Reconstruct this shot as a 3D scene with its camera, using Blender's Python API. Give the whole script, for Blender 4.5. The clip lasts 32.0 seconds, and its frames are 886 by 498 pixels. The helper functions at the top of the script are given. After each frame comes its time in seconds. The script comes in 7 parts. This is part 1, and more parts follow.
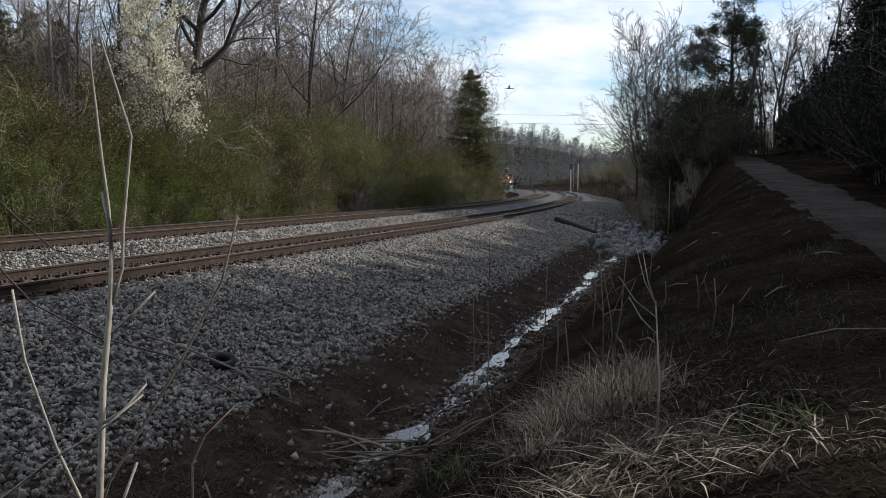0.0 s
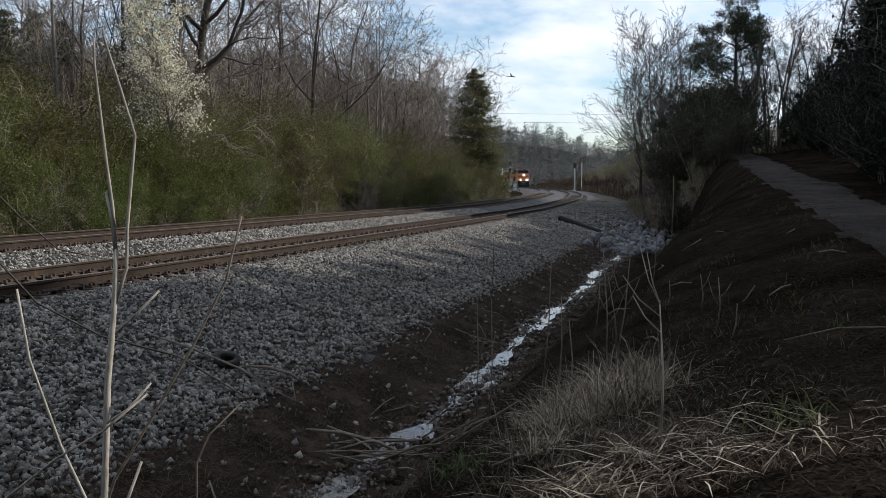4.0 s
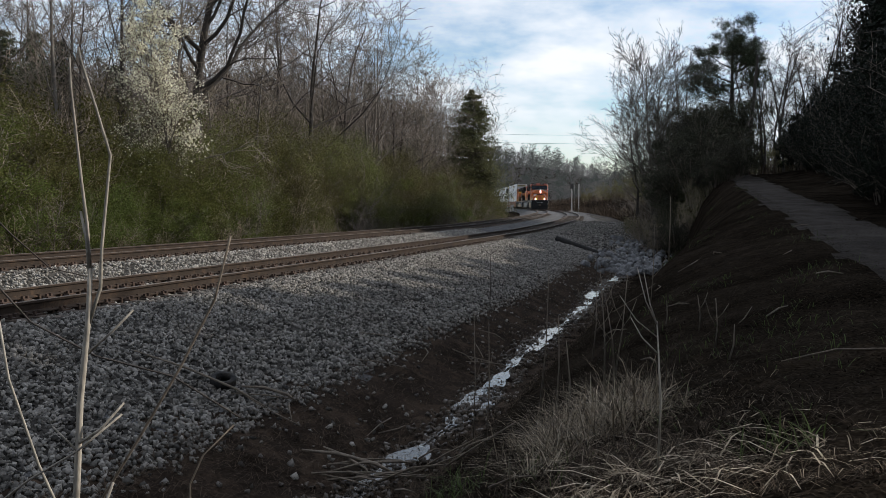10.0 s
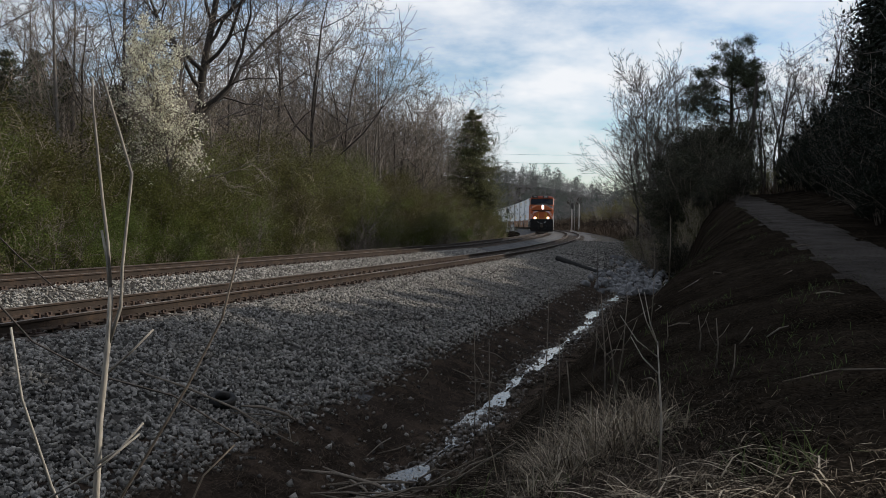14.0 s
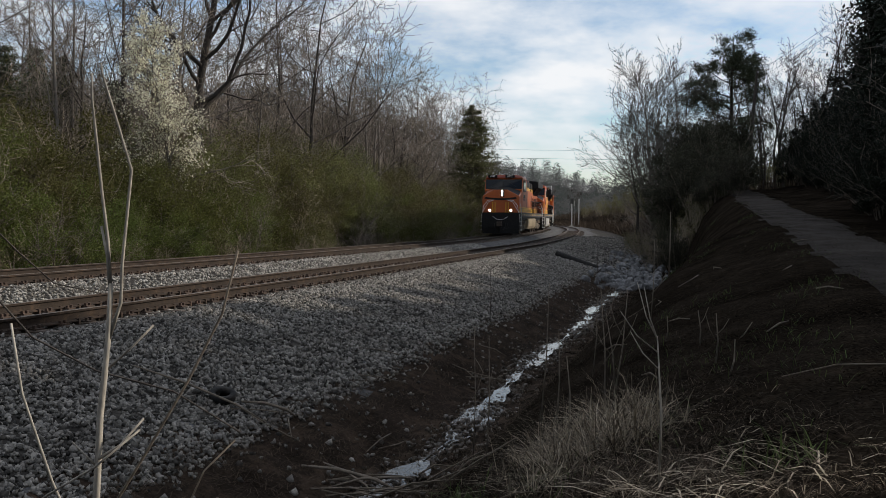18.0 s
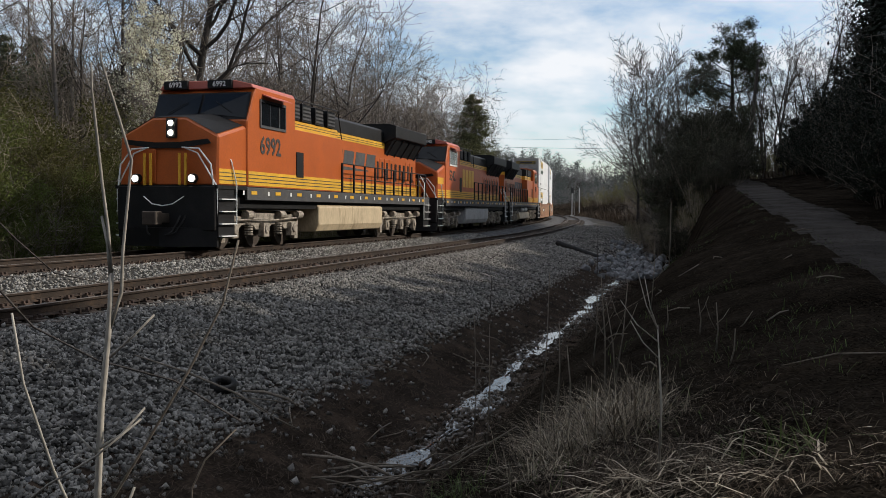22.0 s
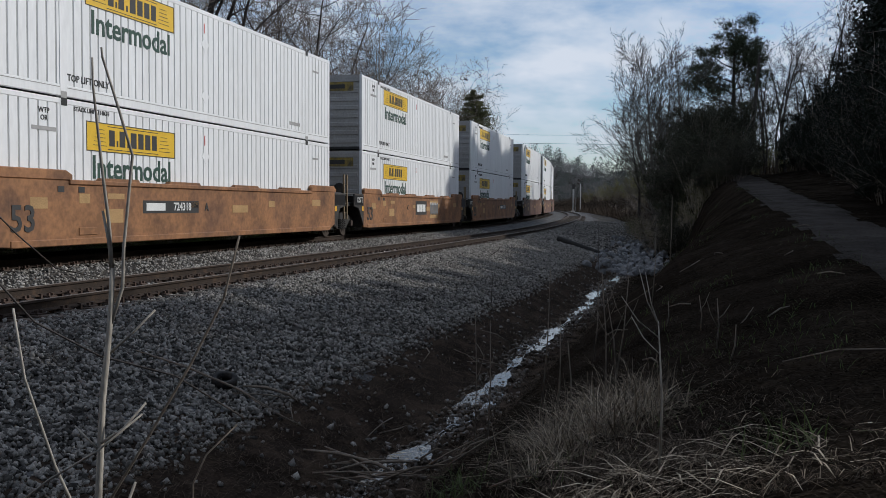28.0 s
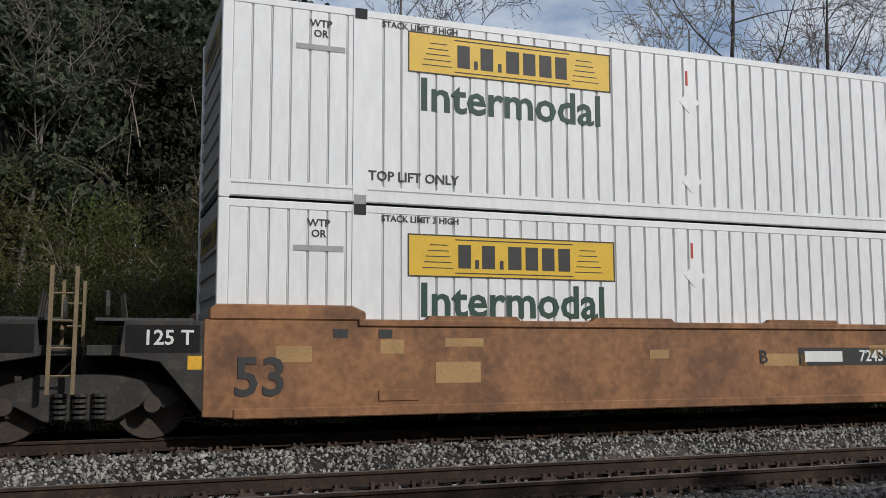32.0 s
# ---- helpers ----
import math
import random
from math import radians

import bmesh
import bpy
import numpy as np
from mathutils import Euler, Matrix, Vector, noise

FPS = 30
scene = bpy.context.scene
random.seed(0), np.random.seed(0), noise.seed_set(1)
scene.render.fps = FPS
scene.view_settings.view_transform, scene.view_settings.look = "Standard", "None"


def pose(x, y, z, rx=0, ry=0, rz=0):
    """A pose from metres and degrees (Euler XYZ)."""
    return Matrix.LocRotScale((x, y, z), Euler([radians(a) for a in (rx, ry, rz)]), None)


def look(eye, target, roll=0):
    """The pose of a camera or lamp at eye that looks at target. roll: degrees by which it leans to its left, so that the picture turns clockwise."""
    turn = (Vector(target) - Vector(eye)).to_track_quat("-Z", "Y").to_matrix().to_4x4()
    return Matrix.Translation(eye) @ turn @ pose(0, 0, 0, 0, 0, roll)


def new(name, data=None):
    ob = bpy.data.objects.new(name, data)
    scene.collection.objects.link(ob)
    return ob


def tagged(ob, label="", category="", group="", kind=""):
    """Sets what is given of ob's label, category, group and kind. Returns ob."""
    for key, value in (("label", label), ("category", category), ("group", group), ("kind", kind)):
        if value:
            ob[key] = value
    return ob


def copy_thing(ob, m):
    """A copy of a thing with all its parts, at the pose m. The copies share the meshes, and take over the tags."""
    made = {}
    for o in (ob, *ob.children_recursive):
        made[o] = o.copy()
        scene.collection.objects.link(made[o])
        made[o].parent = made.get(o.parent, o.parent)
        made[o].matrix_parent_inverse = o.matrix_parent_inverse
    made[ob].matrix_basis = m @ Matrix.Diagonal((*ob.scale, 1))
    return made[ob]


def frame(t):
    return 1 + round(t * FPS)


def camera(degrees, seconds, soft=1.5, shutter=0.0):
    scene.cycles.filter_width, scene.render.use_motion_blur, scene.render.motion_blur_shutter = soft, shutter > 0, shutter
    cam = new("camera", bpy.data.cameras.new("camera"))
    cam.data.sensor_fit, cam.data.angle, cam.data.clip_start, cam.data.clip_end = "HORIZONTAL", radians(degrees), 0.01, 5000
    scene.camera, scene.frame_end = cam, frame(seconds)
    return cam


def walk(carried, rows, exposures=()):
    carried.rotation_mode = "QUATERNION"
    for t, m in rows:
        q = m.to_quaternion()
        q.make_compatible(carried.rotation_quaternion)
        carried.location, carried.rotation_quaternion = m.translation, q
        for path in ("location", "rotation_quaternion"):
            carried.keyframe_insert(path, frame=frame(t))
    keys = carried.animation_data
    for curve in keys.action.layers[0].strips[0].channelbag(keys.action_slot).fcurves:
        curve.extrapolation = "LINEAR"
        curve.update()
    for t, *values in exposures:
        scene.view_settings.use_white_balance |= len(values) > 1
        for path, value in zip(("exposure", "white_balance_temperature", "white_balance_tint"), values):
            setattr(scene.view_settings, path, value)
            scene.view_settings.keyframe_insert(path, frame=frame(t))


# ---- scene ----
# camera held by hand beside the line, then swung to the left along the passing train
cam = camera(50.9, 32.0, soft=0.75)
# seconds, x, y, z, yaw, pitch, roll
PATH_ROWS = [
    (0, 0, 0, 1.119, 0.15, -3.51, -0.38),
    (0.5, 0, 0, 1.119, 0.15, -4.12, -0.34),
    (1, 0, 0, 1.119, 0.22, -3.72, -0.25),
    (1.5, 0, 0, 1.119, 0.32, -3.92, -0.32),
    (2, 0, 0, 1.119, 0.34, -3.56, -0.35),
    (2.5, 0, 0, 1.119, 0.32, -2.91, -0.28),
    (3, 0, 0, 1.119, 0.32, -2.93, -0.33),
    (3.5, 0, 0, 1.119, 0.38, -3.23, -0.29),
    (5.5, 0, 0, 1.119, 0.30, -3.99, -0.29),
    (6, 0, 0, 1.119, 0.31, -3.66, -0.33),
    (6.5, 0, 0, 1.119, 0.30, -3.12, -0.25),
    (7, 0, 0, 1.119, 0.32, -3.14, -0.31),
    (7.5, 0, 0, 1.119, 0.31, -2.86, -0.27),
    (8, 0, 0, 1.119, 0.25, -3.07, -0.25),
    (8.5, 0, 0, 1.119, 0.23, -3.05, -0.31),
    (9, 0, 0, 1.119, 0.11, -3.40, -0.32),
    (9.5, 0, 0, 1.119, 0.23, -2.06, -0.46),
    (10, 0, 0, 1.119, 0.21, -2.32, -0.43),
    (10.5, 0, 0, 1.119, 0.24, -2.48, -0.54),
    (11, 0, 0, 1.119, 0.20, -2.20, -0.47),
    (11.5, 0, 0, 1.119, 0.21, -1.64, -0.48),
    (12, 0, 0, 1.119, 0.22, -1.75, -0.47),
    (12.5, 0, 0, 1.119, 0.23, -1.61, -0.46),
    (13, 0, 0, 1.119, 0.22, -1.34, -0.47),
    (13.5, 0, 0, 1.119, 0.24, -1.39, -0.54),
    (14, 0, 0, 1.119, 0.23, -1.12, -0.53),
    (14.5, 0, 0, 1.119, 0.22, -1.33, -0.53),
    (16.5, 0, 0, 1.119, 0.22, -1.35, -0.47),
    (17, 0, 0, 1.119, 0.22, -1.19, -0.49),
    (17.5, 0, 0, 1.119, 0.23, -1.15, -0.40),
    (18, 0, 0, 1.119, 0.22, -1.40, -0.46),
    (18.5, 0, 0, 1.119, 0.20, -2.05, -0.49),
    (19, 0, 0, 1.119, 0.22, -1.67, -0.43),
    (19.5, 0, 0, 1.119, 0.25, -1.65, -0.51),
    (20, 0, 0, 1.119, 0.26, -1.45, -0.48),
    (20.5, 0, 0, 1.119, 0.26, -1.77, -0.58),
    (21, 0, 0, 1.119, 0.25, -1.83, -0.58),
    (21.5, 0, 0, 1.119, 0.24, -1.57, -0.49),
    (22, 0, 0, 1.119, 0.24, -2.05, -0.42),
    (22.5, 0, 0, 1.119, 0.22, -2.03, -0.49),
    (23, 0, 0, 1.119, 0.23, -2.21, -0.49),
    (23.5, 0, 0, 1.119, 0.23, -2.53, -0.46),
    (24, 0, 0, 1.119, 0.25, -2.38, -0.46),
    (24.5, 0, 0, 1.119, 0.29, -2.43, -0.52),
    (25, 0, 0, 1.119, 0.24, -2.28, -0.48),
    (25.5, 0, 0, 1.119, 0.24, -2.16, -0.51),
    (27.5, 0, 0, 1.119, 0.28, -2.25, -0.48),
    (28, 0, 0, 1.119, 0.30, -2.32, -0.48),
    (28.5, 0, 0, 1.119, 0.22, -2.18, -0.48),
    (29, 0, 0, 1.119, 0.26, -2.20, -0.37),
    (29.5, 0, 0, 1.119, 0.32, -2.68, -0.41),
    (30, 0, 0, 1.119, 0.25, -2.79, -0.35),
    (30.5, -0.018, -0.03, 1.147, 0.79, -1.57, 0.00),
    (30.8, -0.004, -0.07, 1.170, 5.91, -0.48, 0.56),
    (31, 0.014, -0.12, 1.173, 11.76, 0.12, 1.16),
    (31.2, 0.042, -0.20, 1.165, 18.90, 0.93, 0.66),
    (31.5, 0.071, -0.28, 1.176, 31.42, 3.05, 0.55),
    (31.7, 0.082, -0.31, 1.147, 39.35, 4.49, 0.47),
    (32, 0.078, -0.30, 1.156, 53.99, 6.43, -0.12),
]
EXPOSURES = [(0, -0.28, 6420, 10), (2, -0.30, 6300, 10), (8, -0.33, 6550, 10), (12, -0.50, 6550, 10), (14, -0.56, 6600, 10), (18, -0.55, 6700, 10), (23, -0.53, 6550, 10), (25.5, -0.48, 6450, 10),
             (27.5, -0.95, 6050, 10), (30.4, -0.78, 5850, 10), (31.2, -0.85, 5850, 10), (32, -1.0, 6150, 10)]
walk(cam, [(t, pose(x, y, z, 90 + p, r, w)) for t, x, y, z, w, p, r in PATH_ROWS], EXPOSURES)

# ---------------------------------------------------------------- light
SUN_AZ, SUN_EL = 75.0, 30.0   # azimuth of the sun clockwise from +y, elevation
world = bpy.data.worlds.new("sky_world")
scene.world = world
world.use_nodes = True
wn, wl = world.node_tree.nodes, world.node_tree.links
wn.clear()
w_out = wn.new("ShaderNodeOutputWorld")
w_bg = wn.new("ShaderNodeBackground")
w_bg.inputs["Strength"].default_value = 0.11
w_sky = wn.new("ShaderNodeTexSky")
w_sky.sky_type, w_sky.sun_disc = "NISHITA", False
w_sky.sun_elevation, w_sky.sun_rotation = radians(SUN_EL), radians(SUN_AZ)
w_sky.air_density, w_sky.dust_density, w_sky.ozone_density = 1.0, 0.6, 2.0
w_tc = wn.new("ShaderNodeTexCoord")
w_sep = wn.new("ShaderNodeSeparateXYZ")
wl.new(w_tc.outputs["Generated"], w_sep.inputs[0])
w_z = wn.new("ShaderNodeMath"); w_z.operation = "MAXIMUM"; w_z.inputs[1].default_value = 0.0
wl.new(w_sep.outputs["Z"], w_z.inputs[0])
w_za = wn.new("ShaderNodeMath"); w_za.operation = "ADD"; w_za.inputs[1].default_value = 0.24
wl.new(w_z.outputs[0], w_za.inputs[0])
w_cmb = wn.new("ShaderNodeCombineXYZ")
for ax in "XY":
    dv = wn.new("ShaderNodeMath"); dv.operation = "DIVIDE"
    wl.new(w_sep.outputs[ax], dv.inputs[0]); wl.new(w_za.outputs[0], dv.inputs[1]); wl.new(dv.outputs[0], w_cmb.inputs[ax])
w_n = wn.new("ShaderNodeTexNoise")
w_n.inputs["Scale"].default_value, w_n.inputs["Detail"].default_value, w_n.inputs["Roughness"].default_value = 2.3, 8.0, 0.58
wl.new(w_cmb.outputs[0], w_n.inputs["Vector"])
w_r = wn.new("ShaderNodeValToRGB")
w_r.color_ramp.elements[0].position, w_r.color_ramp.elements[1].position = 0.37, 0.62
wl.new(w_n.outputs["Fac"], w_r.inputs[0])
w_gain = wn.new("ShaderNodeVectorMath"); w_gain.operation = "SCALE"; w_gain.inputs["Scale"].default_value = 1.75
wl.new(w_sky.outputs[0], w_gain.inputs[0])
w_mix = wn.new("ShaderNodeMix"); w_mix.data_type = "RGBA"
w_mix.inputs["B"].default_value = (11.8, 12.3, 13.0, 1)
wl.new(w_r.outputs["Color"], w_mix.inputs["Factor"]); wl.new(w_gain.outputs[0], w_mix.inputs["A"])
wl.new(w_mix.outputs["Result"], w_bg.inputs["Color"]); wl.new(w_bg.outputs[0], w_out.inputs[0])

sun = new("sun", bpy.data.lights.new("sun", "SUN"))
sun.data.energy, sun.data.angle, sun.data.color = 5.0, radians(0.6), (1.0, 0.93, 0.82)
a, e = radians(SUN_AZ), radians(SUN_EL)
SUN_DIR = Vector((math.sin(a) * math.cos(e), math.cos(a) * math.cos(e), math.sin(e)))
sun.matrix_world = look(SUN_DIR * 200, (0, 0, 0))

# ---------------------------------------------------------------- materials
MATS = {}


def mat(name, color, rough=0.8, metal=0.0, var=0.25, scale=3.0, fine=40.0, bump=0.15, dist=0.01, second=None, second_at=(0.5, 0.65),
        rand=0.0, island=0.0, emit=0.0, spec=0.5, stretch=(1, 1, 1), sec_scale=None, hue=0.0):
    """A procedural surface: base colour varied at two scales, an optional second colour (stains, rust, dust), grain relief."""
    m = bpy.data.materials.new(name)
    MATS[name] = m
    m.use_nodes = True
    n, l = m.node_tree.nodes, m.node_tree.links
    b = n["Principled BSDF"]
    b.inputs["Roughness"].default_value, b.inputs["Metallic"].default_value = rough, metal
    b.inputs["Specular IOR Level"].default_value = spec
    tc = n.new("ShaderNodeTexCoord")
    mp = n.new("ShaderNodeMapping"); mp.inputs["Scale"].default_value = stretch
    l.new(tc.outputs["Object"], mp.inputs[0])
    big = n.new("ShaderNodeTexNoise"); big.inputs["Scale"].default_value = scale; big.inputs["Detail"].default_value = 5
    small = n.new("ShaderNodeTexNoise"); small.inputs["Scale"].default_value = fine; small.inputs["Detail"].default_value = 3
    l.new(mp.outputs[0], big.inputs["Vector"]); l.new(mp.outputs[0], small.inputs["Vector"])
    add = n.new("ShaderNodeMath"); add.operation = "ADD"
    l.new(big.outputs["Fac"], add.inputs[0]); l.new(small.outputs["Fac"], add.inputs[1])
    mr = n.new("ShaderNodeMapRange")
    mr.inputs["From Min"].default_value, mr.inputs["From Max"].default_value = 0.74, 1.26
    mr.inputs["To Min"].default_value, mr.inputs["To Max"].default_value = 1 - var, 1 + var
    l.new(add.outputs[0], mr.inputs["Value"])
    val = mr.outputs[0]
    for kind, amount in (("o", rand), ("i", island)):
        if amount:
            src = n.new("ShaderNodeObjectInfo") if kind == "o" else n.new("ShaderNodeNewGeometry")
            out = src.outputs["Random"] if kind == "o" else src.outputs["Random Per Island"]
            r2 = n.new("ShaderNodeMapRange"); r2.inputs["To Min"].default_value, r2.inputs["To Max"].default_value = 1 - amount, 1 + amount
            l.new(out, r2.inputs["Value"])
            mu = n.new("ShaderNodeMath"); mu.operation = "MULTIPLY"
            l.new(val, mu.inputs[0]); l.new(r2.outputs[0], mu.inputs[1])
            val = mu.outputs[0]
    col = n.new("ShaderNodeRGB"); col.outputs[0].default_value = (*color, 1)
    cur = col.outputs[0]
    if second:
        sn = n.new("ShaderNodeTexNoise"); sn.inputs["Scale"].default_value = sec_scale or scale * 1.7; sn.inputs["Detail"].default_value = 6
        sn.inputs["Roughness"].default_value = 0.65
        l.new(mp.outputs[0], sn.inputs["Vector"])
        rp = n.new("ShaderNodeMapRange"); rp.inputs["From Min"].default_value, rp.inputs["From Max"].default_value = second_at
        l.new(sn.outputs["Fac"], rp.inputs["Value"])
        mx = n.new("ShaderNodeMix"); mx.data_type = "RGBA"; mx.inputs["B"].default_value = (*second, 1)
        l.new(rp.outputs[0], mx.inputs["Factor"]); l.new(cur, mx.inputs["A"])
        cur = mx.outputs["Result"]
    if hue:
        oi = n.new("ShaderNodeObjectInfo")
        hm = n.new("ShaderNodeMapRange"); hm.inputs["To Min"].default_value, hm.inputs["To Max"].default_value = 0.5 - hue, 0.5 + hue
        l.new(oi.outputs["Random"], hm.inputs["Value"])
        hs = n.new("ShaderNodeHueSaturation")
        l.new(hm.outputs[0], hs.inputs["Hue"]); l.new(cur, hs.inputs["Color"])
        cur = hs.outputs[0]
    sc = n.new("ShaderNodeVectorMath"); sc.operation = "SCALE"
    l.new(cur, sc.inputs[0]); l.new(val, sc.inputs["Scale"])
    l.new(sc.outputs[0], b.inputs["Base Color"])
    if bump:
        bp = n.new("ShaderNodeBump"); bp.inputs["Strength"].default_value, bp.inputs["Distance"].default_value = bump, dist
        l.new(small.outputs["Fac"], bp.inputs["Height"]); l.new(bp.outputs[0], b.inputs["Normal"])
    if emit:
        l.new(cur, b.inputs["Emission Color"]); b.inputs["Emission Strength"].default_value = emit
    return m


def leafy(name, color, var=0.35, rand=0.35, hue=0.03, glow=0.25):
    """Thin leaves, needles or petals: diffuse with some light let through."""
    m = mat(name, color, rough=0.6, var=var, scale=0.8, fine=6, bump=0, rand=rand, island=0.10, hue=hue, spec=0.12)
    n, l = m.node_tree.nodes, m.node_tree.links
    b, out = n["Principled BSDF"], n["Material Output"]
    tr = n.new("ShaderNodeBsdfTranslucent")
    src = b.inputs["Base Color"].links[0].from_socket
    l.new(src, tr.inputs["Color"])
    mx = n.new("ShaderNodeMixShader"); mx.inputs[0].default_value = glow
    l.new(b.outputs[0], mx.inputs[1]); l.new(tr.outputs[0], mx.inputs[2]); l.new(mx.outputs[0], out.inputs[0])
    return m


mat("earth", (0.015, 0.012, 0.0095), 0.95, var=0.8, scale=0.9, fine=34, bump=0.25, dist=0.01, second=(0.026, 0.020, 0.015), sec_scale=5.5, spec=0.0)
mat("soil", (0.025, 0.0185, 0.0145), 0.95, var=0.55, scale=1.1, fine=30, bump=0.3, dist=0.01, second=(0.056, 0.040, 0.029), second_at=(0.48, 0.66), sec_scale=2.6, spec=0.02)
mat("dry_brown", (0.068, 0.052, 0.039), 0.95, var=0.3, scale=3, fine=40, bump=0, island=0.6, spec=0.03)
mat("ballast", (0.095, 0.095, 0.098), 0.9, var=0.5, scale=1.2, fine=26, bump=0.4, dist=0.015, second=(0.08, 0.072, 0.068), sec_scale=1.0, spec=0.05)
# ballast darkened to paint in the shade between loose stones
mat("ballast_shade", (0.040, 0.037, 0.034), 0.95, var=0.5, scale=1.2, fine=26, bump=0.4, dist=0.015, second=(0.085, 0.078, 0.07), sec_scale=0.7, spec=0.05)
mat("stone", (0.180, 0.170, 0.155), 0.85, var=0.25, scale=2, fine=60, bump=0.3, dist=0.004, island=0.80, second=(0.11, 0.098, 0.088), second_at=(0.5, 0.75), sec_scale=0.8, spec=0.2)
mat("stone_pale", (0.262, 0.250, 0.230), 0.85, var=0.25, scale=2, fine=60, bump=0.3, dist=0.004, island=0.65, second=(0.17, 0.15, 0.13), second_at=(0.5, 0.75), sec_scale=0.8, spec=0.2)
mat("riprap", (0.135, 0.137, 0.142), 0.85, var=0.3, scale=3, fine=40, bump=0.4, dist=0.01, rand=0.35)
mat("wet_stone", (0.07, 0.055, 0.042), 0.35, var=0.3, scale=2, fine=60, bump=0.3, dist=0.004, island=0.5)
mat("rail_side", (0.031, 0.021, 0.015), 0.8, var=0.4, scale=2, fine=50, bump=0.25, dist=0.003, second=(0.058, 0.036, 0.023), sec_scale=6, spec=0.3)
mat("rail_head", (0.115, 0.092, 0.078), 0.6, metal=0.3, var=0.2, scale=4, fine=30, bump=0.05)
mat("tie_wood", (0.052, 0.038, 0.029), 0.9, var=0.4, scale=3, fine=30, bump=0.6, dist=0.006, stretch=(1, 6, 6), rand=0.35, second=(0.12, 0.10, 0.083))
mat("plate_rust", (0.055, 0.034, 0.024), 0.8, var=0.4, scale=8, fine=60, bump=0.3, dist=0.003, rand=0.4)
mat("road_dirt", (0.046, 0.041, 0.037), 0.95, var=0.4, scale=0.8, fine=24, bump=0.25, dist=0.01, second=(0.026, 0.022, 0.019), second_at=(0.48, 0.72), sec_scale=1.2, spec=0.02)
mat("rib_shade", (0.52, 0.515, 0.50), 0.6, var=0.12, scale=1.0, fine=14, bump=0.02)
mat("water", (0.022, 0.019, 0.015), 0.04, var=0.2, bump=0.25, fine=11, dist=0.02, spec=0.6)
mat("orange", (0.45, 0.098, 0.016), 0.42, var=0.10, scale=1.2, fine=20, bump=0.03, second=(0.36, 0.085, 0.03), second_at=(0.56, 0.9), sec_scale=1.6)
mat("orange_red", (0.47, 0.095, 0.018), 0.45, var=0.12, scale=1.2, fine=20, bump=0.03, second=(0.34, 0.07, 0.03), second_at=(0.55, 0.9), sec_scale=1.6)
mat("yellow", (0.72, 0.40, 0.035), 0.45, var=0.14, scale=1.5, fine=25, bump=0.03, second=(0.35, 0.2, 0.05), second_at=(0.55, 0.9))
mat("loco_black", (0.011, 0.011, 0.012), 0.55, var=0.3, scale=2, fine=30, bump=0.06, spec=0.22, second=(0.022, 0.020, 0.018), second_at=(0.5, 0.9))
mat("loco_grey", (0.055, 0.055, 0.058), 0.6, var=0.25, scale=2, fine=30, bump=0.06, second=(0.10, 0.088, 0.072), second_at=(0.5, 0.85))
mat("roof_red", (0.45, 0.12, 0.09), 0.5, var=0.15, scale=2, bump=0.03)
mat("truck_grey", (0.33, 0.285, 0.23), 0.75, var=0.35, scale=3, fine=30, bump=0.25, dist=0.006, second=(0.10, 0.08, 0.06), second_at=(0.45, 0.7))
mat("tank_tan", (0.54, 0.43, 0.28), 0.6, var=0.15, scale=1.2, fine=14, bump=0.05, second=(0.26, 0.19, 0.11), second_at=(0.5, 0.8), stretch=(1, 1, 0.4))
mat("tank_silver", (0.46, 0.46, 0.45), 0.5, var=0.15, scale=1.2, fine=14, bump=0.05, second=(0.22, 0.21, 0.19), second_at=(0.52, 0.8), stretch=(1, 1, 0.4))
mat("wheel_steel", (0.07, 0.055, 0.045), 0.6, metal=0.4, var=0.3, scale=4, bump=0.1)
mat("step_white", (0.72, 0.72, 0.70), 0.5, var=0.12, scale=4, bump=0.03)
mat("cab_glass", (0.008, 0.010, 0.013), 0.06, var=0.1, bump=0, spec=0.3)
mat("lamp_glow", (1.0, 0.93, 0.80), 0.3, var=0, bump=0, emit=120.0)
mat("container_white", (0.82, 0.825, 0.83), 0.5, var=0.06, scale=0.9, fine=12, bump=0.03, second=(0.50, 0.47, 0.43), second_at=(0.60, 0.95), stretch=(1, 1, 0.25))
mat("container_grey", (0.34, 0.335, 0.325), 0.6, var=0.14, scale=1.0, fine=14, bump=0.04, second=(0.22, 0.21, 0.20), second_at=(0.55, 0.85))
mat("gap_dark", (0.03, 0.03, 0.03), 0.8, var=0.3, bump=0.1)
# darker, dirtier sign_yellow: shade on the container ends put into the colour
mat("sign_shaded", (0.27, 0.20, 0.045), 0.6, var=0.25, scale=2, fine=20, bump=0.02, second=(0.12, 0.10, 0.06))
mat("sign_yellow", (0.74, 0.47, 0.03), 0.5, var=0.08, bump=0.02)
mat("letter_green", (0.022, 0.062, 0.045), 0.6, var=0.15, bump=0)
mat("letter_dark", (0.035, 0.035, 0.035), 0.6, var=0.2, bump=0)
mat("letter_white", (0.75, 0.75, 0.73), 0.6, var=0.1, bump=0)
mat("placard_red", (0.5, 0.06, 0.04), 0.6, var=0.1, bump=0)
mat("well_tan", (0.30, 0.140, 0.058), 0.65, var=0.3, scale=0.9, fine=10, bump=0.08, second=(0.13, 0.062, 0.032), second_at=(0.44, 0.66), sec_scale=0.8)
mat("well_patch", (0.42, 0.26, 0.11), 0.7, var=0.2, scale=2, bump=0.05)
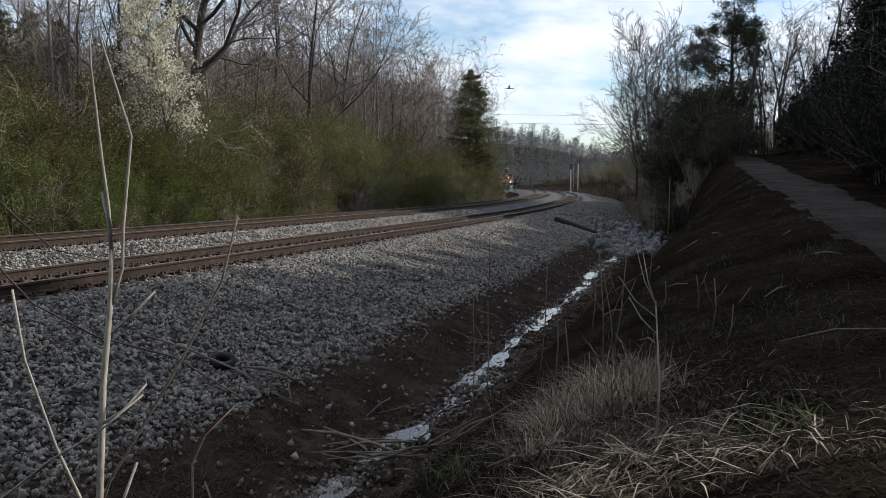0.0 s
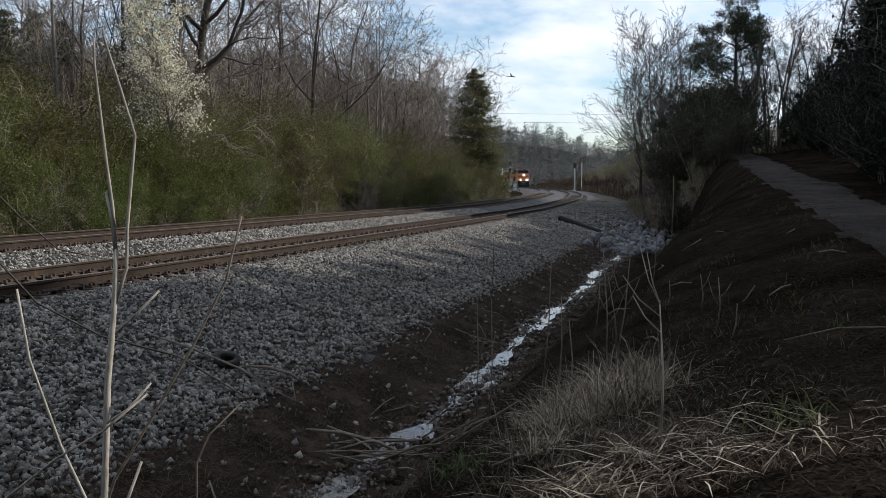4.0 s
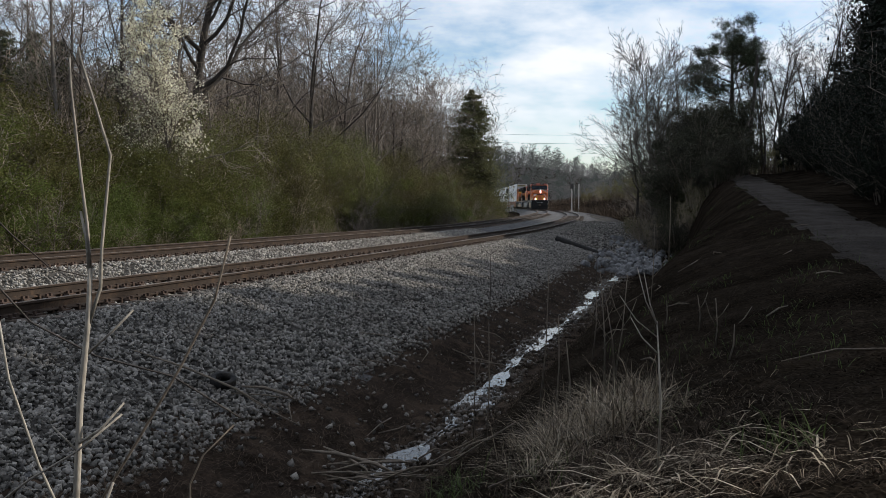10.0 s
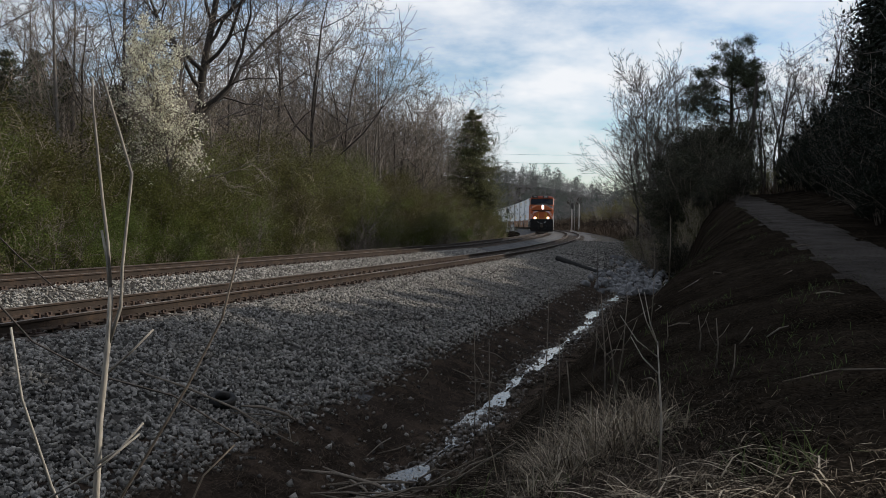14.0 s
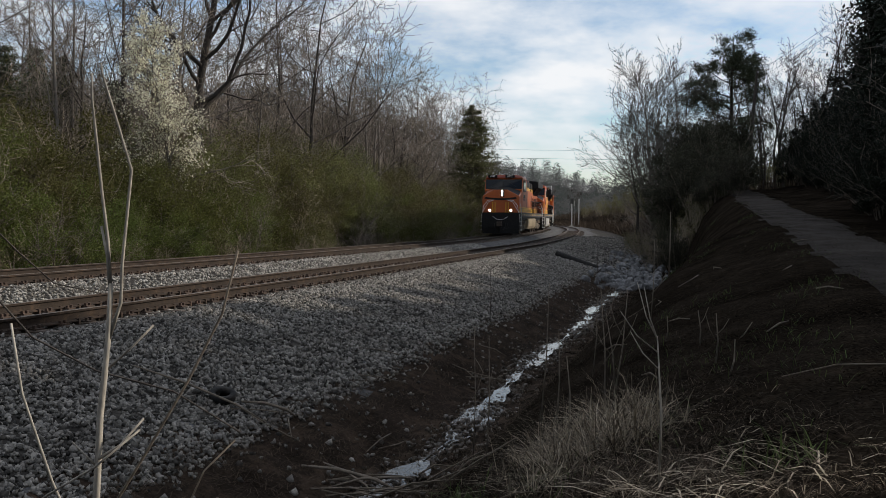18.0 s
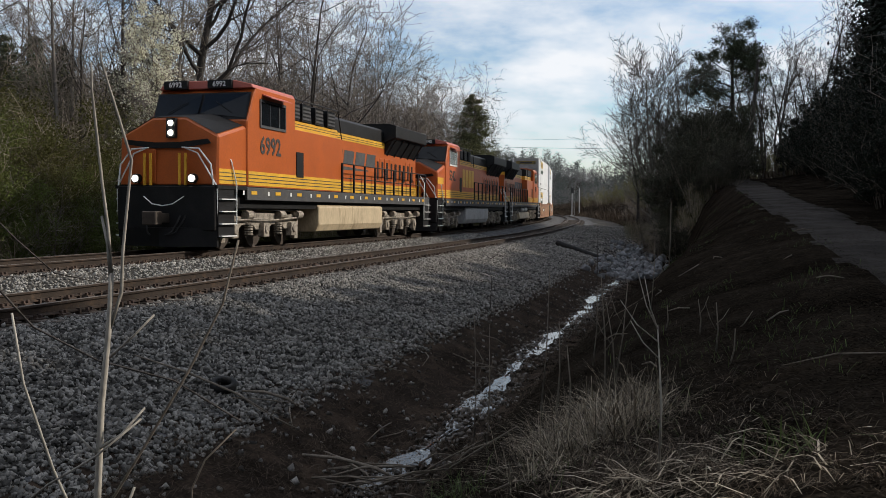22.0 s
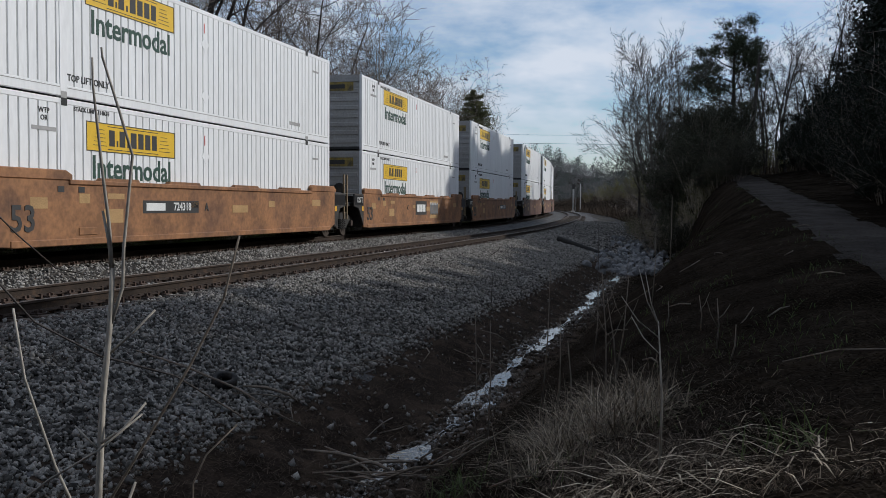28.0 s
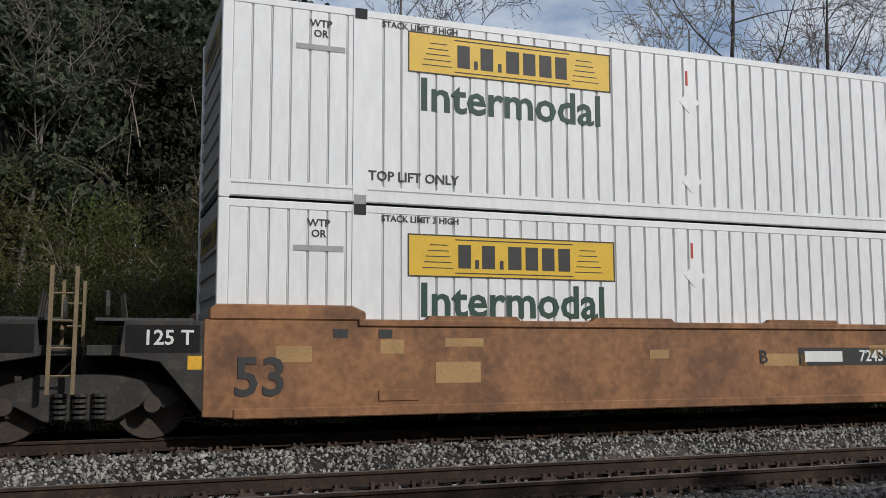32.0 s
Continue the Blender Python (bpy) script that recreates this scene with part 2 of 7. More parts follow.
mat("well_brown", (0.13, 0.06, 0.035), 0.7, var=0.25, scale=1.0, fine=10, bump=0.08, second=(0.07, 0.04, 0.03), second_at=(0.47, 0.75))
mat("bark_dark", (0.055, 0.046, 0.040), 0.95, var=0.4, scale=4, fine=30, bump=0.7, dist=0.02, stretch=(1, 1, 0.3), rand=0.3)
mat("bark_grey", (0.155, 0.137, 0.120), 0.95, var=0.35, scale=4, fine=30, bump=0.6, dist=0.015, stretch=(1, 1, 0.3), rand=0.35)
mat("twig_brown", (0.185, 0.155, 0.130), 0.95, var=0.3, scale=2, fine=12, bump=0, rand=0.35)
mat("twig_tan", (0.24, 0.20, 0.15), 0.95, var=0.3, scale=2, fine=12, bump=0, rand=0.3)
mat("sapling_bark", (0.35, 0.32, 0.275), 0.9, var=0.35, scale=14, fine=90, bump=0.5, dist=0.003, stretch=(1, 1, 0.4))
mat("dead_wood", (0.17, 0.14, 0.11), 0.95, var=0.35, scale=6, fine=60, bump=0.4, dist=0.004)
mat("straw", (0.17, 0.138, 0.10), 0.9, var=0.3, scale=5, fine=40, bump=0, island=0.8, spec=0.2)
mat("straw_pale", (0.43, 0.365, 0.275), 0.85, var=0.3, scale=9, fine=60, bump=0, island=0.5, spec=0.2)
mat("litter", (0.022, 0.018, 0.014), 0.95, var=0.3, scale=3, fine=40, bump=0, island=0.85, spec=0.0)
mat("black_plastic", (0.012, 0.012, 0.012), 0.7, var=0.3, scale=6, bump=0.15, second=(0.028, 0.024, 0.02), spec=0.25)
mat("concrete", (0.36, 0.35, 0.33), 0.9, var=0.2, scale=3, bump=0.3)
mat("galvanised", (0.42, 0.42, 0.42), 0.5, metal=0.5, var=0.15, bump=0.05)
mat("signal_black", (0.015, 0.015, 0.015), 0.6, var=0.2, bump=0.05)
mat("feather", (0.03, 0.027, 0.024), 0.8, var=0.3, bump=0)
# ridge woods: valley haze is mixed into these paler, greyer colours
leafy("hazed_wood", (0.150, 0.148, 0.152), var=0.12, rand=0.0, hue=0.0, glow=0.5)
leafy("hazed_pine", (0.075, 0.088, 0.082), var=0.12, rand=0.0, hue=0.0, glow=0.45)
leafy("leaf_green", (0.096, 0.106, 0.031), hue=0.03, glow=0.42)
leafy("leaf_olive", (0.118, 0.115, 0.046), hue=0.03, glow=0.42)
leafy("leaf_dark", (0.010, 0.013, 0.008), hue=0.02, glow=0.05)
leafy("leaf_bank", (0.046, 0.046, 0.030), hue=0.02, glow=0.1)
leafy("cedar_green", (0.165, 0.172, 0.085), hue=0.0, glow=0.35)
leafy("needle", (0.060, 0.070, 0.042), hue=0.02, glow=0.3)
leafy("grass_green", (0.07, 0.10, 0.03), hue=0.0, rand=0.0)
leafy("blossom", (0.80, 0.78, 0.64), hue=0.0, var=0.12, rand=0.0, glow=0.45)

# ---------------------------------------------------------------- mesh helpers


class Geo:
    """Gathers the faces of one mesh."""

    def __init__(self):
        self.v, self.f = [], []

    def poly(self, pts):
        k = len(self.v)
        self.v += [tuple(p) for p in pts]
        self.f.append(tuple(range(k, k + len(pts))))
        return self

    def box(self, x0, x1, y0, y1, z0, z1):
        k = len(self.v)
        self.v += [(x, y, z) for x in (x0, x1) for y in (y0, y1) for z in (z0, z1)]
        self.f += [tuple(k + i for i in q) for q in ((0, 1, 3, 2), (4, 6, 7, 5), (0, 4, 5, 1), (2, 3, 7, 6), (0, 2, 6, 4), (1, 5, 7, 3))]
        return self

    def prism(self, profile, axis, lo, hi):
        """A closed outline (two coordinates) drawn out along an axis; a face at each end."""
        def p3(p, h):
            return {"x": (h, p[0], p[1]), "y": (p[0], h, p[1]), "z": (p[0], p[1], h)}[axis]
        k, n = len(self.v), len(profile)
        self.v += [p3(p, lo) for p in profile] + [p3(p, hi) for p in profile]
        self.f += [(k + i, k + (i + 1) % n, k + n + (i + 1) % n, k + n + i) for i in range(n)]
        self.f += [tuple(k + i for i in reversed(range(n))), tuple(k + n + i for i in range(n))]
        return self

    def tube(self, pts, radii, n=6, caps=True):
        pts = [Vector(p) for p in pts]
        if not hasattr(radii, "__len__"):
            radii = [radii] * len(pts)
        k = len(self.v)
        d = (pts[-1] - pts[0]).normalized()
        ref = Vector((0, 0, 1)) if abs(d.z) < 0.9 else Vector((1, 0, 0))
        for i, p in enumerate(pts):
            t = (pts[min(i + 1, len(pts) - 1)] - pts[max(i - 1, 0)]).normalized()
            a1 = t.cross(ref).normalized()
            a2 = t.cross(a1)
            self.v += [tuple(p + (a1 * math.cos(2 * math.pi * j / n) + a2 * math.sin(2 * math.pi * j / n)) * radii[i]) for j in range(n)]
        for i in range(len(pts) - 1):
            self.f += [(k + i * n + j, k + i * n + (j + 1) % n, k + (i + 1) * n + (j + 1) % n, k + (i + 1) * n + j) for j in range(n)]
        if caps:
            self.f += [tuple(k + j for j in reversed(range(n))), tuple(k + (len(pts) - 1) * n + j for j in range(n))]
        return self

    def disc(self, centre, axis, r, depth, n=20):
        c, ax = Vector(centre), Vector(axis).normalized()
        return self.tube([c - ax * depth / 2, c + ax * depth / 2], r, n)

    def mesh(self, name, bevel=0.0):
        me = bpy.data.meshes.new(name)
        me.from_pydata(self.v, [], self.f)
        bm = bmesh.new()
        bm.from_mesh(me)
        bmesh.ops.recalc_face_normals(bm, faces=bm.faces)
        if bevel:
            bmesh.ops.bevel(bm, geom=[ed for ed in bm.edges if ed.is_manifold and ed.calc_face_angle(0) > 0.5], offset=bevel, segments=1, affect="EDGES", clamp_overlap=True)
        bm.to_mesh(me)
        bm.free()
        return me


def np_mesh(name, verts, faces, smooth=False):
    """A mesh from arrays of points and of faces of one size."""
    me = bpy.data.meshes.new(name)
    n, k = faces.shape
    me.vertices.add(len(verts)); me.vertices.foreach_set("co", np.asarray(verts, np.float32).ravel())
    me.loops.add(n * k); me.loops.foreach_set("vertex_index", faces.astype(np.int32).ravel())
    me.polygons.add(n); me.polygons.foreach_set("loop_start", np.arange(0, n * k, k, dtype=np.int32))
    if smooth:
        me.polygons.foreach_set("use_smooth", np.ones(n, bool))
    me.update(calc_edges=True)
    return me


def part(name, geo, material, parent=None, label="", bevel=0.0, smooth=False):
    """One mesh object under a thing or a part."""
    me = geo.mesh(name, bevel) if isinstance(geo, Geo) else geo
    if not me.materials:
        me.materials.append(MATS[material])
    if smooth:
        me.polygons.foreach_set("use_smooth", np.ones(len(me.polygons), bool))
    ob = new(name, me)
    if parent is not None:
        ob.parent = parent
    if label:
        ob["label"] = label
    return ob


def lettering(name, text, size, m, material, parent, label=""):
    """Raised letters of the built-in font, standing in the plane x, z of the pose m (text runs along its x)."""
    cu = bpy.data.curves.new(name, "FONT")
    cu.body, cu.size, cu.align_x, cu.align_y, cu.extrude = text, size, "CENTER", "CENTER", 0.004
    cu.resolution_u, cu.offset = 2, size * 0.018
    ob = bpy.data.objects.new(name, cu)
    me = bpy.data.meshes.new_from_object(ob)
    bpy.data.objects.remove(ob)
    me.name = name
    me.transform(m @ pose(0, 0, 0, 90, 0, 0))
    me.materials.clear()
    return part(name, me, material, parent, label)


# ---------------------------------------------------------------- the line of the railway
# curvature along the far track, s metres from abreast of the camera
K_S = [-300, -60, 0, 40, 80, 120, 180, 240, 320, 420, 900]
K_V = [0.00128, 0.00128, 0.00128, 0.00072, 0.00171, 0.00151, 0.00115, 0.00038, 0.00018, 0.00018, 0.0]
Z_S, Z_V = [0, 60, 120, 200, 320, 900], [0, 0.30, 0.96, 1.82, 2.55, 3.6]
LS = np.arange(-300.0, 901.0)
_k = np.interp(LS, K_S, K_V)
LT = -np.concatenate([[0], np.cumsum((_k[1:] + _k[:-1]) / 2)])
LT += 0.2888 - LT[300]
LX = np.concatenate([[0], np.cumsum((np.sin(LT)[1:] + np.sin(LT)[:-1]) / 2)])
LY = np.concatenate([[0], np.cumsum((np.cos(LT)[1:] + np.cos(LT)[:-1]) / 2)])
LX += -14.531 - LX[300]
LY -= LY[300]
GAP, DROP = 4.18, -0.228     # the near track: distance from the far one and height


def base_z(s):
    return np.interp(s, Z_S, Z_V)


def line_xy(s, u):
    th = np.interp(s, LS, LT)
    return np.interp(s, LS, LX) + u * np.cos(th), np.interp(s, LS, LY) - u * np.sin(th)


def line_at(s, u=0.0, z=0.0):
    """The place s along the line, u to its right, z above the far track's rails."""
    x, y = line_xy(s, u)
    return Vector((float(x), float(y), float(base_z(s)) + z))


def line_pose(s, u=0.0, z=0.0, turn=0.0):
    """A pose on the line with its x axis against the direction of travel of s (towards the camera's side)."""
    th = float(np.interp(s, LS, LT))
    return Matrix.Translation(line_at(s, u, z)) @ pose(0, 0, 0, 0, 0, -90 - math.degrees(th) + turn)


def hash_noise(x, y, f, seed=0):
    """Smooth noise over arrays, from sines."""
    r = np.random.RandomState(seed)
    out = np.zeros_like(np.asarray(x, float))
    for _ in range(6):
        a1, ph, g = r.uniform(0, 6.28), r.uniform(0, 6.28), f * r.uniform(0.6, 1.6)
        out += np.sin((x * math.cos(a1) + y * math.sin(a1)) * g + ph + 1.3 * np.sin((y * math.cos(a1) - x * math.sin(a1)) * g * 0.7 + ph * 2))
    return out / 6


ROAD_S, ROAD_Z = [-80, 0, 8, 20, 40, 62, 80, 150, 900], [-0.5, -0.35, 0.0, 0.62, 1.9, 3.48, 3.75, 3.6, 6]


def ground_z(s, u):
    """Height of the ground beside the line."""
    s, u = np.asarray(s, float), np.asarray(u, float)
    b = base_z(s)
    zr = np.interp(s, ROAD_S, ROAD_Z)
    wob = 0.16 * hash_noise(s, u * 0.3, 0.35, 3)
    uu = u + np.where(u > 6.2, wob * np.clip((u - 6.2) / 3, 0, 1), 0)
    left = np.interp(uu, [-60, -30, -14, -6, -4.2, -2.3, -1.5, 1.5, 2.4, 5.9, 7.0, 8.6, 9.6, 10.25, 10.7, 11.2],
                     [2.2, 1.2, -0.3, -0.75, -0.95, -0.32, -0.22, -0.22, -0.44, -0.45, -0.68, -1.08, -1.36, -1.66, -1.70, -1.66]) + b
    fill = np.interp(s, [52, 66], [0, 1])
    left = np.where(uu > 6.0, left + fill * np.interp(uu, [6, 10.2, 11.2], [0, 0.95, 0.95]), left)
    lo = -1.66 + b + fill * 0.95
    toe = np.interp(s, [0, 24, 40, 60, 90], [11.2, 11.3, 13.2, 13.4, 12.0])
    ub = np.where(uu < 15.6, 11.2 + (uu - toe) * 4.4 / (15.6 - toe), uu)
    t = np.interp(ub, [11.2, 12.2, 13.2, 14.4, 15.6, 18.8, 21.5, 40, 60], [0, 0.36, 0.66, 0.86, 0.99, 1.0, 1.12, 1.8, 2.4])
    right = lo + (zr - lo) * np.minimum(t, 1) + np.maximum(t - 1, 0) * 4.0
    z = np.where(uu < 11.2, left, right)
    rough = np.clip((np.abs(u - 2.5) - 3.6) / 2.5, 0, 1)
    return z + rough * (0.05 * hash_noise(s, u, 1.6, 5) + 0.03 * hash_noise(s, u, 5.0, 6) + 0.028 * hash_noise(s, u, 11.0, 8))


def ground_at(s, u, dz=0.0):
    p = line_at(s, u)
    p.z = float(ground_z(s, u)) + dz
    return p


def su_of(x, y):
    """s and u of a place."""
    i = int(np.argmin((LX - x) ** 2 + (LY - y) ** 2))
    th = LT[i]
    dx, dy = x - LX[i], y - LY[i]
    return float(LS[i] + dx * math.sin(th) + dy * math.cos(th)), float(dx * math.cos(th) - dy * math.sin(th))


def on_ground(x, y, dz=0.0):
    s, u = su_of(x, y)
    return Vector((x, y, float(ground_z(s, u)) + dz))


# ---------------------------------------------------------------- ground
def build_ground():
    ss = np.concatenate([np.arange(-120, -20, 4.0), np.arange(-20, 60, 0.22), np.arange(60, 90, 0.5), np.arange(90, 120, 1.5), np.arange(120, 430, 6.0)])
    us = np.concatenate([np.arange(-60, -8, 3.0), np.arange(-8, 4.8, 0.4), np.arange(4.8, 20, 0.16), np.arange(20, 61, 3.0)])
    S2, U2 = np.meshgrid(ss, us, indexing="ij")
    X, Y = line_xy(S2.ravel(), U2.ravel())
    Z = ground_z(S2.ravel(), U2.ravel())
    verts = np.stack([X, Y, Z], 1)
    ns, nu = len(ss), len(us)
    i, j = np.meshgrid(np.arange(ns - 1), np.arange(nu - 1), indexing="ij")
    a0 = (i * nu + j).ravel()
    faces = np.stack([a0, a0 + 1, a0 + nu + 1, a0 + nu], 1)
    ring = np.concatenate([np.arange(nu), np.arange(2 * nu - 1, ns * nu, nu), np.arange(ns * nu - 2, (ns - 1) * nu - 1, -1), np.arange((ns - 2) * nu, 0, -nu)])
    outer, prev = [verts], ring
    k = len(verts)
    centre = np.array([5.0, 150.0])
    for step, (r, dz) in enumerate(((300, 0.0), (700, 1.0), (4500, -6.0))):
        d = verts[ring, :2] - centre
        ln = np.linalg.norm(d, axis=1, keepdims=True)
        new_xy = centre + d / ln * (ln + r)
        zz = verts[ring, 2:3] * (0.6 if step == 0 else 0.2) + dz
        outer.append(np.concatenate([new_xy, zz], 1))
        cur = np.arange(k, k + len(ring))
        k += len(ring)
        faces = np.concatenate([faces, np.stack([prev, cur, np.roll(cur, -1), np.roll(prev, -1)], 1)])
        prev = cur
    me = np_mesh("ground", np.concatenate(outer), faces, True)
    for m in ("earth", "ballast", "road_dirt", "ballast_shade", "soil"):
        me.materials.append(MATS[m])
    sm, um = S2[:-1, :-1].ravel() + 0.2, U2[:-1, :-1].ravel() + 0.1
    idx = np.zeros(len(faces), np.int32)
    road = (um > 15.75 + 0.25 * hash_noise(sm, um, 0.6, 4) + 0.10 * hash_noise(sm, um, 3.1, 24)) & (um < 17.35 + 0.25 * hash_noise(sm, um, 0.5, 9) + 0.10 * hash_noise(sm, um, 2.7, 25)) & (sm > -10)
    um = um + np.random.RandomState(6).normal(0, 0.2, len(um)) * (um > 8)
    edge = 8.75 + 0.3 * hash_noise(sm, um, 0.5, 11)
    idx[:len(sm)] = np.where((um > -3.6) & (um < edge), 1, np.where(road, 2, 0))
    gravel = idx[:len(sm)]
    # index 3, the darkened ballast, paints shaded gaps under the near stones
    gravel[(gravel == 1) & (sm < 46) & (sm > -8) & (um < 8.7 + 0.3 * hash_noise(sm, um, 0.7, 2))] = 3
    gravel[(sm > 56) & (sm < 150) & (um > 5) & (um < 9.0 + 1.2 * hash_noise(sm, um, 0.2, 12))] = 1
    # the open pad beyond the culvert gets its shade from the same dark colour
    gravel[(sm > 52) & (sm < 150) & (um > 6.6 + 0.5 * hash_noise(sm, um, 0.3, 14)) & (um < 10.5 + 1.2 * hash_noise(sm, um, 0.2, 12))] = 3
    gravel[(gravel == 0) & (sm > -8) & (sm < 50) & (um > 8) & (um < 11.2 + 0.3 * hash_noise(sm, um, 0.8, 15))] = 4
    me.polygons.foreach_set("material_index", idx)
    ob = new("ground", me)
    tagged(ob, "brown earth banks, grey ballast shoulder and a dirt road", "ground", kind="structure")


build_ground()


def build_water():
    ss = np.arange(-25, 75, 0.15)
    g = []
    for s in ss:
        w = 0.085 + 0.04 * math.sin(s * 0.9) + 0.05 * math.sin(s * 2.3 + 1) + 0.03 * math.sin(s * 7.1)
        # narrows to a trickle between the pools
        pool = min(1.0, max(0.0, 1.10 + 1.1 * math.sin(s * 1.15 + 0.6) + 0.5 * math.sin(s * 2.9)))
        w = (w + 0.035) * pool - 0.045 * (1 - pool)
        c = 10.72 + 0.12 * math.sin(s * 0.5)
        z = float(base_z(s)) - 1.648
        for du in (-w - 0.08, -w * 0.3, w * 0.4, w + 0.08):
            x, y = line_xy(s, c + du)
            g.append((float(x), float(y), z))
    n = len(ss)
    faces = np.array([(i * 4 + j, i * 4 + j + 1, (i + 1) * 4 + j + 1, (i + 1) * 4 + j) for i in range(n - 1) for j in range(3)])
    me = np_mesh("water", np.array(g), faces, True)
    me.materials.append(MATS["water"])
    tagged(new("water", me), "shallow ditch stream reflecting the bright sky", "water", kind="structure")


build_water()


# ---------------------------------------------------------------- railway tracks
RAIL_PROFILE = [(-0.075, -0.17), (0.075, -0.17), (0.075, -0.155), (0.012, -0.13), (0.010, -0.045), (0.036, -0.035), (0.036, -0.004), (-0.036, -0.004), (-0.036, -0.035), (-0.010, -0.045), (-0.012, -0.13), (-0.075, -0.155)]


def sweep(profile, s0, s1, step, u0, z0):
    """A profile (across, up) drawn along the line."""
    ss = np.arange(s0, s1 + step / 2, step)
    g = Geo()
    n = len(profile)
    for s in ss:
        for p in profile:
            g.v.append(tuple(line_at(s, u0 + p[0], z0 + p[1])))
    for i in range(len(ss) - 1):
        g.f += [(i * n + j, i * n + (j + 1) % n, (i + 1) * n + (j + 1) % n, (i + 1) * n + j) for j in range(n)]
    return g


def build_track(u0, z0, label, seed):
    tr = tagged(new("railway_track"), label, "railway track", "tracks of the line", "structure")
    for side in (-0.755, 0.755):
        r = part("rail", sweep(RAIL_PROFILE, -110, 420, 2.0, u0 + side, z0), "rail_side", tr, "rusty brown steel rail")
        part("rail_head", sweep([(-0.030, -0.004), (0.030, -0.004), (0.027, 0.0), (-0.027, 0.0)], -110, 420, 2.0, u0 + side, z0), "rail_head", r, "worn rail top")
    rng = random.Random(seed)
    tie = Geo().box(-0.115, 0.115, -1.3, 1.3, -0.16, 0.0).mesh("sleeper", 0.012)
    plate = Geo().box(-0.09, 0.09, -0.17, 0.17, 0, 0.022)
    for px, py in ((-0.05, -0.11), (0.05, 0.11), (0.05, -0.11), (-0.05, 0.11)):
        plate.box(px - 0.018, px + 0.018, py - 0.022, py + 0.022, 0.022, 0.065)
    plate.box(0.115, 0.16, -0.06, 0.06, -0.03, 0.06).box(-0.16, -0.115, -0.06, 0.06, -0.03, 0.06)
    plate = plate.mesh("tie_plate")
    s = -16.0
    k = 0
    while s < 130:
        m = line_pose(s + rng.uniform(-0.03, 0.03), u0 + rng.uniform(-0.04, 0.04), z0 - 0.19) @ pose(0, 0, 0, 0, 0, rng.uniform(-1.5, 1.5))
        t = part("sleeper", tie, "tie_wood", tr)
        t.matrix_basis = m
        if s < 46:
            for side in (-0.755, 0.755):
                p = part("tie_plate", plate, "plate_rust", t)
                p.matrix_basis = Matrix.Translation((0, side, 0.0))
        s += 0.52
        k += 1


build_track(0.0, 0.0, "rusty railway track on pale ballast that the train runs on", 3)
build_track(GAP, DROP, "rusty empty railway track nearer the ditch", 4)


def stones(name, n, s_rng, u_fun, size, seed, label, material="stone", kind="stuff", sink=0.3):
    """Loose angular stones as one sheet of real pieces."""
    r = np.random.RandomState(seed)
    s = s_rng[0] + (s_rng[1] - s_rng[0]) * r.uniform(0, 1, n) ** 1.6
    u = u_fun(r, n, s)
    x, y = line_xy(s, u)
    sz = size * r.uniform(0.55, 1.35, n)
    z = ground_z(s, u) + sz * (0.5 - sink)
    cube = np.array([(i, j, k) for i in (-1, 1) for j in (-1, 1) for k in (-1, 1)], float) * 0.5
    loc = cube[None] * r.uniform(0.25, 1.3, (n, 8, 3)) * np.stack([r.uniform(0.7, 1.4, n), r.uniform(0.7, 1.2, n), r.uniform(0.5, 0.95, n)], 1)[:, None] * sz[:, None, None]
    q = r.normal(size=(n, 4)); q /= np.linalg.norm(q, axis=1, keepdims=True)
    w, a1, b1, c1 = q.T
    R = np.stack([np.stack([1 - 2 * (b1 * b1 + c1 * c1), 2 * (a1 * b1 - c1 * w), 2 * (a1 * c1 + b1 * w)], 1),
                  np.stack([2 * (a1 * b1 + c1 * w), 1 - 2 * (a1 * a1 + c1 * c1), 2 * (b1 * c1 - a1 * w)], 1),
                  np.stack([2 * (a1 * c1 - b1 * w), 2 * (b1 * c1 + a1 * w), 1 - 2 * (a1 * a1 + b1 * b1)], 1)], 1)
    v = np.einsum("nij,nkj->nki", R, loc) + np.stack([x, y, z], 1)[:, None]
    f = np.array([(0, 1, 3, 2), (4, 6, 7, 5), (0, 4, 5, 1), (2, 3, 7, 6), (0, 2, 6, 4), (1, 5, 7, 3)])
    faces = (np.arange(n)[:, None, None] * 8 + f[None]).reshape(-1, 4)
    me = np_mesh(name, v.reshape(-1, 3), faces)
    me.materials.append(MATS[material])
    tagged(new(name, me), label, "ballast", kind=kind)


stones("ballast_shoulder_stones", 118000, (-4, 52), lambda r, n, s: np.where(r.uniform(0, 1, n) < 0.994, 5.3 + 3.9 * r.uniform(0, 1, n) ** 0.95 + r.normal(0, 0.12, n), r.uniform(9.0, 10.2, n)), 0.047, 21,
       "loose grey crushed-stone ballast on the embankment slope")
stones("far_shoulder_stones", 16000, (50, 96), lambda r, n, s: r.uniform(5.0, 10.6, n), 0.075, 23, "grey crushed-stone ballast beyond the culvert")
stones("ballast_between_tracks", 42000, (-10, 58), lambda r, n, s: np.where(r.uniform(0, 1, n) < 0.7, r.uniform(0.9, 3.3, n), r.uniform(-2.6, 5.3, n)), 0.047, 22,
       "pale grey crushed-stone ballast between the tracks", "stone_pale")

# ---------------------------------------------------------------- the train
WHEELS = []       # wheelsets with their radius and the sense of their turn
TRAIN = []        # thing, distance of its middle behind the train's front, half the distance between its pivots, turn


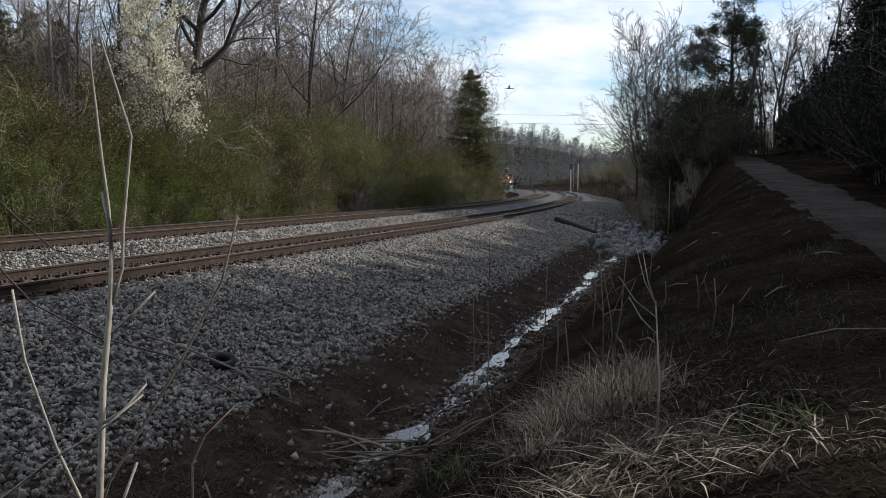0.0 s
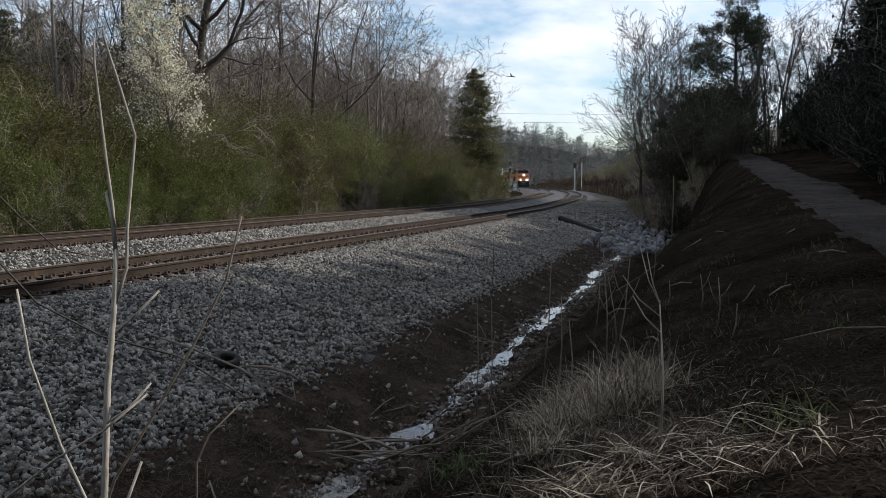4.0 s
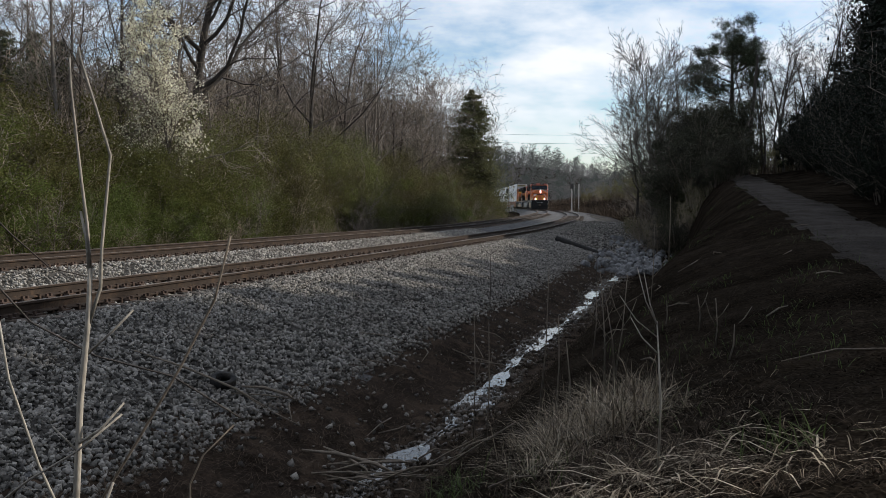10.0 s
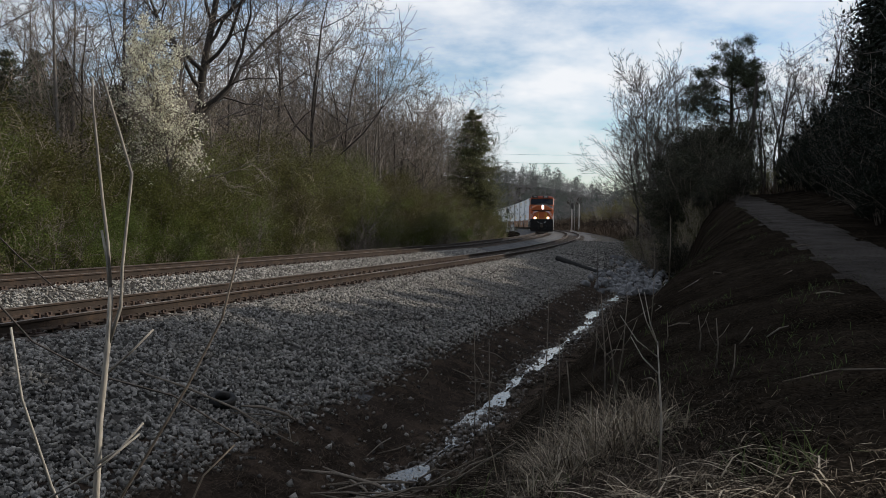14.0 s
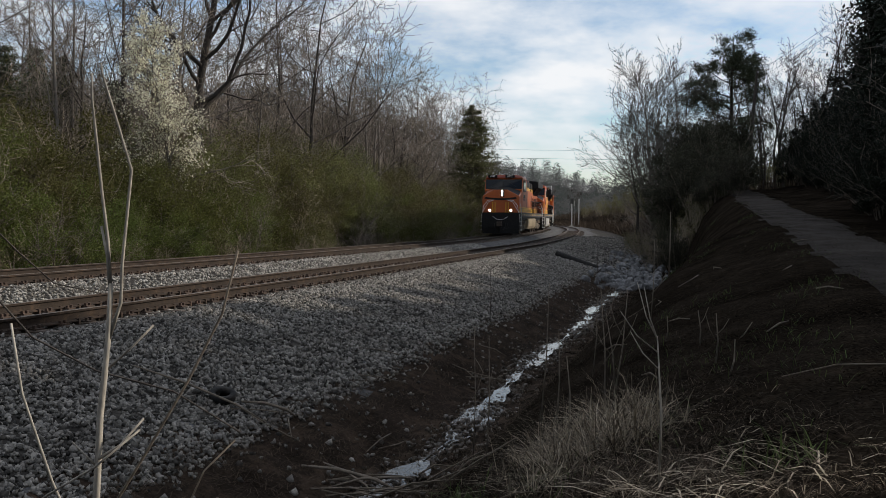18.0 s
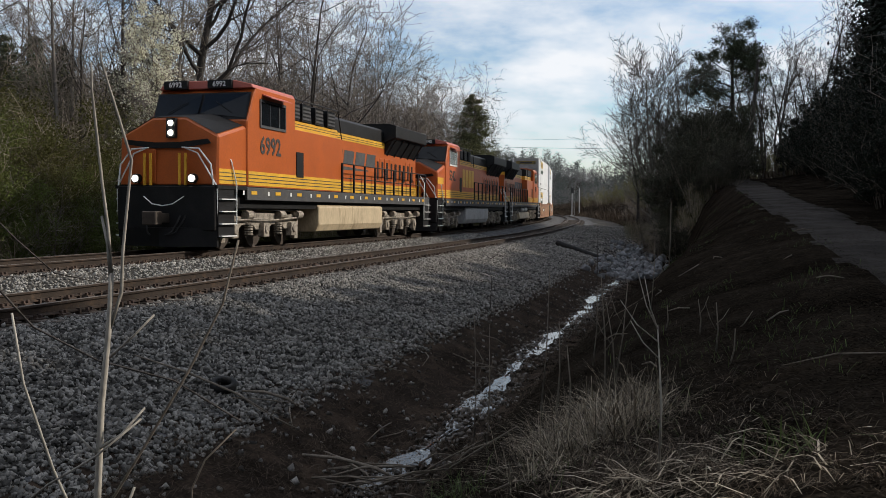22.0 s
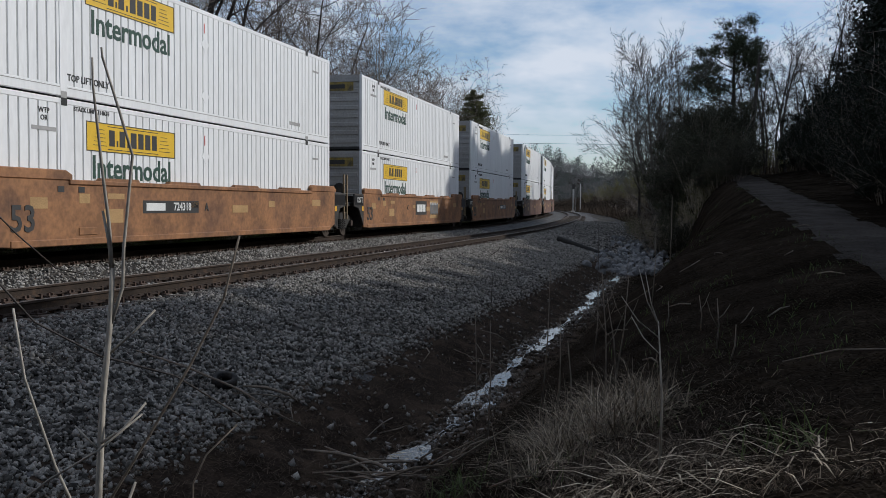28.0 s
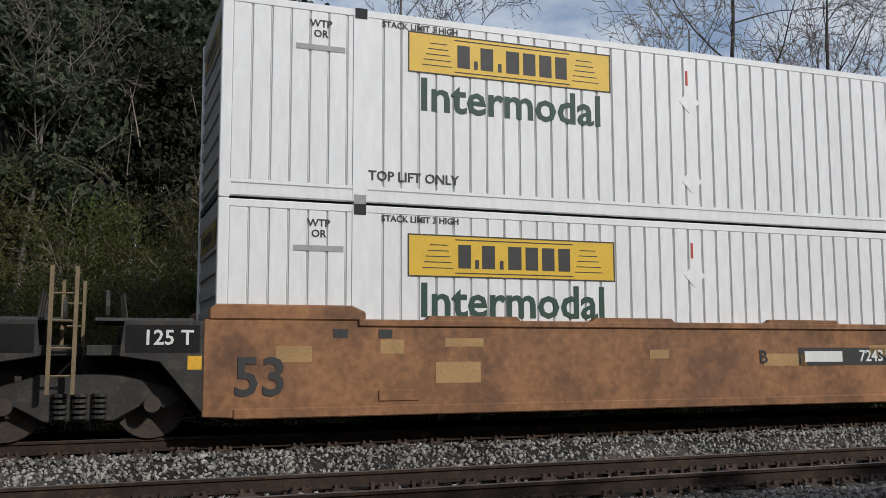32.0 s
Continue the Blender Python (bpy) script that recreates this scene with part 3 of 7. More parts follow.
def wheelset(parent, x, r, sense=1):
    g = Geo().disc((0, 0, 0), (0, 1, 0), 0.085, 1.9, 12)
    for sd in (-1, 1):
        g.disc((0, sd * 0.775, 0), (0, 1, 0), r, 0.13, 28)
        g.disc((0, sd * 0.70, 0), (0, 1, 0), r + 0.028, 0.03, 28)
        g.disc((0, sd * 0.86, 0), (0, 1, 0), 0.15, 0.10, 12)
        for q in range(3):
            a1 = q * 2.094
            g.disc((math.cos(a1) * 0.27, sd * 0.845, math.sin(a1) * 0.27), (0, 1, 0), 0.05, 0.02, 8)
    ob = part("wheelset", g, "wheel_steel", parent, "dark steel wheels on an axle")
    ob.matrix_basis = pose(x, 0, r)
    WHEELS.append((ob, x, r, sense))
    return ob


def loco_truck(parent, x, sense, material):
    """A three-axle truck with its side frames, axle boxes, springs and brake gear."""
    t = new("truck")
    t.parent = parent
    t.matrix_basis = pose(x, 0, 0)
    for sd in (-1, 1):
        y0, y1 = sorted((sd * 1.02, sd * 1.16))
        top = [(-2.65, 0.62), (-2.65, 0.86), (-2.3, 0.98), (-1.2, 0.90), (-0.9, 1.02), (0.9, 1.02), (1.2, 0.90), (2.3, 0.98), (2.65, 0.86), (2.65, 0.62),
               (2.35, 0.52), (1.55, 0.52), (1.35, 0.66), (0.65, 0.66), (0.45, 0.52), (-0.45, 0.52), (-0.65, 0.66), (-1.35, 0.66), (-1.55, 0.52), (-2.35, 0.52)]
        part("side_frame", Geo().prism(top, "y", y0, y1), material, t, "dusty cast truck side frame", 0.02)
        for ax in (-2.0, 0.0, 2.0):
            ya, yb = sorted((sd * 1.10, sd * 1.30))
            part("axle_box", Geo().box(ax - 0.19, ax + 0.19, ya, yb, 0.30, 0.72).disc((ax, sd * 1.31, 0.53), (0, 1, 0), 0.13, 0.06, 12), material, t, bevel=0.015)
        for ax in (-1.0, 1.0):
            g = Geo()
            for k in range(5):
                g.disc((ax, sd * 1.2, 0.40 + k * 0.075), (0, 0, 1), 0.13, 0.045, 10)
            part("coil_spring", g, material, t)
        for ax in (-2.45, -1.1, 1.1, 2.45):
            part("brake_cylinder", Geo().disc((ax, sd * 1.24, 0.96), (1, 0, 0), 0.13, 0.38, 12), material, t)
        part("brake_rod", Geo().tube([(-2.3, sd * 1.27, 0.86), (-0.6, sd * 1.27, 0.80), (0.7, sd * 1.27, 0.84), (2.3, sd * 1.27, 0.80)], 0.028, 6), material, t)
        part("air_pipe", Geo().tube([(-2.5, sd * 1.22, 1.12), (-1, sd * 1.26, 1.08), (0.4, sd * 1.24, 1.14), (2.5, sd * 1.22, 1.10)], 0.025, 6), "loco_black", t)
        part("foot", Geo().box(2.35, 2.6, y0, y1, 0.2, 0.6).box(-2.6, -2.35, y0, y1, 0.2, 0.6), material, t)
    part("bolster", Geo().box(-2.4, 2.4, -1.0, 1.0, 0.75, 1.05), "loco_black", t)
    for ax in (-2.0, 0.0, 2.0):
        wheelset(t, ax, 0.53, sense)
    return t


def bars(parent, name, x0, x1, z0, z1, y, n, material, slant=0.0, label=""):
    """A lettered mark drawn as plain blocks, on the side at y."""
    g = Geo()
    w = (x1 - x0) / n
    ys = sorted((y, y + (0.006 if y > 0 else -0.006)))
    h = z1 - z0
    for k in range(n):
        a0, a1 = x0 + k * w + 0.10 * w, x0 + (k + 1) * w - 0.06 * w
        for b0, b1, f0, f1 in ((a0, a1, 0, 1),):
            g.prism([(b0 + slant * f0, z0 + h * f0), (b1 + slant * f0, z0 + h * f0), (b1 + slant * f1, z0 + h * f1), (b0 + slant * f1, z0 + h * f1)], "y", *ys)
    return part(name, g, material, parent, label)


def locomotive(number, scheme):
    """A six-axle wide-cab diesel; its x axis points ahead."""
    body, tank = ("orange", "tank_tan") if scheme != "old" else ("orange_red", "tank_silver")
    L = new("locomotive")
    words = {"lead": "orange and black diesel locomotive with yellow stripes, headlights lit",
             "old": "faded orange diesel locomotive with yellow lettering and stripes",
             "rear": "orange and black diesel locomotive running cab backwards"}[scheme]
    tagged(L, words, "locomotive", "locomotives of the train")
    # frame and sill
    part("frame", Geo().box(-10.5, 10.2, -1.35, 1.35, 1.15, 1.45), "loco_black", L)
    part("walkway", Geo().box(-10.5, 10.3, -1.53, 1.53, 1.66, 1.76), "loco_black", L)
    for sd in (-1, 1):
        ya, yb = sorted((sd * 1.47, sd * 1.54))
        sill = part("side_sill", Geo().box(-10.3, 8.6, ya, yb, 1.38, 1.735), "loco_grey", L, "grey side sill", 0.01)
        for k in range(12):
            x = -9.6 + k * 1.6
            if x < 8.4:
                part("reflector", Geo().box(x, x + 0.36, *sorted((sd * 1.54, sd * 1.548)), 1.54, 1.64), "yellow", sill)
                part("reflector", Geo().box(x + 0.78, x + 0.88, *sorted((sd * 1.54, sd * 1.548)), 1.52, 1.64), "letter_white", sill)
    # nose with its sloped top
    g = Geo()
    fr, bk = [(-1.47, 1.74), (1.47, 1.74), (1.47, 3.06), (0.5, 3.56), (-0.5, 3.56), (-1.47, 3.06)], [(-1.47, 1.74), (1.47, 1.74), (1.47, 3.46), (0.5, 3.80), (-0.5, 3.80), (-1.47, 3.46)]
    g.v = [(10.18 - 0.06 * (z > 2), y, z) for y, z in fr] + [(8.45, y, z) for y, z in bk]
    g.f = [(0, 1, 2, 3, 4, 5), (11, 10, 9, 8, 7, 6)] + [(k, (k + 1) % 6, 6 + (k + 1) % 6, 6 + k) for k in range(6)]
    nz = part("nose", g, body, L, "orange wide nose", 0.05)
    top_pts = [(-1.40, 3.12, 3.475), (-0.5, 3.585, 3.81), (0.5, 3.585, 3.81), (1.40, 3.12, 3.475)]
    g = Geo()
    for (ya, fa, ba), (yb, fb, bb) in zip(top_pts, top_pts[1:]):
        g.poly([(10.08, ya, fa), (10.08, yb, fb), (8.58, yb, bb), (8.58, ya, ba)])
    part("nose_top", g, "loco_black", nz, "black anti-glare panel")
    part("nose_door", Geo().box(10.19, 10.225, -0.95, -0.35, 1.8, 2.72), body, nz, bevel=0.01)
    part("nose_mark", Geo().prism([(-1.30, 2.86), (-0.35, 2.74), (0.35, 2.74), (1.30, 2.86), (1.20, 2.98), (0.35, 2.90), (-0.35, 2.90), (-1.20, 2.98)], "x", 10.19, 10.222), "loco_black", nz, "black painted mark")
    lamp = part("headlight", Geo().box(10.0, 10.24, -0.02, 0.26, 3.02, 3.54), "loco_black", nz, "twin headlight housing", 0.01)
    for z in (3.15, 3.41):
        part("lens", Geo().disc((10.245, 0.12, z), (1, 0, 0), 0.07, 0.02, 14), "lamp_glow" if scheme == "lead" else "cab_glass", lamp)
    # cab
    cab_pts = [(5.25, 1.74), (8.55, 1.74), (8.55, 3.60), (8.12, 4.42), (7.95, 4.60), (5.25, 4.60)]
    cab = part("cab", Geo().prism(cab_pts, "y", -1.52, 1.52), body, L, "orange cab", 0.03)
    roof = [(-1.50, 4.58), (1.50, 4.58), (1.42, 4.70), (0.9, 4.82), (-0.9, 4.82), (-1.42, 4.70)]
    part("cab_roof", Geo().prism(roof, "x", 5.2, 8.12), "roof_red" if scheme != "rear" else "orange", cab, "sun-faded red roof", 0.02)
    for y0, y1 in ((-1.42, -0.04), (0.04, 1.42)):
        q = [(8.475, y0, 3.84 - 0.14 * (y0 < -1)), (8.475, y1, 3.84 - 0.14 * (y1 > 1)), (8.17, y1, 4.42), (8.17, y0, 4.42)]
        part("windscreen", Geo().poly([(x + 0.045, y, z) for x, y, z in q]), "cab_glass", cab, "dark cab window")
    part("window_surround", Geo().poly([(8.535, -1.47, 3.66), (8.535, 1.47, 3.66), (8.175, 1.47, 4.46), (8.175, -1.47, 4.46)]), "loco_black", cab, "black surround of the front windows")
    for y0, y1 in ((-1.0, -0.45), (1.0, 0.45)):
        part("wiper", Geo().tube([(8.50, y0, 3.86), (8.36, y1, 4.18)], 0.012, 5), "loco_black", cab)
    for y0, y1 in ((-1.3, -0.55), (0.10, 0.85)):
        nb = part("number_board", Geo().box(7.95, 8.22, y0, y1, 4.58, 4.82), "loco_black", cab, "number board", 0.01)
        lettering("number", number, 0.21, pose(8.225, (y0 + y1) / 2, 4.70, 0, 0, 90), "letter_white", nb)
    for sd in (-1, 1):
        yo = sd * 1.524
        part("window_frame", Geo().box(6.0, 7.78, *sorted((yo, yo + sd * 0.03)), 3.48, 4.30), "loco_grey" if scheme != "old" else "step_white", cab, "window frame")
        for x0, x1 in ((6.08, 6.45), (6.52, 7.10), (7.14, 7.70)):
            part("side_window", Geo().box(x0, x1, *sorted((yo + sd * 0.026, yo + sd * 0.04)), 3.56, 4.22), "cab_glass", cab)
        part("sunshade", Geo().prism([(yo, 4.46), (yo + sd * 0.28, 4.36), (yo + sd * 0.28, 4.33), (yo, 4.42)], "x", 6.1, 7.6), "roof_red", cab)
        lettering("cab_number", number, 0.72 if scheme != "rear" else 0.6, pose(7.05, sd * 1.53, 2.95, 0, 0, 180 if sd > 0 else 0), "letter_dark" if scheme != "rear" else "loco_black", cab)
        part("cab_door", Geo().box(4.45, 5.0, *sorted((sd * 1.42, sd * 1.462)), 2.15, 2.95), "loco_black", L, "dark louvred door")
    # wide cabinet behind the cab, then the engine hood
    part("cabinet", Geo().box(0.9, 5.25, -1.44, 1.44, 1.75, 3.66), body, L, "orange equipment cabinet", 0.02)
    part("cabinet_top", Geo().box(0.9, 5.25, -1.25, 1.25, 3.655, 3.98), "yellow", L, "yellow upper band", 0.01)
    part("blower_housing", Geo().prism([(-1.2, 3.98), (1.2, 3.98), (1.1, 4.62), (-1.1, 4.62)], "x", 1.4, 5.2), "loco_black", L, "dark grey roof housing", 0.02)
    for sd in (-1, 1):
        for x in (1.3, 2.4, 3.5, 4.4):
            gr = part("grille", Geo().box(x, x + 0.7, *sorted((sd * 1.12, sd * 1.30)), 4.00, 4.56), "loco_black", L)
            for k in range(4):
                part("louvre", Geo().box(x + 0.03, x + 0.67, *sorted((sd * 1.30, sd * 1.325)), 4.06 + k * 0.12, 4.12 + k * 0.12), "loco_grey", gr)
    part("engine_hood", Geo().prism([(-0.99, 1.75), (0.99, 1.75), (0.99, 3.74), (-0.99, 3.74)], "x", -10.0, 0.9), body, L, "orange engine hood", 0.02)
    part("hood_top", Geo().prism([(-0.985, 3.97), (0.985, 3.97), (0.97, 4.46), (0.85, 4.56), (-0.85, 4.56), (-0.97, 4.46)], "x", -5.2, 0.9), "loco_black", L, "dark grey hood roof", 0.02)
    part("hood_band", Geo().box(-9.9, 0.9, -0.995, 0.995, 3.735, 3.975), "yellow", L, "yellow upper band")
    for x in (-4.4, -1.0):
        part("exhaust_stack", Geo().box(x - 0.35, x + 0.35, -0.3, 0.3, 4.54, 4.70), "loco_black", L, bevel=0.03)
    # radiator with overhanging wings
    rad = [(-1.0, 3.97), (1.0, 3.97), (1.53, 4.20), (1.53, 4.70), (1.2, 4.80), (-1.2, 4.80), (-1.53, 4.70), (-1.53, 4.20)]
    part("radiator", Geo().prism(rad, "x", -10.0, -5.2), "loco_black", L, "black overhanging radiator", 0.02)
    for k in range(5):
        part("radiator_brace", Geo().tube([(-9.6 + k, 1.0, 3.45), (-9.6 + k, 1.47, 4.2)], 0.03, 5), "loco_grey", L)
        part("radiator_brace", Geo().tube([(-9.6 + k, -1.0, 3.45), (-9.6 + k, -1.47, 4.2)], 0.03, 5), "loco_grey", L)
    for sd in (-1, 1):
        part("radiator_screen", Geo().prism([(sd * 0.9, 3.5), (sd * 1.0, 3.5), (sd * 1.44, 4.21), (sd * 0.9, 4.21)], "x", -9.8, -5.3), "loco_black", L, "dark slanted screen under the radiator")
    for sd in (-1, 1):
        # stripes, hood doors, latches
        for nm, x0, x1, yb in (("lower_band", 0.9, 5.25, 1.44), ("lower_band", -10.0, 0.9, 0.99), ("lower_band", 5.25, 8.5, 1.52), ("lower_band", 8.5, 10.1, 1.47)):
            bnd = part(nm, Geo().box(x0, x1, *sorted((sd * yb, sd * (yb + 0.008))), 1.80, 2.20), "yellow", L, "yellow striped band")
            g = Geo()
            for z in (1.90, 2.0, 2.10):
                g.box(x0, x1, *sorted((sd * (yb + 0.008), sd * (yb + 0.013))), z - 0.011, z + 0.011)
            part("pinstripe", g, "letter_dark", bnd)
        g = Geo()
        for z in (3.80, 3.88):
            g.box(-5.2, 0.9, *sorted((sd * 0.995, sd * 1.0)), z - 0.009, z + 0.009)
            g.box(0.9, 5.25, *sorted((sd * 1.25, sd * 1.256)), z - 0.009, z + 0.009)
        part("upper_pinstripe", g, "letter_dark", L)
        if scheme == "old":
            bars(L, "painted_mark", 1.0, 4.2, 2.45, 3.45, sd * 1.44, 4, "yellow", 0.0, "yellow painted mark")
            part("nose_flash", Geo().box(8.9, 10.12, *sorted((sd * 1.47, sd * 1.478)), 2.48, 2.80), "yellow", L)
        else:
            bars(L, "painted_mark", -4.1, 1.0, 2.86, 3.38, sd * 0.99, 4, "loco_grey", -0.16 * sd * (1 if sd > 0 else 1), "dark slanted painted mark")
            part("painted_swoosh", Geo().prism([(0.6, 2.78), (-3.2, 2.72), (-3.2, 2.68), (0.5, 2.62)], "y", *sorted((sd * 0.99, sd * 0.997))), "loco_grey", L)
        for k in range(9):
            x = -9.5 + k * 0.62
            if k in (0, 1, 5, 6, 7, 8) or scheme == "old":
                part("hood_door", Geo().box(x, x + 0.5, *sorted((sd * 0.985, sd * 1.012)), 2.3, 3.3), body, L, bevel=0.008)
            part("door_louvre", Geo().box(x + 0.1, x + 0.32, *sorted((sd * 1.0, sd * 1.022)), 2.5 if k % 2 else 2.4, 3.15), "loco_black", L)
        # handrails
        xs = [-10.0 + 1.22 * k for k in range(10)]
        for x in xs:
            part("stanchion", Geo().box(x - 0.045, x + 0.045, *sorted((sd * 1.44, sd * 1.50)), 1.75, 2.80), "loco_black", L)
        part("handrail", Geo().tube([(-10.05, sd * 1.47, 2.80), (1.0, sd * 1.47, 2.80)], 0.022, 6), "loco_black", L)
        part("handrail", Geo().tube([(-10.05, sd * 1.47, 2.28), (1.0, sd * 1.47, 2.28)], 0.018, 6), "loco_black", L)
        part("roof_rail", Geo().tube([(0.9, sd * 1.42, 3.62), (1.3, sd * 1.42, 4.62), (5.2, sd * 1.42, 4.62)], 0.02, 6), "loco_black", L)
        # steps at both ends
        for end, xe in ((1, 9.75), (-1, -10.05)):
            st = part("step_well", Geo().box(xe - 0.45, xe + 0.45, *sorted((sd * 1.15, sd * 1.5)), 0.35, 1.66), "loco_black", L)
            for k in range(4):
                part("step", Geo().box(xe - 0.42, xe + 0.42, *sorted((sd * 1.40, sd * 1.60)), 0.38 + k * 0.33, 0.41 + k * 0.33), "step_white", st, "white step edge")
            part("grab_rail", Geo().tube([(xe - 0.5 * end, sd * 1.54, 0.7), (xe - 0.5 * end, sd * 1.54, 1.8), (xe - 0.3 * end, sd * 1.5, 2.4), (xe - 0.3 * end, sd * 1.3, 2.75)], 0.022, 6), "step_white", L, "white grab rail")
            part("grab_rail", Geo().tube([(xe + 0.5 * end, sd * 1.5, 0.9), (xe + 0.5 * end, sd * 1.5, 1.7), (xe + 0.55 * end, sd * 0.95, 2.6), (xe + 0.55 * end, sd * 0.55, 2.75)], 0.022, 6), "step_white", L, "white grab rail")
    tk = [(-1.42, 0.62), (-1.30, 0.38), (1.30, 0.38), (1.42, 0.62), (1.44, 1.22), (1.30, 1.34), (-1.30, 1.34), (-1.44, 1.22)]
    if scheme != "rear":
        part("fuel_tank", Geo().prism(tk, "x", -3.7, 3.1), tank, L, "dusty pale fuel tank", 0.03)
        part("tank_band", Geo().prism([(p[0] * 1.004, p[1]) for p in tk], "x", -0.22, -0.16), tank, L)
    else:
        part("fuel_tank", Geo().prism([(-1.42, 0.45), (-1.2, 0.36), (1.2, 0.36), (1.42, 0.45), (1.30, 0.95), (-1.30, 0.95)], "x", -3.7, 3.3), tank, L, "dusty pale fuel tank", 0.02)
        for sd in (-1, 1):
            for x in (-1.9, 0.4):
                part("air_reservoir", Geo().tube([(x - 0.95, sd * 1.25, 1.15), (x - 0.85, sd * 1.25, 1.15), (x + 0.85, sd * 1.25, 1.15), (x + 0.95, sd * 1.25, 1.15)], [0.12, 0.2, 0.2, 0.12], 14), "tank_silver", L, "grey air reservoir")
    loco_truck(L, 6.85, 1, "truck_grey")
    loco_truck(L, -6.85, 1, "truck_grey")
    # ends: pilot, plough, coupler, hoses, lights
    for end in (1, -1):
        x0 = 10.2 * end
        pl = part("pilot", Geo().box(*sorted((x0, x0 + 0.12 * end)), -1.45, 1.45, 0.55, 1.72), "loco_black", L, bevel=0.02)
        if end > 0:
            part("plough", Geo().prism([(x0, -1.45), (x0 + 0.45, 0), (x0, 1.45), (x0 - 0.1, 1.45), (x0 - 0.1, -1.45)], "z", 0.12, 0.62), "loco_black", L, "black snow plough")
            for y in (-0.84, 0.84):
                d = part("ditch_light", Geo().disc((x0 + 0.16, y, 1.93), (1, 0, 0), 0.13, 0.14, 14), "loco_black", L)
                part("lens", Geo().disc((x0 + 0.235, y, 1.93), (1, 0, 0), 0.085, 0.02, 14), "lamp_glow" if scheme == "lead" else "cab_glass", d)
                for w in (-0.09, 0.09):
                    part("end_post", Geo().box(x0 + 0.1, x0 + 0.15, y * 0.62 + w - 0.03, y * 0.62 + w + 0.03, 1.75, 2.6), "yellow", L)
            part("front_rail", Geo().tube([(x0 + 0.12, 1.42, 1.75), (x0 + 0.12, 1.35, 2.3), (x0 + 0.12, 1.0, 2.72), (x0 + 0.12, 0.5, 2.75)], 0.022, 6), "step_white", L)
            part("front_rail", Geo().tube([(x0 + 0.12, -1.42, 1.75), (x0 + 0.12, -1.35, 2.3), (x0 + 0.12, -1.0, 2.72), (x0 + 0.12, -0.5, 2.75)], 0.022, 6), "step_white", L)
            part("chain", Geo().tube([(x0 + 0.2, 0.6, 1.45), (x0 + 0.28, 0.3, 1.25), (x0 + 0.28, 0, 1.2), (x0 + 0.28, -0.3, 1.25), (x0 + 0.2, -0.6, 1.45)], 0.016, 5), "step_white", L)
        part("coupler", Geo().box(*sorted((x0, x0 + 0.8 * end)), -0.12, 0.12, 0.75, 1.0).box(*sorted((x0 + 0.6 * end, x0 + 0.93 * end)), -0.2, 0.2, 0.70, 1.05), "wheel_steel", L, bevel=0.02)
        for y in (-0.45, 0.45, 0.6):
            part("air_hose", Geo().tube([(x0 + 0.12 * end, y, 0.95), (x0 + 0.3 * end, y, 0.75), (x0 + 0.42 * end, y * 0.8, 0.5), (x0 + 0.5 * end, y * 0.5, 0.42)], 0.025, 6), "loco_black", L)
    part("horn", Geo().box(-0.2, 0.3, -0.5, 0.1, 4.55, 4.68), "letter_white", L)
    part("antenna", Geo().box(6.0, 6.7, -0.25, 0.25, 4.71, 4.77), "loco_grey", L)
    return L


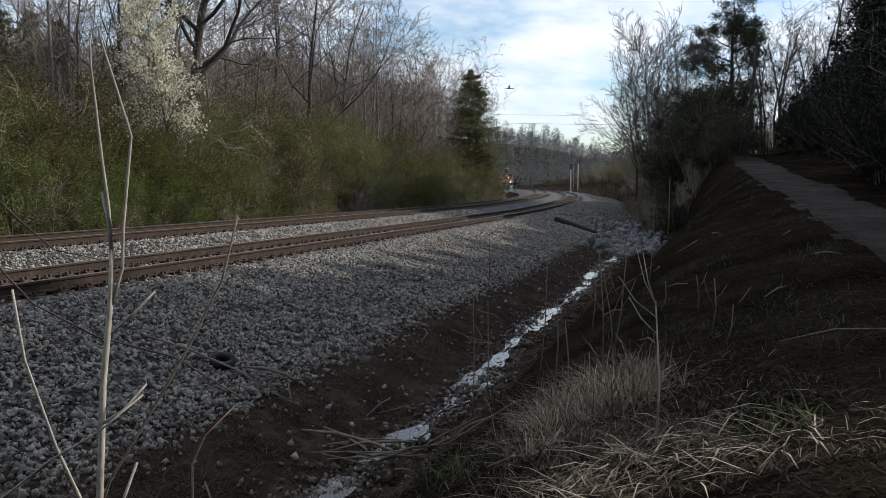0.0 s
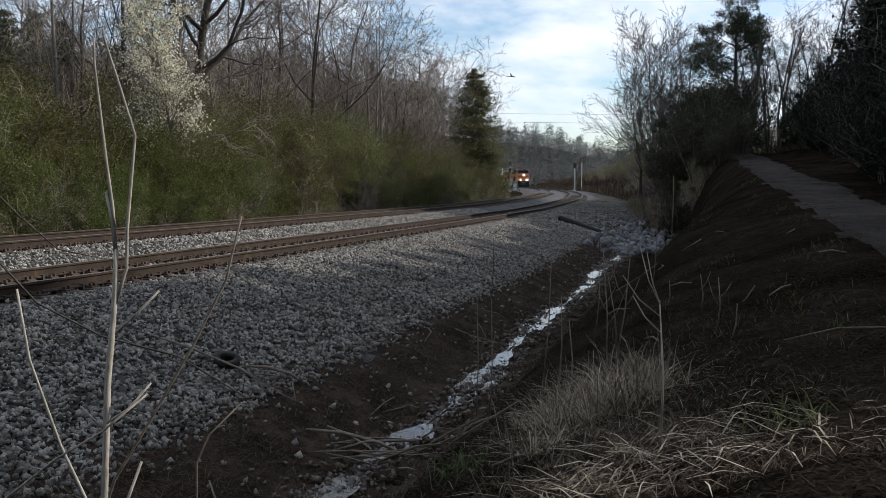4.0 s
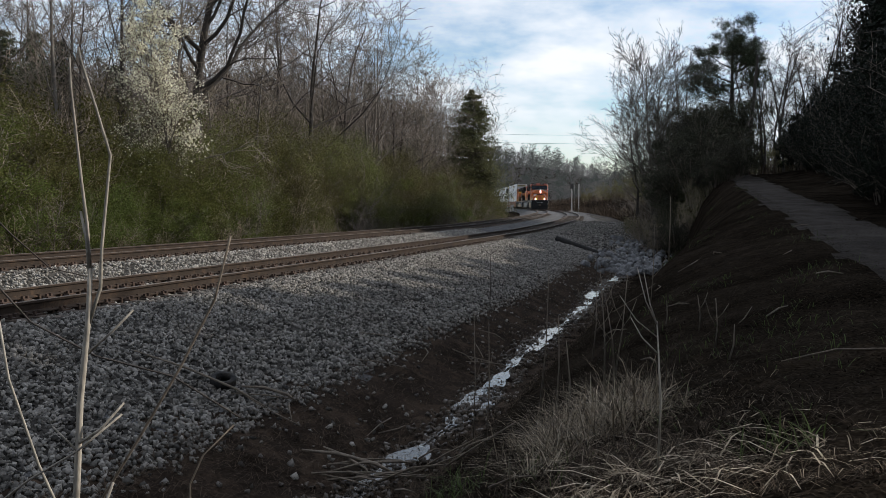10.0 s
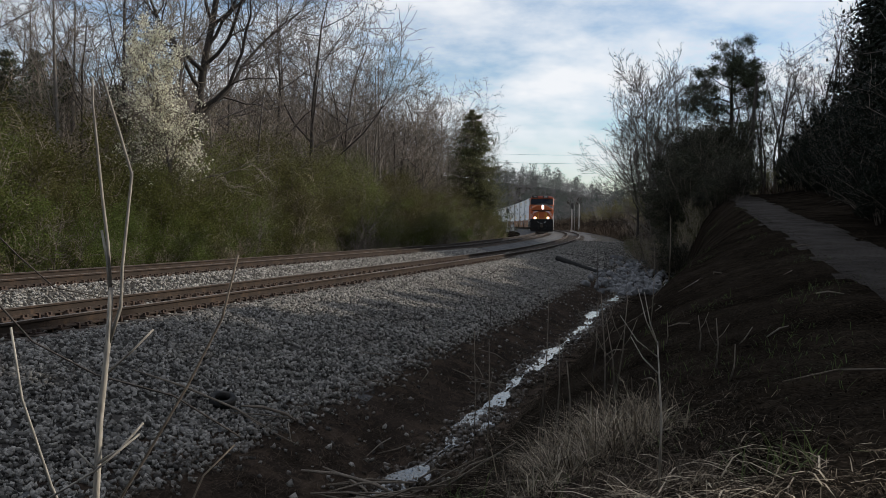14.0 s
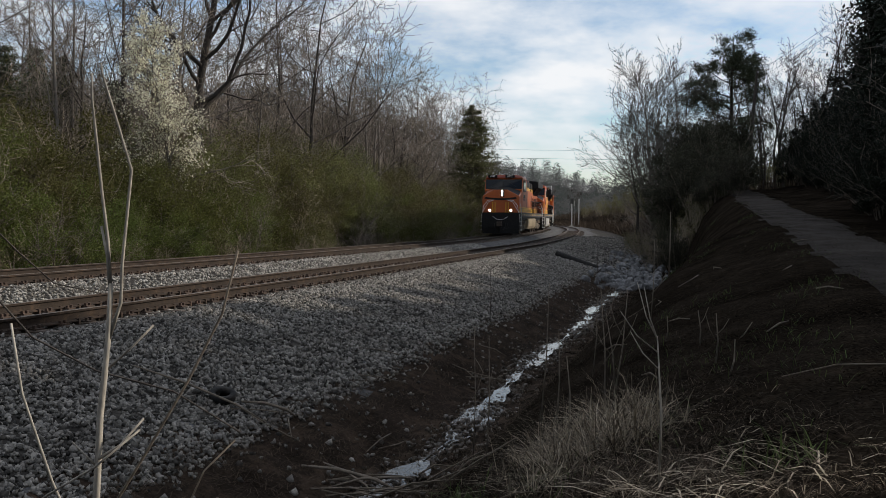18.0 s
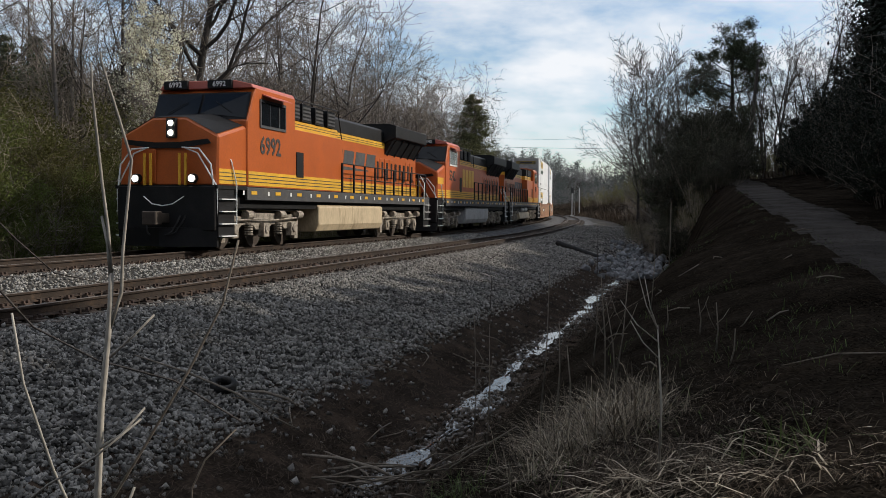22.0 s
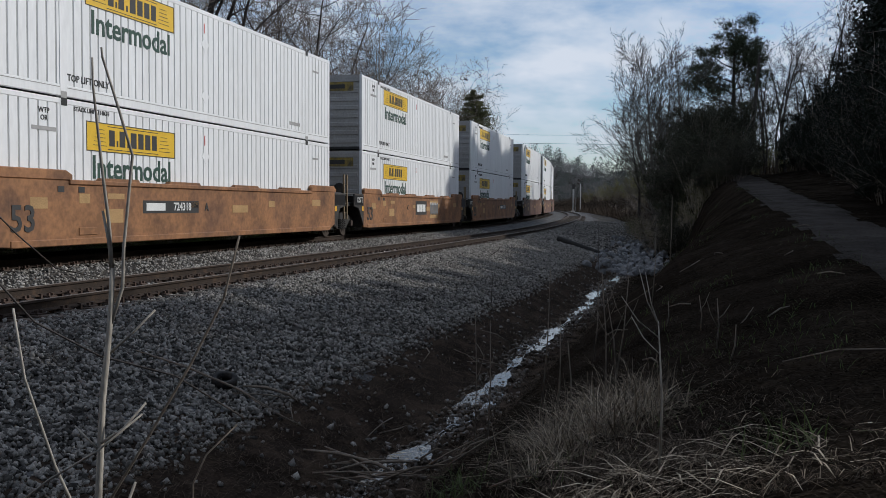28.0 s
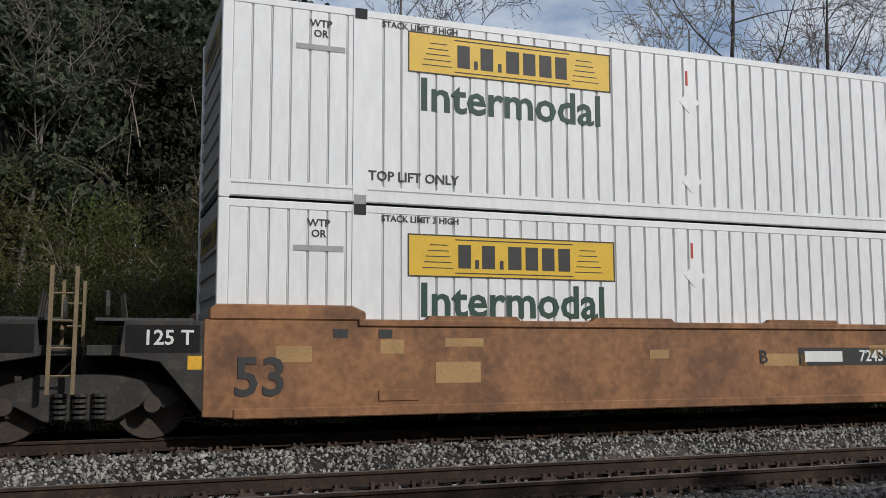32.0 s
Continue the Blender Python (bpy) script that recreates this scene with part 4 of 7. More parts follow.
def container(drop):
    """A 53-foot corrugated container; its x axis points ahead, its foot at z = 0."""
    c = new("shipping_container")
    tagged(c, "white corrugated shipping container with yellow sign and green lettering", "container", "containers on the train")
    skin = "container_white"
    hl, hw, h = 8.075, 1.295, 2.896
    for sd in (-1, 1):
        y = sd * hw
        # ribbed sheet: flat panels with narrow sunk joints
        xs, n = [], 58
        x0, x1 = -hl + 0.12, hl - 0.12
        w = (x1 - x0) / n
        pts = []
        for k in range(n):
            xa = x0 + k * w
            pts += [(xa, -0.022), (xa + 0.024, 0.0), (xa + w - 0.026, 0.0), (xa + w - 0.012, -0.022)]
        pts.append((x1, -0.022))
        g = Geo()
        for k in range(len(pts) - 1):
            (xa, da), (xb, db) = pts[k], pts[k + 1]
            g.poly([(xa, y + sd * da, 0.26), (xb, y + sd * db, 0.26), (xb, y + sd * db, h - 0.12), (xa, y + sd * da, h - 0.12)])
        side = part("side_wall", g, skin, c, "white ribbed side wall")
        # thin grey strips put the shade of the sunk joints into colour
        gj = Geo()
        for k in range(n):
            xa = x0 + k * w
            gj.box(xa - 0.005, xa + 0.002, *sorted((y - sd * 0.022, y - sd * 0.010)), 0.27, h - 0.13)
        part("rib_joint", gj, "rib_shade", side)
        part("top_rail", Geo().box(-hl, hl, *sorted((y - sd * 0.09, y + sd * 0.008)), h - 0.12, h - 0.008), skin, c, bevel=0.01)
        br = part("bottom_rail", Geo().box(-hl, hl, *sorted((y - sd * 0.09, y + sd * 0.008)), 0.03, 0.26), skin, c, bevel=0.012)
        part("rail_groove", Geo().box(-hl + 0.15, hl - 0.15, *sorted((y + sd * 0.008, y + sd * 0.012)), 0.20, 0.215), "container_grey", br)
        for x in (-6.10, 6.10):
            p = part("lift_post", Geo().box(x - 0.11, x + 0.11, *sorted((y - sd * 0.03, y + sd * 0.014)), 0.03, h - 0.01), skin, c, "white lifting post")
            part("post_casting", Geo().box(x - 0.09, x + 0.09, *sorted((y - sd * 0.1, y + sd * 0.022)), h - 0.15, h + 0.004), "gap_dark", p)
            part("post_casting", Geo().box(x - 0.09, x + 0.09, *sorted((y - sd * 0.1, y + sd * 0.018)), -0.004, 0.13), "container_grey", p)
        for x in (-hl + 0.06, hl - 0.06):
            part("corner_post", Geo().box(x - 0.075, x + 0.075, *sorted((y - sd * 0.1, y + sd * 0.01)), 0.0, h), skin, c, bevel=0.01)
        # sign and writing, 2.7 to 6.1 m behind the leading end
        face = y + sd * 0.004
        ro = 180 if sd > 0 else 0
        xa, xb = (hl - 6.14, hl - 2.70) if sd > 0 else (-hl + 2.70, -hl + 6.14)
        xm = (xa + xb) / 2
        sg = part("sign", Geo().box(xa, xb, *sorted((y - sd * 0.02, face)), 2.03 - drop, 2.66 - drop), "sign_yellow", c, "yellow sign panel")
        fr = Geo()
        yy = sorted((face, face + sd * 0.004))
        for b in ((xa, xb, 2.03 - drop, 2.05 - drop), (xa, xb, 2.64 - drop, 2.66 - drop), (xa, xa + 0.02, 2.05 - drop, 2.64 - drop), (xb - 0.02, xb, 2.05 - drop, 2.64 - drop), (xm - 0.98, xm + 0.98, 2.09 - drop, 2.105 - drop), (xm - 0.98, xm + 0.98, 2.585 - drop, 2.60 - drop)):
            fr.box(b[0], b[1], *yy, b[2], b[3])
        for k in range(5):
            for q in (-1, 1):
                a0, a1 = sorted((xm + q * (1.02 + 0.02 * k), xm + q * (1.50 - 0.03 * k)))
                fr.box(a0, a1, *yy, 2.16 - drop + 0.085 * k, 2.172 - drop + 0.085 * k)
        part("sign_border", fr, "letter_dark", sg)
        # plain blocks in place of the sign's letters
        for a0, a1, zt in ((-0.93, -0.73, 2.50), (-0.55, -0.34, 2.50), (-0.12, 0.10, 2.50), (0.17, 0.38, 2.50), (0.45, 0.66, 2.50), (0.73, 0.93, 2.50), (-0.66, -0.60, 2.28), (-0.26, -0.20, 2.28)):
            q0, q1 = sorted((xm - sd * a0, xm - sd * a1))
            part("sign_block", Geo().box(q0, q1, *yy, 2.17 - drop, zt + 0.02 - drop), "letter_dark", sg)
        lettering("wording", "Intermodal", 0.70, pose(xm, face, 1.68 - drop * 1.1, 0, 0, ro) @ Matrix.Diagonal((1.0, 1, 1, 1)), "letter_green", c, "dark green lettering")
        lettering("small_wording", "TOP LIFT ONLY", 0.20, pose(xm + sd * 1.62, face, 0.42, 0, 0, ro), "letter_dark", c)
        lettering("small_wording", "STACK LIMIT 3 HIGH", 0.13, pose(xm + sd * 1.52, face, 2.71, 0, 0, ro), "letter_dark", c)
        lettering("small_wording", "WTP\nOR", 0.15, pose(sd * (hl - 1.38), face, 2.52, 0, 0, ro), "letter_dark", c)
        part("small_bar", Geo().box(sd * (hl - 1.38) - 0.36, sd * (hl - 1.38) + 0.36, *yy, 2.20, 2.28), "container_grey", c)
        part("small_bar", Geo().box(-sd * (hl - 2.9) - 0.4, -sd * (hl - 2.9) + 0.4, *yy, 0.40, 0.50), "container_grey", c)
        part("small_bar", Geo().box(-sd * (hl - 1.2) - 0.25, -sd * (hl - 1.2) + 0.25, *yy, 2.3, 2.36), "container_grey", c)
        for z in (2.02, 0.68):
            x = sd * (hl - 7.64)
            part("placard_holder", Geo().prism([(x - 0.2, z), (x, z - 0.2), (x + 0.2, z), (x, z + 0.2)], "y", *yy), "container_white", c, "placard holder")
        part("placard", Geo().box(sd * (hl - 7.6) - 0.02, sd * (hl - 7.6) + 0.02, *yy, 2.3, 2.55), "placard_red", c)
    for x, sgn in ((hl, 1), (-hl, -1)):
        e = part("end_wall", Geo().box(*sorted((x - sgn * 0.06, x - sgn * 0.03)), -hw + 0.05, hw - 0.05, 0.1, h - 0.05), "container_grey", c, "grey end wall")
        for k in range(7):
            part("end_rib", Geo().box(*sorted((x - sgn * 0.035, x - sgn * 0.002)), -hw + 0.16, hw - 0.16, 0.28 + k * 0.32, 0.44 + k * 0.32), "container_grey", e, bevel=0.012)
        part("end_header", Geo().box(*sorted((x - sgn * 0.05, x + sgn * 0.004)), -hw + 0.1, hw - 0.1, h - 0.26, h - 0.01), "container_grey", e)
        pn = part("end_sign", Geo().box(*sorted((x, x + sgn * 0.008)), -0.95, 0.95, 2.28, 2.62), "sign_shaded", e, "yellow sign, end-wall shade in its colour")
        part("sign_block", Geo().box(*sorted((x + sgn * 0.008, x + sgn * 0.012)), -0.6, 0.6, 2.37, 2.53), "letter_dark", pn)
    part("roof", Geo().box(-hl, hl, -hw + 0.02, hw - 0.02, h - 0.06, h - 0.02), "container_white", c)
    part("floor", Geo().box(-hl, hl, -hw + 0.02, hw - 0.02, 0.04, 0.14), "gap_dark", c)
    return c


def freight_bogie(parent, x):
    t = new("bogie")
    t.parent = parent
    t.matrix_basis = pose(x, 0, 0)
    fr = [(-1.25, 0.52), (-1.15, 0.66), (-0.5, 0.86), (0.5, 0.86), (1.15, 0.66), (1.25, 0.52), (1.05, 0.40), (0.85, 0.50), (0.42, 0.26), (-0.42, 0.26), (-0.85, 0.50), (-1.05, 0.40)]
    for sd in (-1, 1):
        part("side_frame", Geo().prism(fr, "y", *sorted((sd * 0.95, sd * 1.09))), "well_dark", t, "dark cast bogie frame", 0.015)
        for k in (-0.24, 0, 0.24):
            g = Geo()
            for q in range(5):
                g.disc((k, sd * 1.10, 0.32 + q * 0.07), (0, 0, 1), 0.10, 0.04, 10)
            part("coil_spring", g, "well_dark", t)
        for ax in (-0.89, 0.89):
            part("axle_cap", Geo().disc((ax, sd * 1.12, 0.47), (0, 1, 0), 0.11, 0.12, 12), "wheel_steel", t)
    part("bolster", Geo().box(-0.25, 0.25, -1.05, 1.05, 0.5, 0.8), "well_dark", t)
    for ax in (-0.89, 0.89):
        wheelset(t, ax, 0.455)
    return t


def well_unit(k, material, first, last, mark):
    """One unit of an articulated double-stack well car; its x axis points ahead."""
    u = new("well_car")
    tagged(u, ("tan-brown" if material == "well_tan" else "dark brown") + " weathered double-stack well car loaded with two containers", "railway wagon", "well cars of the train")
    hl = 8.25
    for sd in (-1, 1):
        yo, yi = sd * 1.44, sd * 1.36
        ys = sorted((yo, yi))
        prof = [(-hl, 0.45), (-hl + 0.5, 0.27), (hl - 0.5, 0.27), (hl, 0.30), (hl, 1.58), (-hl, 1.58)]
        side = part("side_wall", Geo().prism(prof, "y", *ys), material, u, "weathered steel well side", 0.01)
        part("top_chord", Geo().box(-hl + 2.1, hl - 2.1, *sorted((sd * 1.33, sd * 1.475)), 1.50, 1.60), material, side, bevel=0.015)
        for x in (-hl + 1.06, hl - 1.06):
            part("end_guide", Geo().prism([(x - 1.15, 1.58), (x + 1.0, 1.58), (x + 1.0, 1.72), (x + 0.9, 1.79), (x - 0.95, 1.79), (x - 1.15, 1.70)], "y", *sorted((sd * 1.33, sd * 1.46))), material, side, bevel=0.02)
        for x in (-4.6, -1.6, 1.7, 4.4):
            part("container_guide", Geo().prism([(x - 0.75, 1.59), (x + 0.75, 1.59), (x + 0.68, 1.66), (x - 0.68, 1.66)], "y", *sorted((sd * 1.34, sd * 1.46))), material, side)
        part("bottom_sill", Geo().box(-hl + 0.5, hl - 0.4, *sorted((sd * 1.30, sd * 1.465)), 0.26, 0.40), material, side, bevel=0.015)
        fy = sorted((yo, yo + sd * 0.005))
        for x, z, w, h in ((hl - 1.2, 1.12, 0.5, 0.22), (hl - 2.6, 1.22, 0.35, 0.2), (hl - 3.6, 0.85, 0.7, 0.3), (hl - 3.7, 1.28, 0.6, 0.12), (hl - 7, 1.1, 0.35, 0.14), (-1.2, 1.0, 0.9, 0.2), (-3.2, 1.15, 0.4, 0.18), (-6.6, 1.2, 0.7, 0.2)):
            part("stencil_patch", Geo().box(x - w / 2, x + w / 2, *fy, z - h / 2, z + h / 2), "well_patch", side)
        for x in (hl - 1.85, hl - 2.5):
            part("stencil_bar", Geo().box(x - 0.1, x + 0.1, *sorted((yo + sd * 0.005, yo + sd * 0.008)), 1.34, 1.46), "letter_dark", side)
        part("hatch_rim", Geo().box(hl - 3.0, hl - 2.4, *sorted((yo, yo + sd * 0.02)), 0.46, 0.62), material, side, bevel=0.02)
        ro = 180 if sd > 0 else 0
        lettering("stencil_number", "53", 0.72, pose(sd * (hl - 0.75), yo + sd * 0.008, 0.79, 0, 0, ro), "letter_dark", side)
        if mark in ("A", "B"):
            x = sd * (hl - (9.6 if mark == "B" else 4.6))
            bg = part("number_panel", Geo().box(*sorted((x - sd * 0.12, x - sd * 2.6)), *fy, 0.90, 1.20), "letter_dark", side)
            part("panel_bar", Geo().box(*sorted((x - sd * 0.25, x - sd * 1.05)), *sorted((yo + sd * 0.005, yo + sd * 0.009)), 0.96, 1.14), "letter_white", bg)
            lettering("car_number", "724318", 0.27, pose(x - sd * 1.82, yo + sd * 0.01, 1.05, 0, 0, ro), "letter_white", bg)
            lettering("unit_letter", mark, 0.30, pose(x + sd * 0.6 if mark == "B" else x - sd * 3.0, yo + sd * 0.008, 1.04, 0, 0, ro), "letter_dark", side)
        elif mark == "C":
            x = sd * (hl - 8.2)
            bg = part("mark_panel", Geo().box(x - 0.95, x + 0.95, *fy, 0.72, 1.36), "letter_dark", side, "dark panel with a white mark")
            bars(bg, "mark_blocks", x - 0.75, x + 0.75, 0.86, 1.20, yo + sd * 0.005, 3, "letter_white")
            gx = x - sd * 2.3
            g = part("graffiti", Geo().box(gx - 0.75, gx + 0.75, *fy, 0.55, 1.40), "well_patch", side, "grey painted scrawl")
            for q in range(5):
                g2 = Geo()
                cx = gx - 0.6 + q * 0.3
                g2.tube([(cx + 0.1 * math.cos(a1 * 0.7), yo + sd * 0.01, 1.0 + 0.3 * math.sin(a1 * 0.7)) for a1 in range(10)], 0.03, 4)
                part("scrawl", g2, "galvanised", g)
            lettering("unit_letter", "C", 0.30, pose(x + sd * 2.2, yo + sd * 0.008, 1.04, 0, 0, ro), "letter_dark", side)
        # dark end frames over the bogies
        for end in (1, -1):
            xe = hl * end
            ef = part("end_frame", Geo().prism([(xe, 0.35), (xe, 1.56), (xe + 1.0 * end, 1.56), (xe + 1.05 * end, 1.10), (xe + 0.55 * end, 1.02)], "y", *ys), "well_dark", u, "black end frame", 0.01)
            plate = part("load_plate", Geo().box(*sorted((xe + 0.05 * end, xe + 0.98 * end)), *fy, 1.14, 1.50), "loco_black", ef)
            if end > 0:
                lettering("load_mark", "125 T", 0.27, pose(xe + 0.45 * end, yo + sd * 0.008, 1.33, 0, 0, ro), "letter_white", plate)
            part("safety_patch", Geo().box(*sorted((xe + 0.02 * end, xe + 0.2 * end)), *fy, 0.92, 1.10), "yellow", ef)
            # ladder
            if end > 0:
                continue
            for dx in (1.12, 1.42):
                part("ladder_rail", Geo().box(*sorted((xe + dx * end, xe + (dx + 0.05) * end)), *sorted((sd * 1.30, sd * 1.36)), 0.62, 2.25), "loco_yellowed", u, "yellowed ladder rail")
            for z in (0.85, 1.2, 1.55, 1.9):
                part("ladder_rung", Geo().tube([(xe + 1.12 * end, sd * 1.33, z), (xe + 1.47 * end, sd * 1.33, z)], 0.014, 5), "loco_yellowed", u)
    part("well_floor", Geo().box(-hl, hl, -1.36, 1.36, 0.28, 0.352), "well_dark", u)
    for end in (1, -1):
        x0, x1 = sorted((hl * end, (hl + 1.45) * end))
        dk = part("end_deck", Geo().box(x0, x1, -1.25, 1.25, 1.10, 1.24), "well_dark", u, "black end platform", 0.015)
        part("deck_grate", Geo().box(x0 + 0.1, x1 - 0.1, -1.15, 1.15, 1.56, 1.60), "loco_grey", dk)
        part("bulkhead", Geo().box(*sorted((hl * end - 0.06 * end, hl * end)), -1.36, 1.36, 0.3, 1.5), "well_dark", u)
        part("draw_beam", Geo().box(*sorted((hl * end, (hl + 1.6) * end)), -0.35, 0.35, 0.62, 1.10), "well_dark", u)
        for y in (-0.6, -0.2, 0.3, 0.7):
            part("brake_lever", Geo().tube([((hl + 0.9) * end, y, 1.24), ((hl + 1.0) * end, y * 1.05, 1.95)], 0.02, 5), "well_dark", u)
        part("hand_wheel", Geo().disc(((hl + 1.2) * end, 0.9 * end, 1.75), (1, 0, 0), 0.22, 0.05, 12), "well_dark", u)
    freight_bogie(u, hl + 1.5)
    if last:
        freight_bogie(u, -hl - 1.5)
        part("coupler", Geo().box(-hl - 3.2, -hl - 1.6, -0.12, 0.12, 0.72, 0.98), "wheel_steel", u)
    if first:
        part("coupler", Geo().box(hl + 1.6, hl + 2.9, -0.12, 0.12, 0.72, 0.98), "wheel_steel", u)
    return u


mat("well_dark", (0.030, 0.028, 0.026), 0.7, var=0.35, scale=3, fine=30, bump=0.15, second=(0.09, 0.07, 0.05), second_at=(0.5, 0.8))
mat("loco_yellowed", (0.20, 0.15, 0.085), 0.7, var=0.2, scale=4, bump=0.05)

for i, (num, sch) in enumerate((("6992", "lead"), ("5342", "old"), ("8520", "rear"))):
    TRAIN.append((locomotive(num, sch), 11.15 + 22.4 * i, 6.85, 180 if sch == "rear" else 0, 0.0))

box_white, box_low = container(0.0), container(0.15)
UNIT_NAMES = "ACB"
protos = {}
for k in range(9):
    car, pos = divmod(k, 3)
    mid = 69.444 + 8.075 + 19.505 * k + 2.2 * car
    key = (car > 0, pos)
    if key not in protos:
        protos[key] = well_unit(k, "well_tan" if car == 0 else "well_brown", pos == 0, pos == 2, UNIT_NAMES[pos] if car == 0 else "")
        ob = protos[key]
    else:
        src = protos[key]
        ob = copy_thing(src, Matrix.Identity(4))
        for a1, b1 in zip(src.children_recursive, ob.children_recursive):
            hit = [w for w in WHEELS if w[0] == a1]
            if hit:
                WHEELS.append((b1, *hit[0][1:]))
    TRAIN.append((ob, mid, 9.75, 0, 0.0))
    for z in (0.355, 0.355 + 2.905):
        kind = box_low if z < 1 else box_white
        c = kind if k == 0 else copy_thing(kind, Matrix.Identity(4))
        TRAIN.append((c, mid, 9.75, 0, z))


def train_front(t):
    return 50.044 - 12.468 * (t - 20) - 0.0258 * (t - 20) ** 2


def car_pose(mid, half, turn, z, t):
    s = train_front(t) + mid
    a1, b1 = line_at(s - half), line_at(s + half)
    d = a1 - b1
    q = Euler((0, -math.asin(d.z / d.length), math.atan2(d.y, d.x))).to_matrix().to_4x4()
    return Matrix.Translation((a1 + b1) / 2) @ q @ pose(0, 0, z, 0, 0, turn)

# ---------------------------------------------------------------- plants


def grow(rng, lines, p, d, length, r, level, spec):
    """A branch and those that grow from it. lines: (points, radii, level)."""
    segs = spec["segs"][level]
    pts, radii = [p.copy()], [r]
    step = length / segs
    d = d.normalized()
    wander, lift = spec["wander"][level], spec["lift"][level]
    for k in range(segs):
        d = (d + Vector((rng.gauss(0, wander), rng.gauss(0, wander), rng.gauss(0, wander) + lift))).normalized()
        p = p + d * step
        pts.append(p.copy())
        radii.append(max(r * (1 - (k + 1) / segs * spec["taper"][level]), spec["rmin"]))
    lines.append((pts, radii, level))
    if level + 1 >= len(spec["segs"]):
        return
    lo = spec["start"][level]
    for k in range(spec["count"][level]):
        f = lo + (1 - lo) * (k + rng.random()) / spec["count"][level]
        q = f * segs
        i = min(int(q), segs - 1)
        a1 = pts[i].lerp(pts[i + 1], q - i)
        dd = (pts[i + 1] - pts[i]).normalized()
        side = Vector((rng.gauss(0, 1), rng.gauss(0, 1), rng.gauss(0, 1)))
        side = (side - dd * side.dot(dd)).normalized()
        ang = radians(rng.uniform(*spec["angle"][level]))
        nd = dd * math.cos(ang) + side * math.sin(ang)
        ln = length * rng.uniform(*spec["ratio"][level]) * (1 - spec["short"][level] * f)
        rr = max(radii[i] * spec["thin"][level], spec["rmin"])
        grow(rng, lines, a1, nd, ln, rr, level + 1, spec)


def line_mesh(name, lines, sides):
    g = Geo()
    for pts, radii, level in lines:
        g.tube(pts, radii, sides[level], caps=False)
    me = bpy.data.meshes.new(name)
    me.from_pydata(g.v, [], g.f)
    return me


BARE = dict(segs=[9, 6, 4, 3, 2], wander=[0.06, 0.14, 0.18, 0.2, 0.2], lift=[0.03, 0.07, 0.05, 0.04, 0.03], taper=[0.85, 0.8, 0.75, 0.7, 0.6], rmin=0.0095,
            start=[0.25, 0.2, 0.2, 0.15], count=[13, 7, 4, 2], angle=[(35, 65), (30, 60), (25, 60), (20, 60)], ratio=[(0.35, 0.6), (0.35, 0.6), (0.4, 0.65), (0.4, 0.7)],
            short=[0.45, 0.3, 0.2, 0.2], thin=[0.45, 0.5, 0.55, 0.6])
SPREAD = dict(BARE, wander=[0.09, 0.17, 0.2, 0.22, 0.2], count=[12, 8, 5, 2], angle=[(45, 80), (35, 65), (30, 60), (20, 60)], ratio=[(0.5, 0.8), (0.35, 0.6), (0.4, 0.65), (0.4, 0.7)], thin=[0.5, 0.5, 0.5, 0.6])
THIN = dict(BARE, count=[13, 6, 4, 1], ratio=[(0.22, 0.38), (0.4, 0.65), (0.4, 0.7), (0.4, 0.7)], angle=[(25, 50), (25, 55), (25, 55), (20, 50)], start=[0.3, 0.2, 0.2, 0.15])
BRUSH = dict(segs=[4, 3, 2], wander=[0.12, 0.2, 0.25], lift=[0.06, 0.05, 0.03], taper=[0.8, 0.7, 0.6], rmin=0.006, start=[0.15, 0.15], count=[9, 5],
             angle=[(20, 50), (25, 60)], ratio=[(0.3, 0.55), (0.35, 0.6)], short=[0.4, 0.2], thin=[0.5, 0.55])


def quads(centres, size, rng, flat=0.0, aspect=1.0):
    """Small loose faces turned every way, one for each centre."""
    n = len(centres)
    a1 = rng.normal(size=(n, 3)); a1[:, 2] *= 1 - flat
    a1 /= np.linalg.norm(a1, axis=1, keepdims=True)
    b1 = rng.normal(size=(n, 3)); b1 -= a1 * (a1 * b1).sum(1, keepdims=True)
    b1 /= np.linalg.norm(b1, axis=1, keepdims=True)
    sz = (size * rng.uniform(0.6, 1.4, n))[:, None]
    a1, b1 = a1 * sz * aspect * 0.5, b1 * sz * 0.5
    v = np.stack([centres - a1, centres - b1 * 0.8, centres + a1, centres + b1 * 0.8], 1).reshape(-1, 3)
    return v, np.arange(n * 4).reshape(n, 4)


def tips(lines, level, rng, per, spread):
    """Centres of leaves strewn along the branches of a level."""
    out = []
    for pts, _, lv in lines:
        if lv >= level:
            P = np.array(pts)
            for _ in range(per):
                f = rng.uniform(0.1, 1) * (len(P) - 1)
                i = min(int(f), len(P) - 2)
                out.append(P[i] + (P[i + 1] - P[i]) * (f - i))
    out = np.array(out)
    return out + rng.normal(size=out.shape) * spread


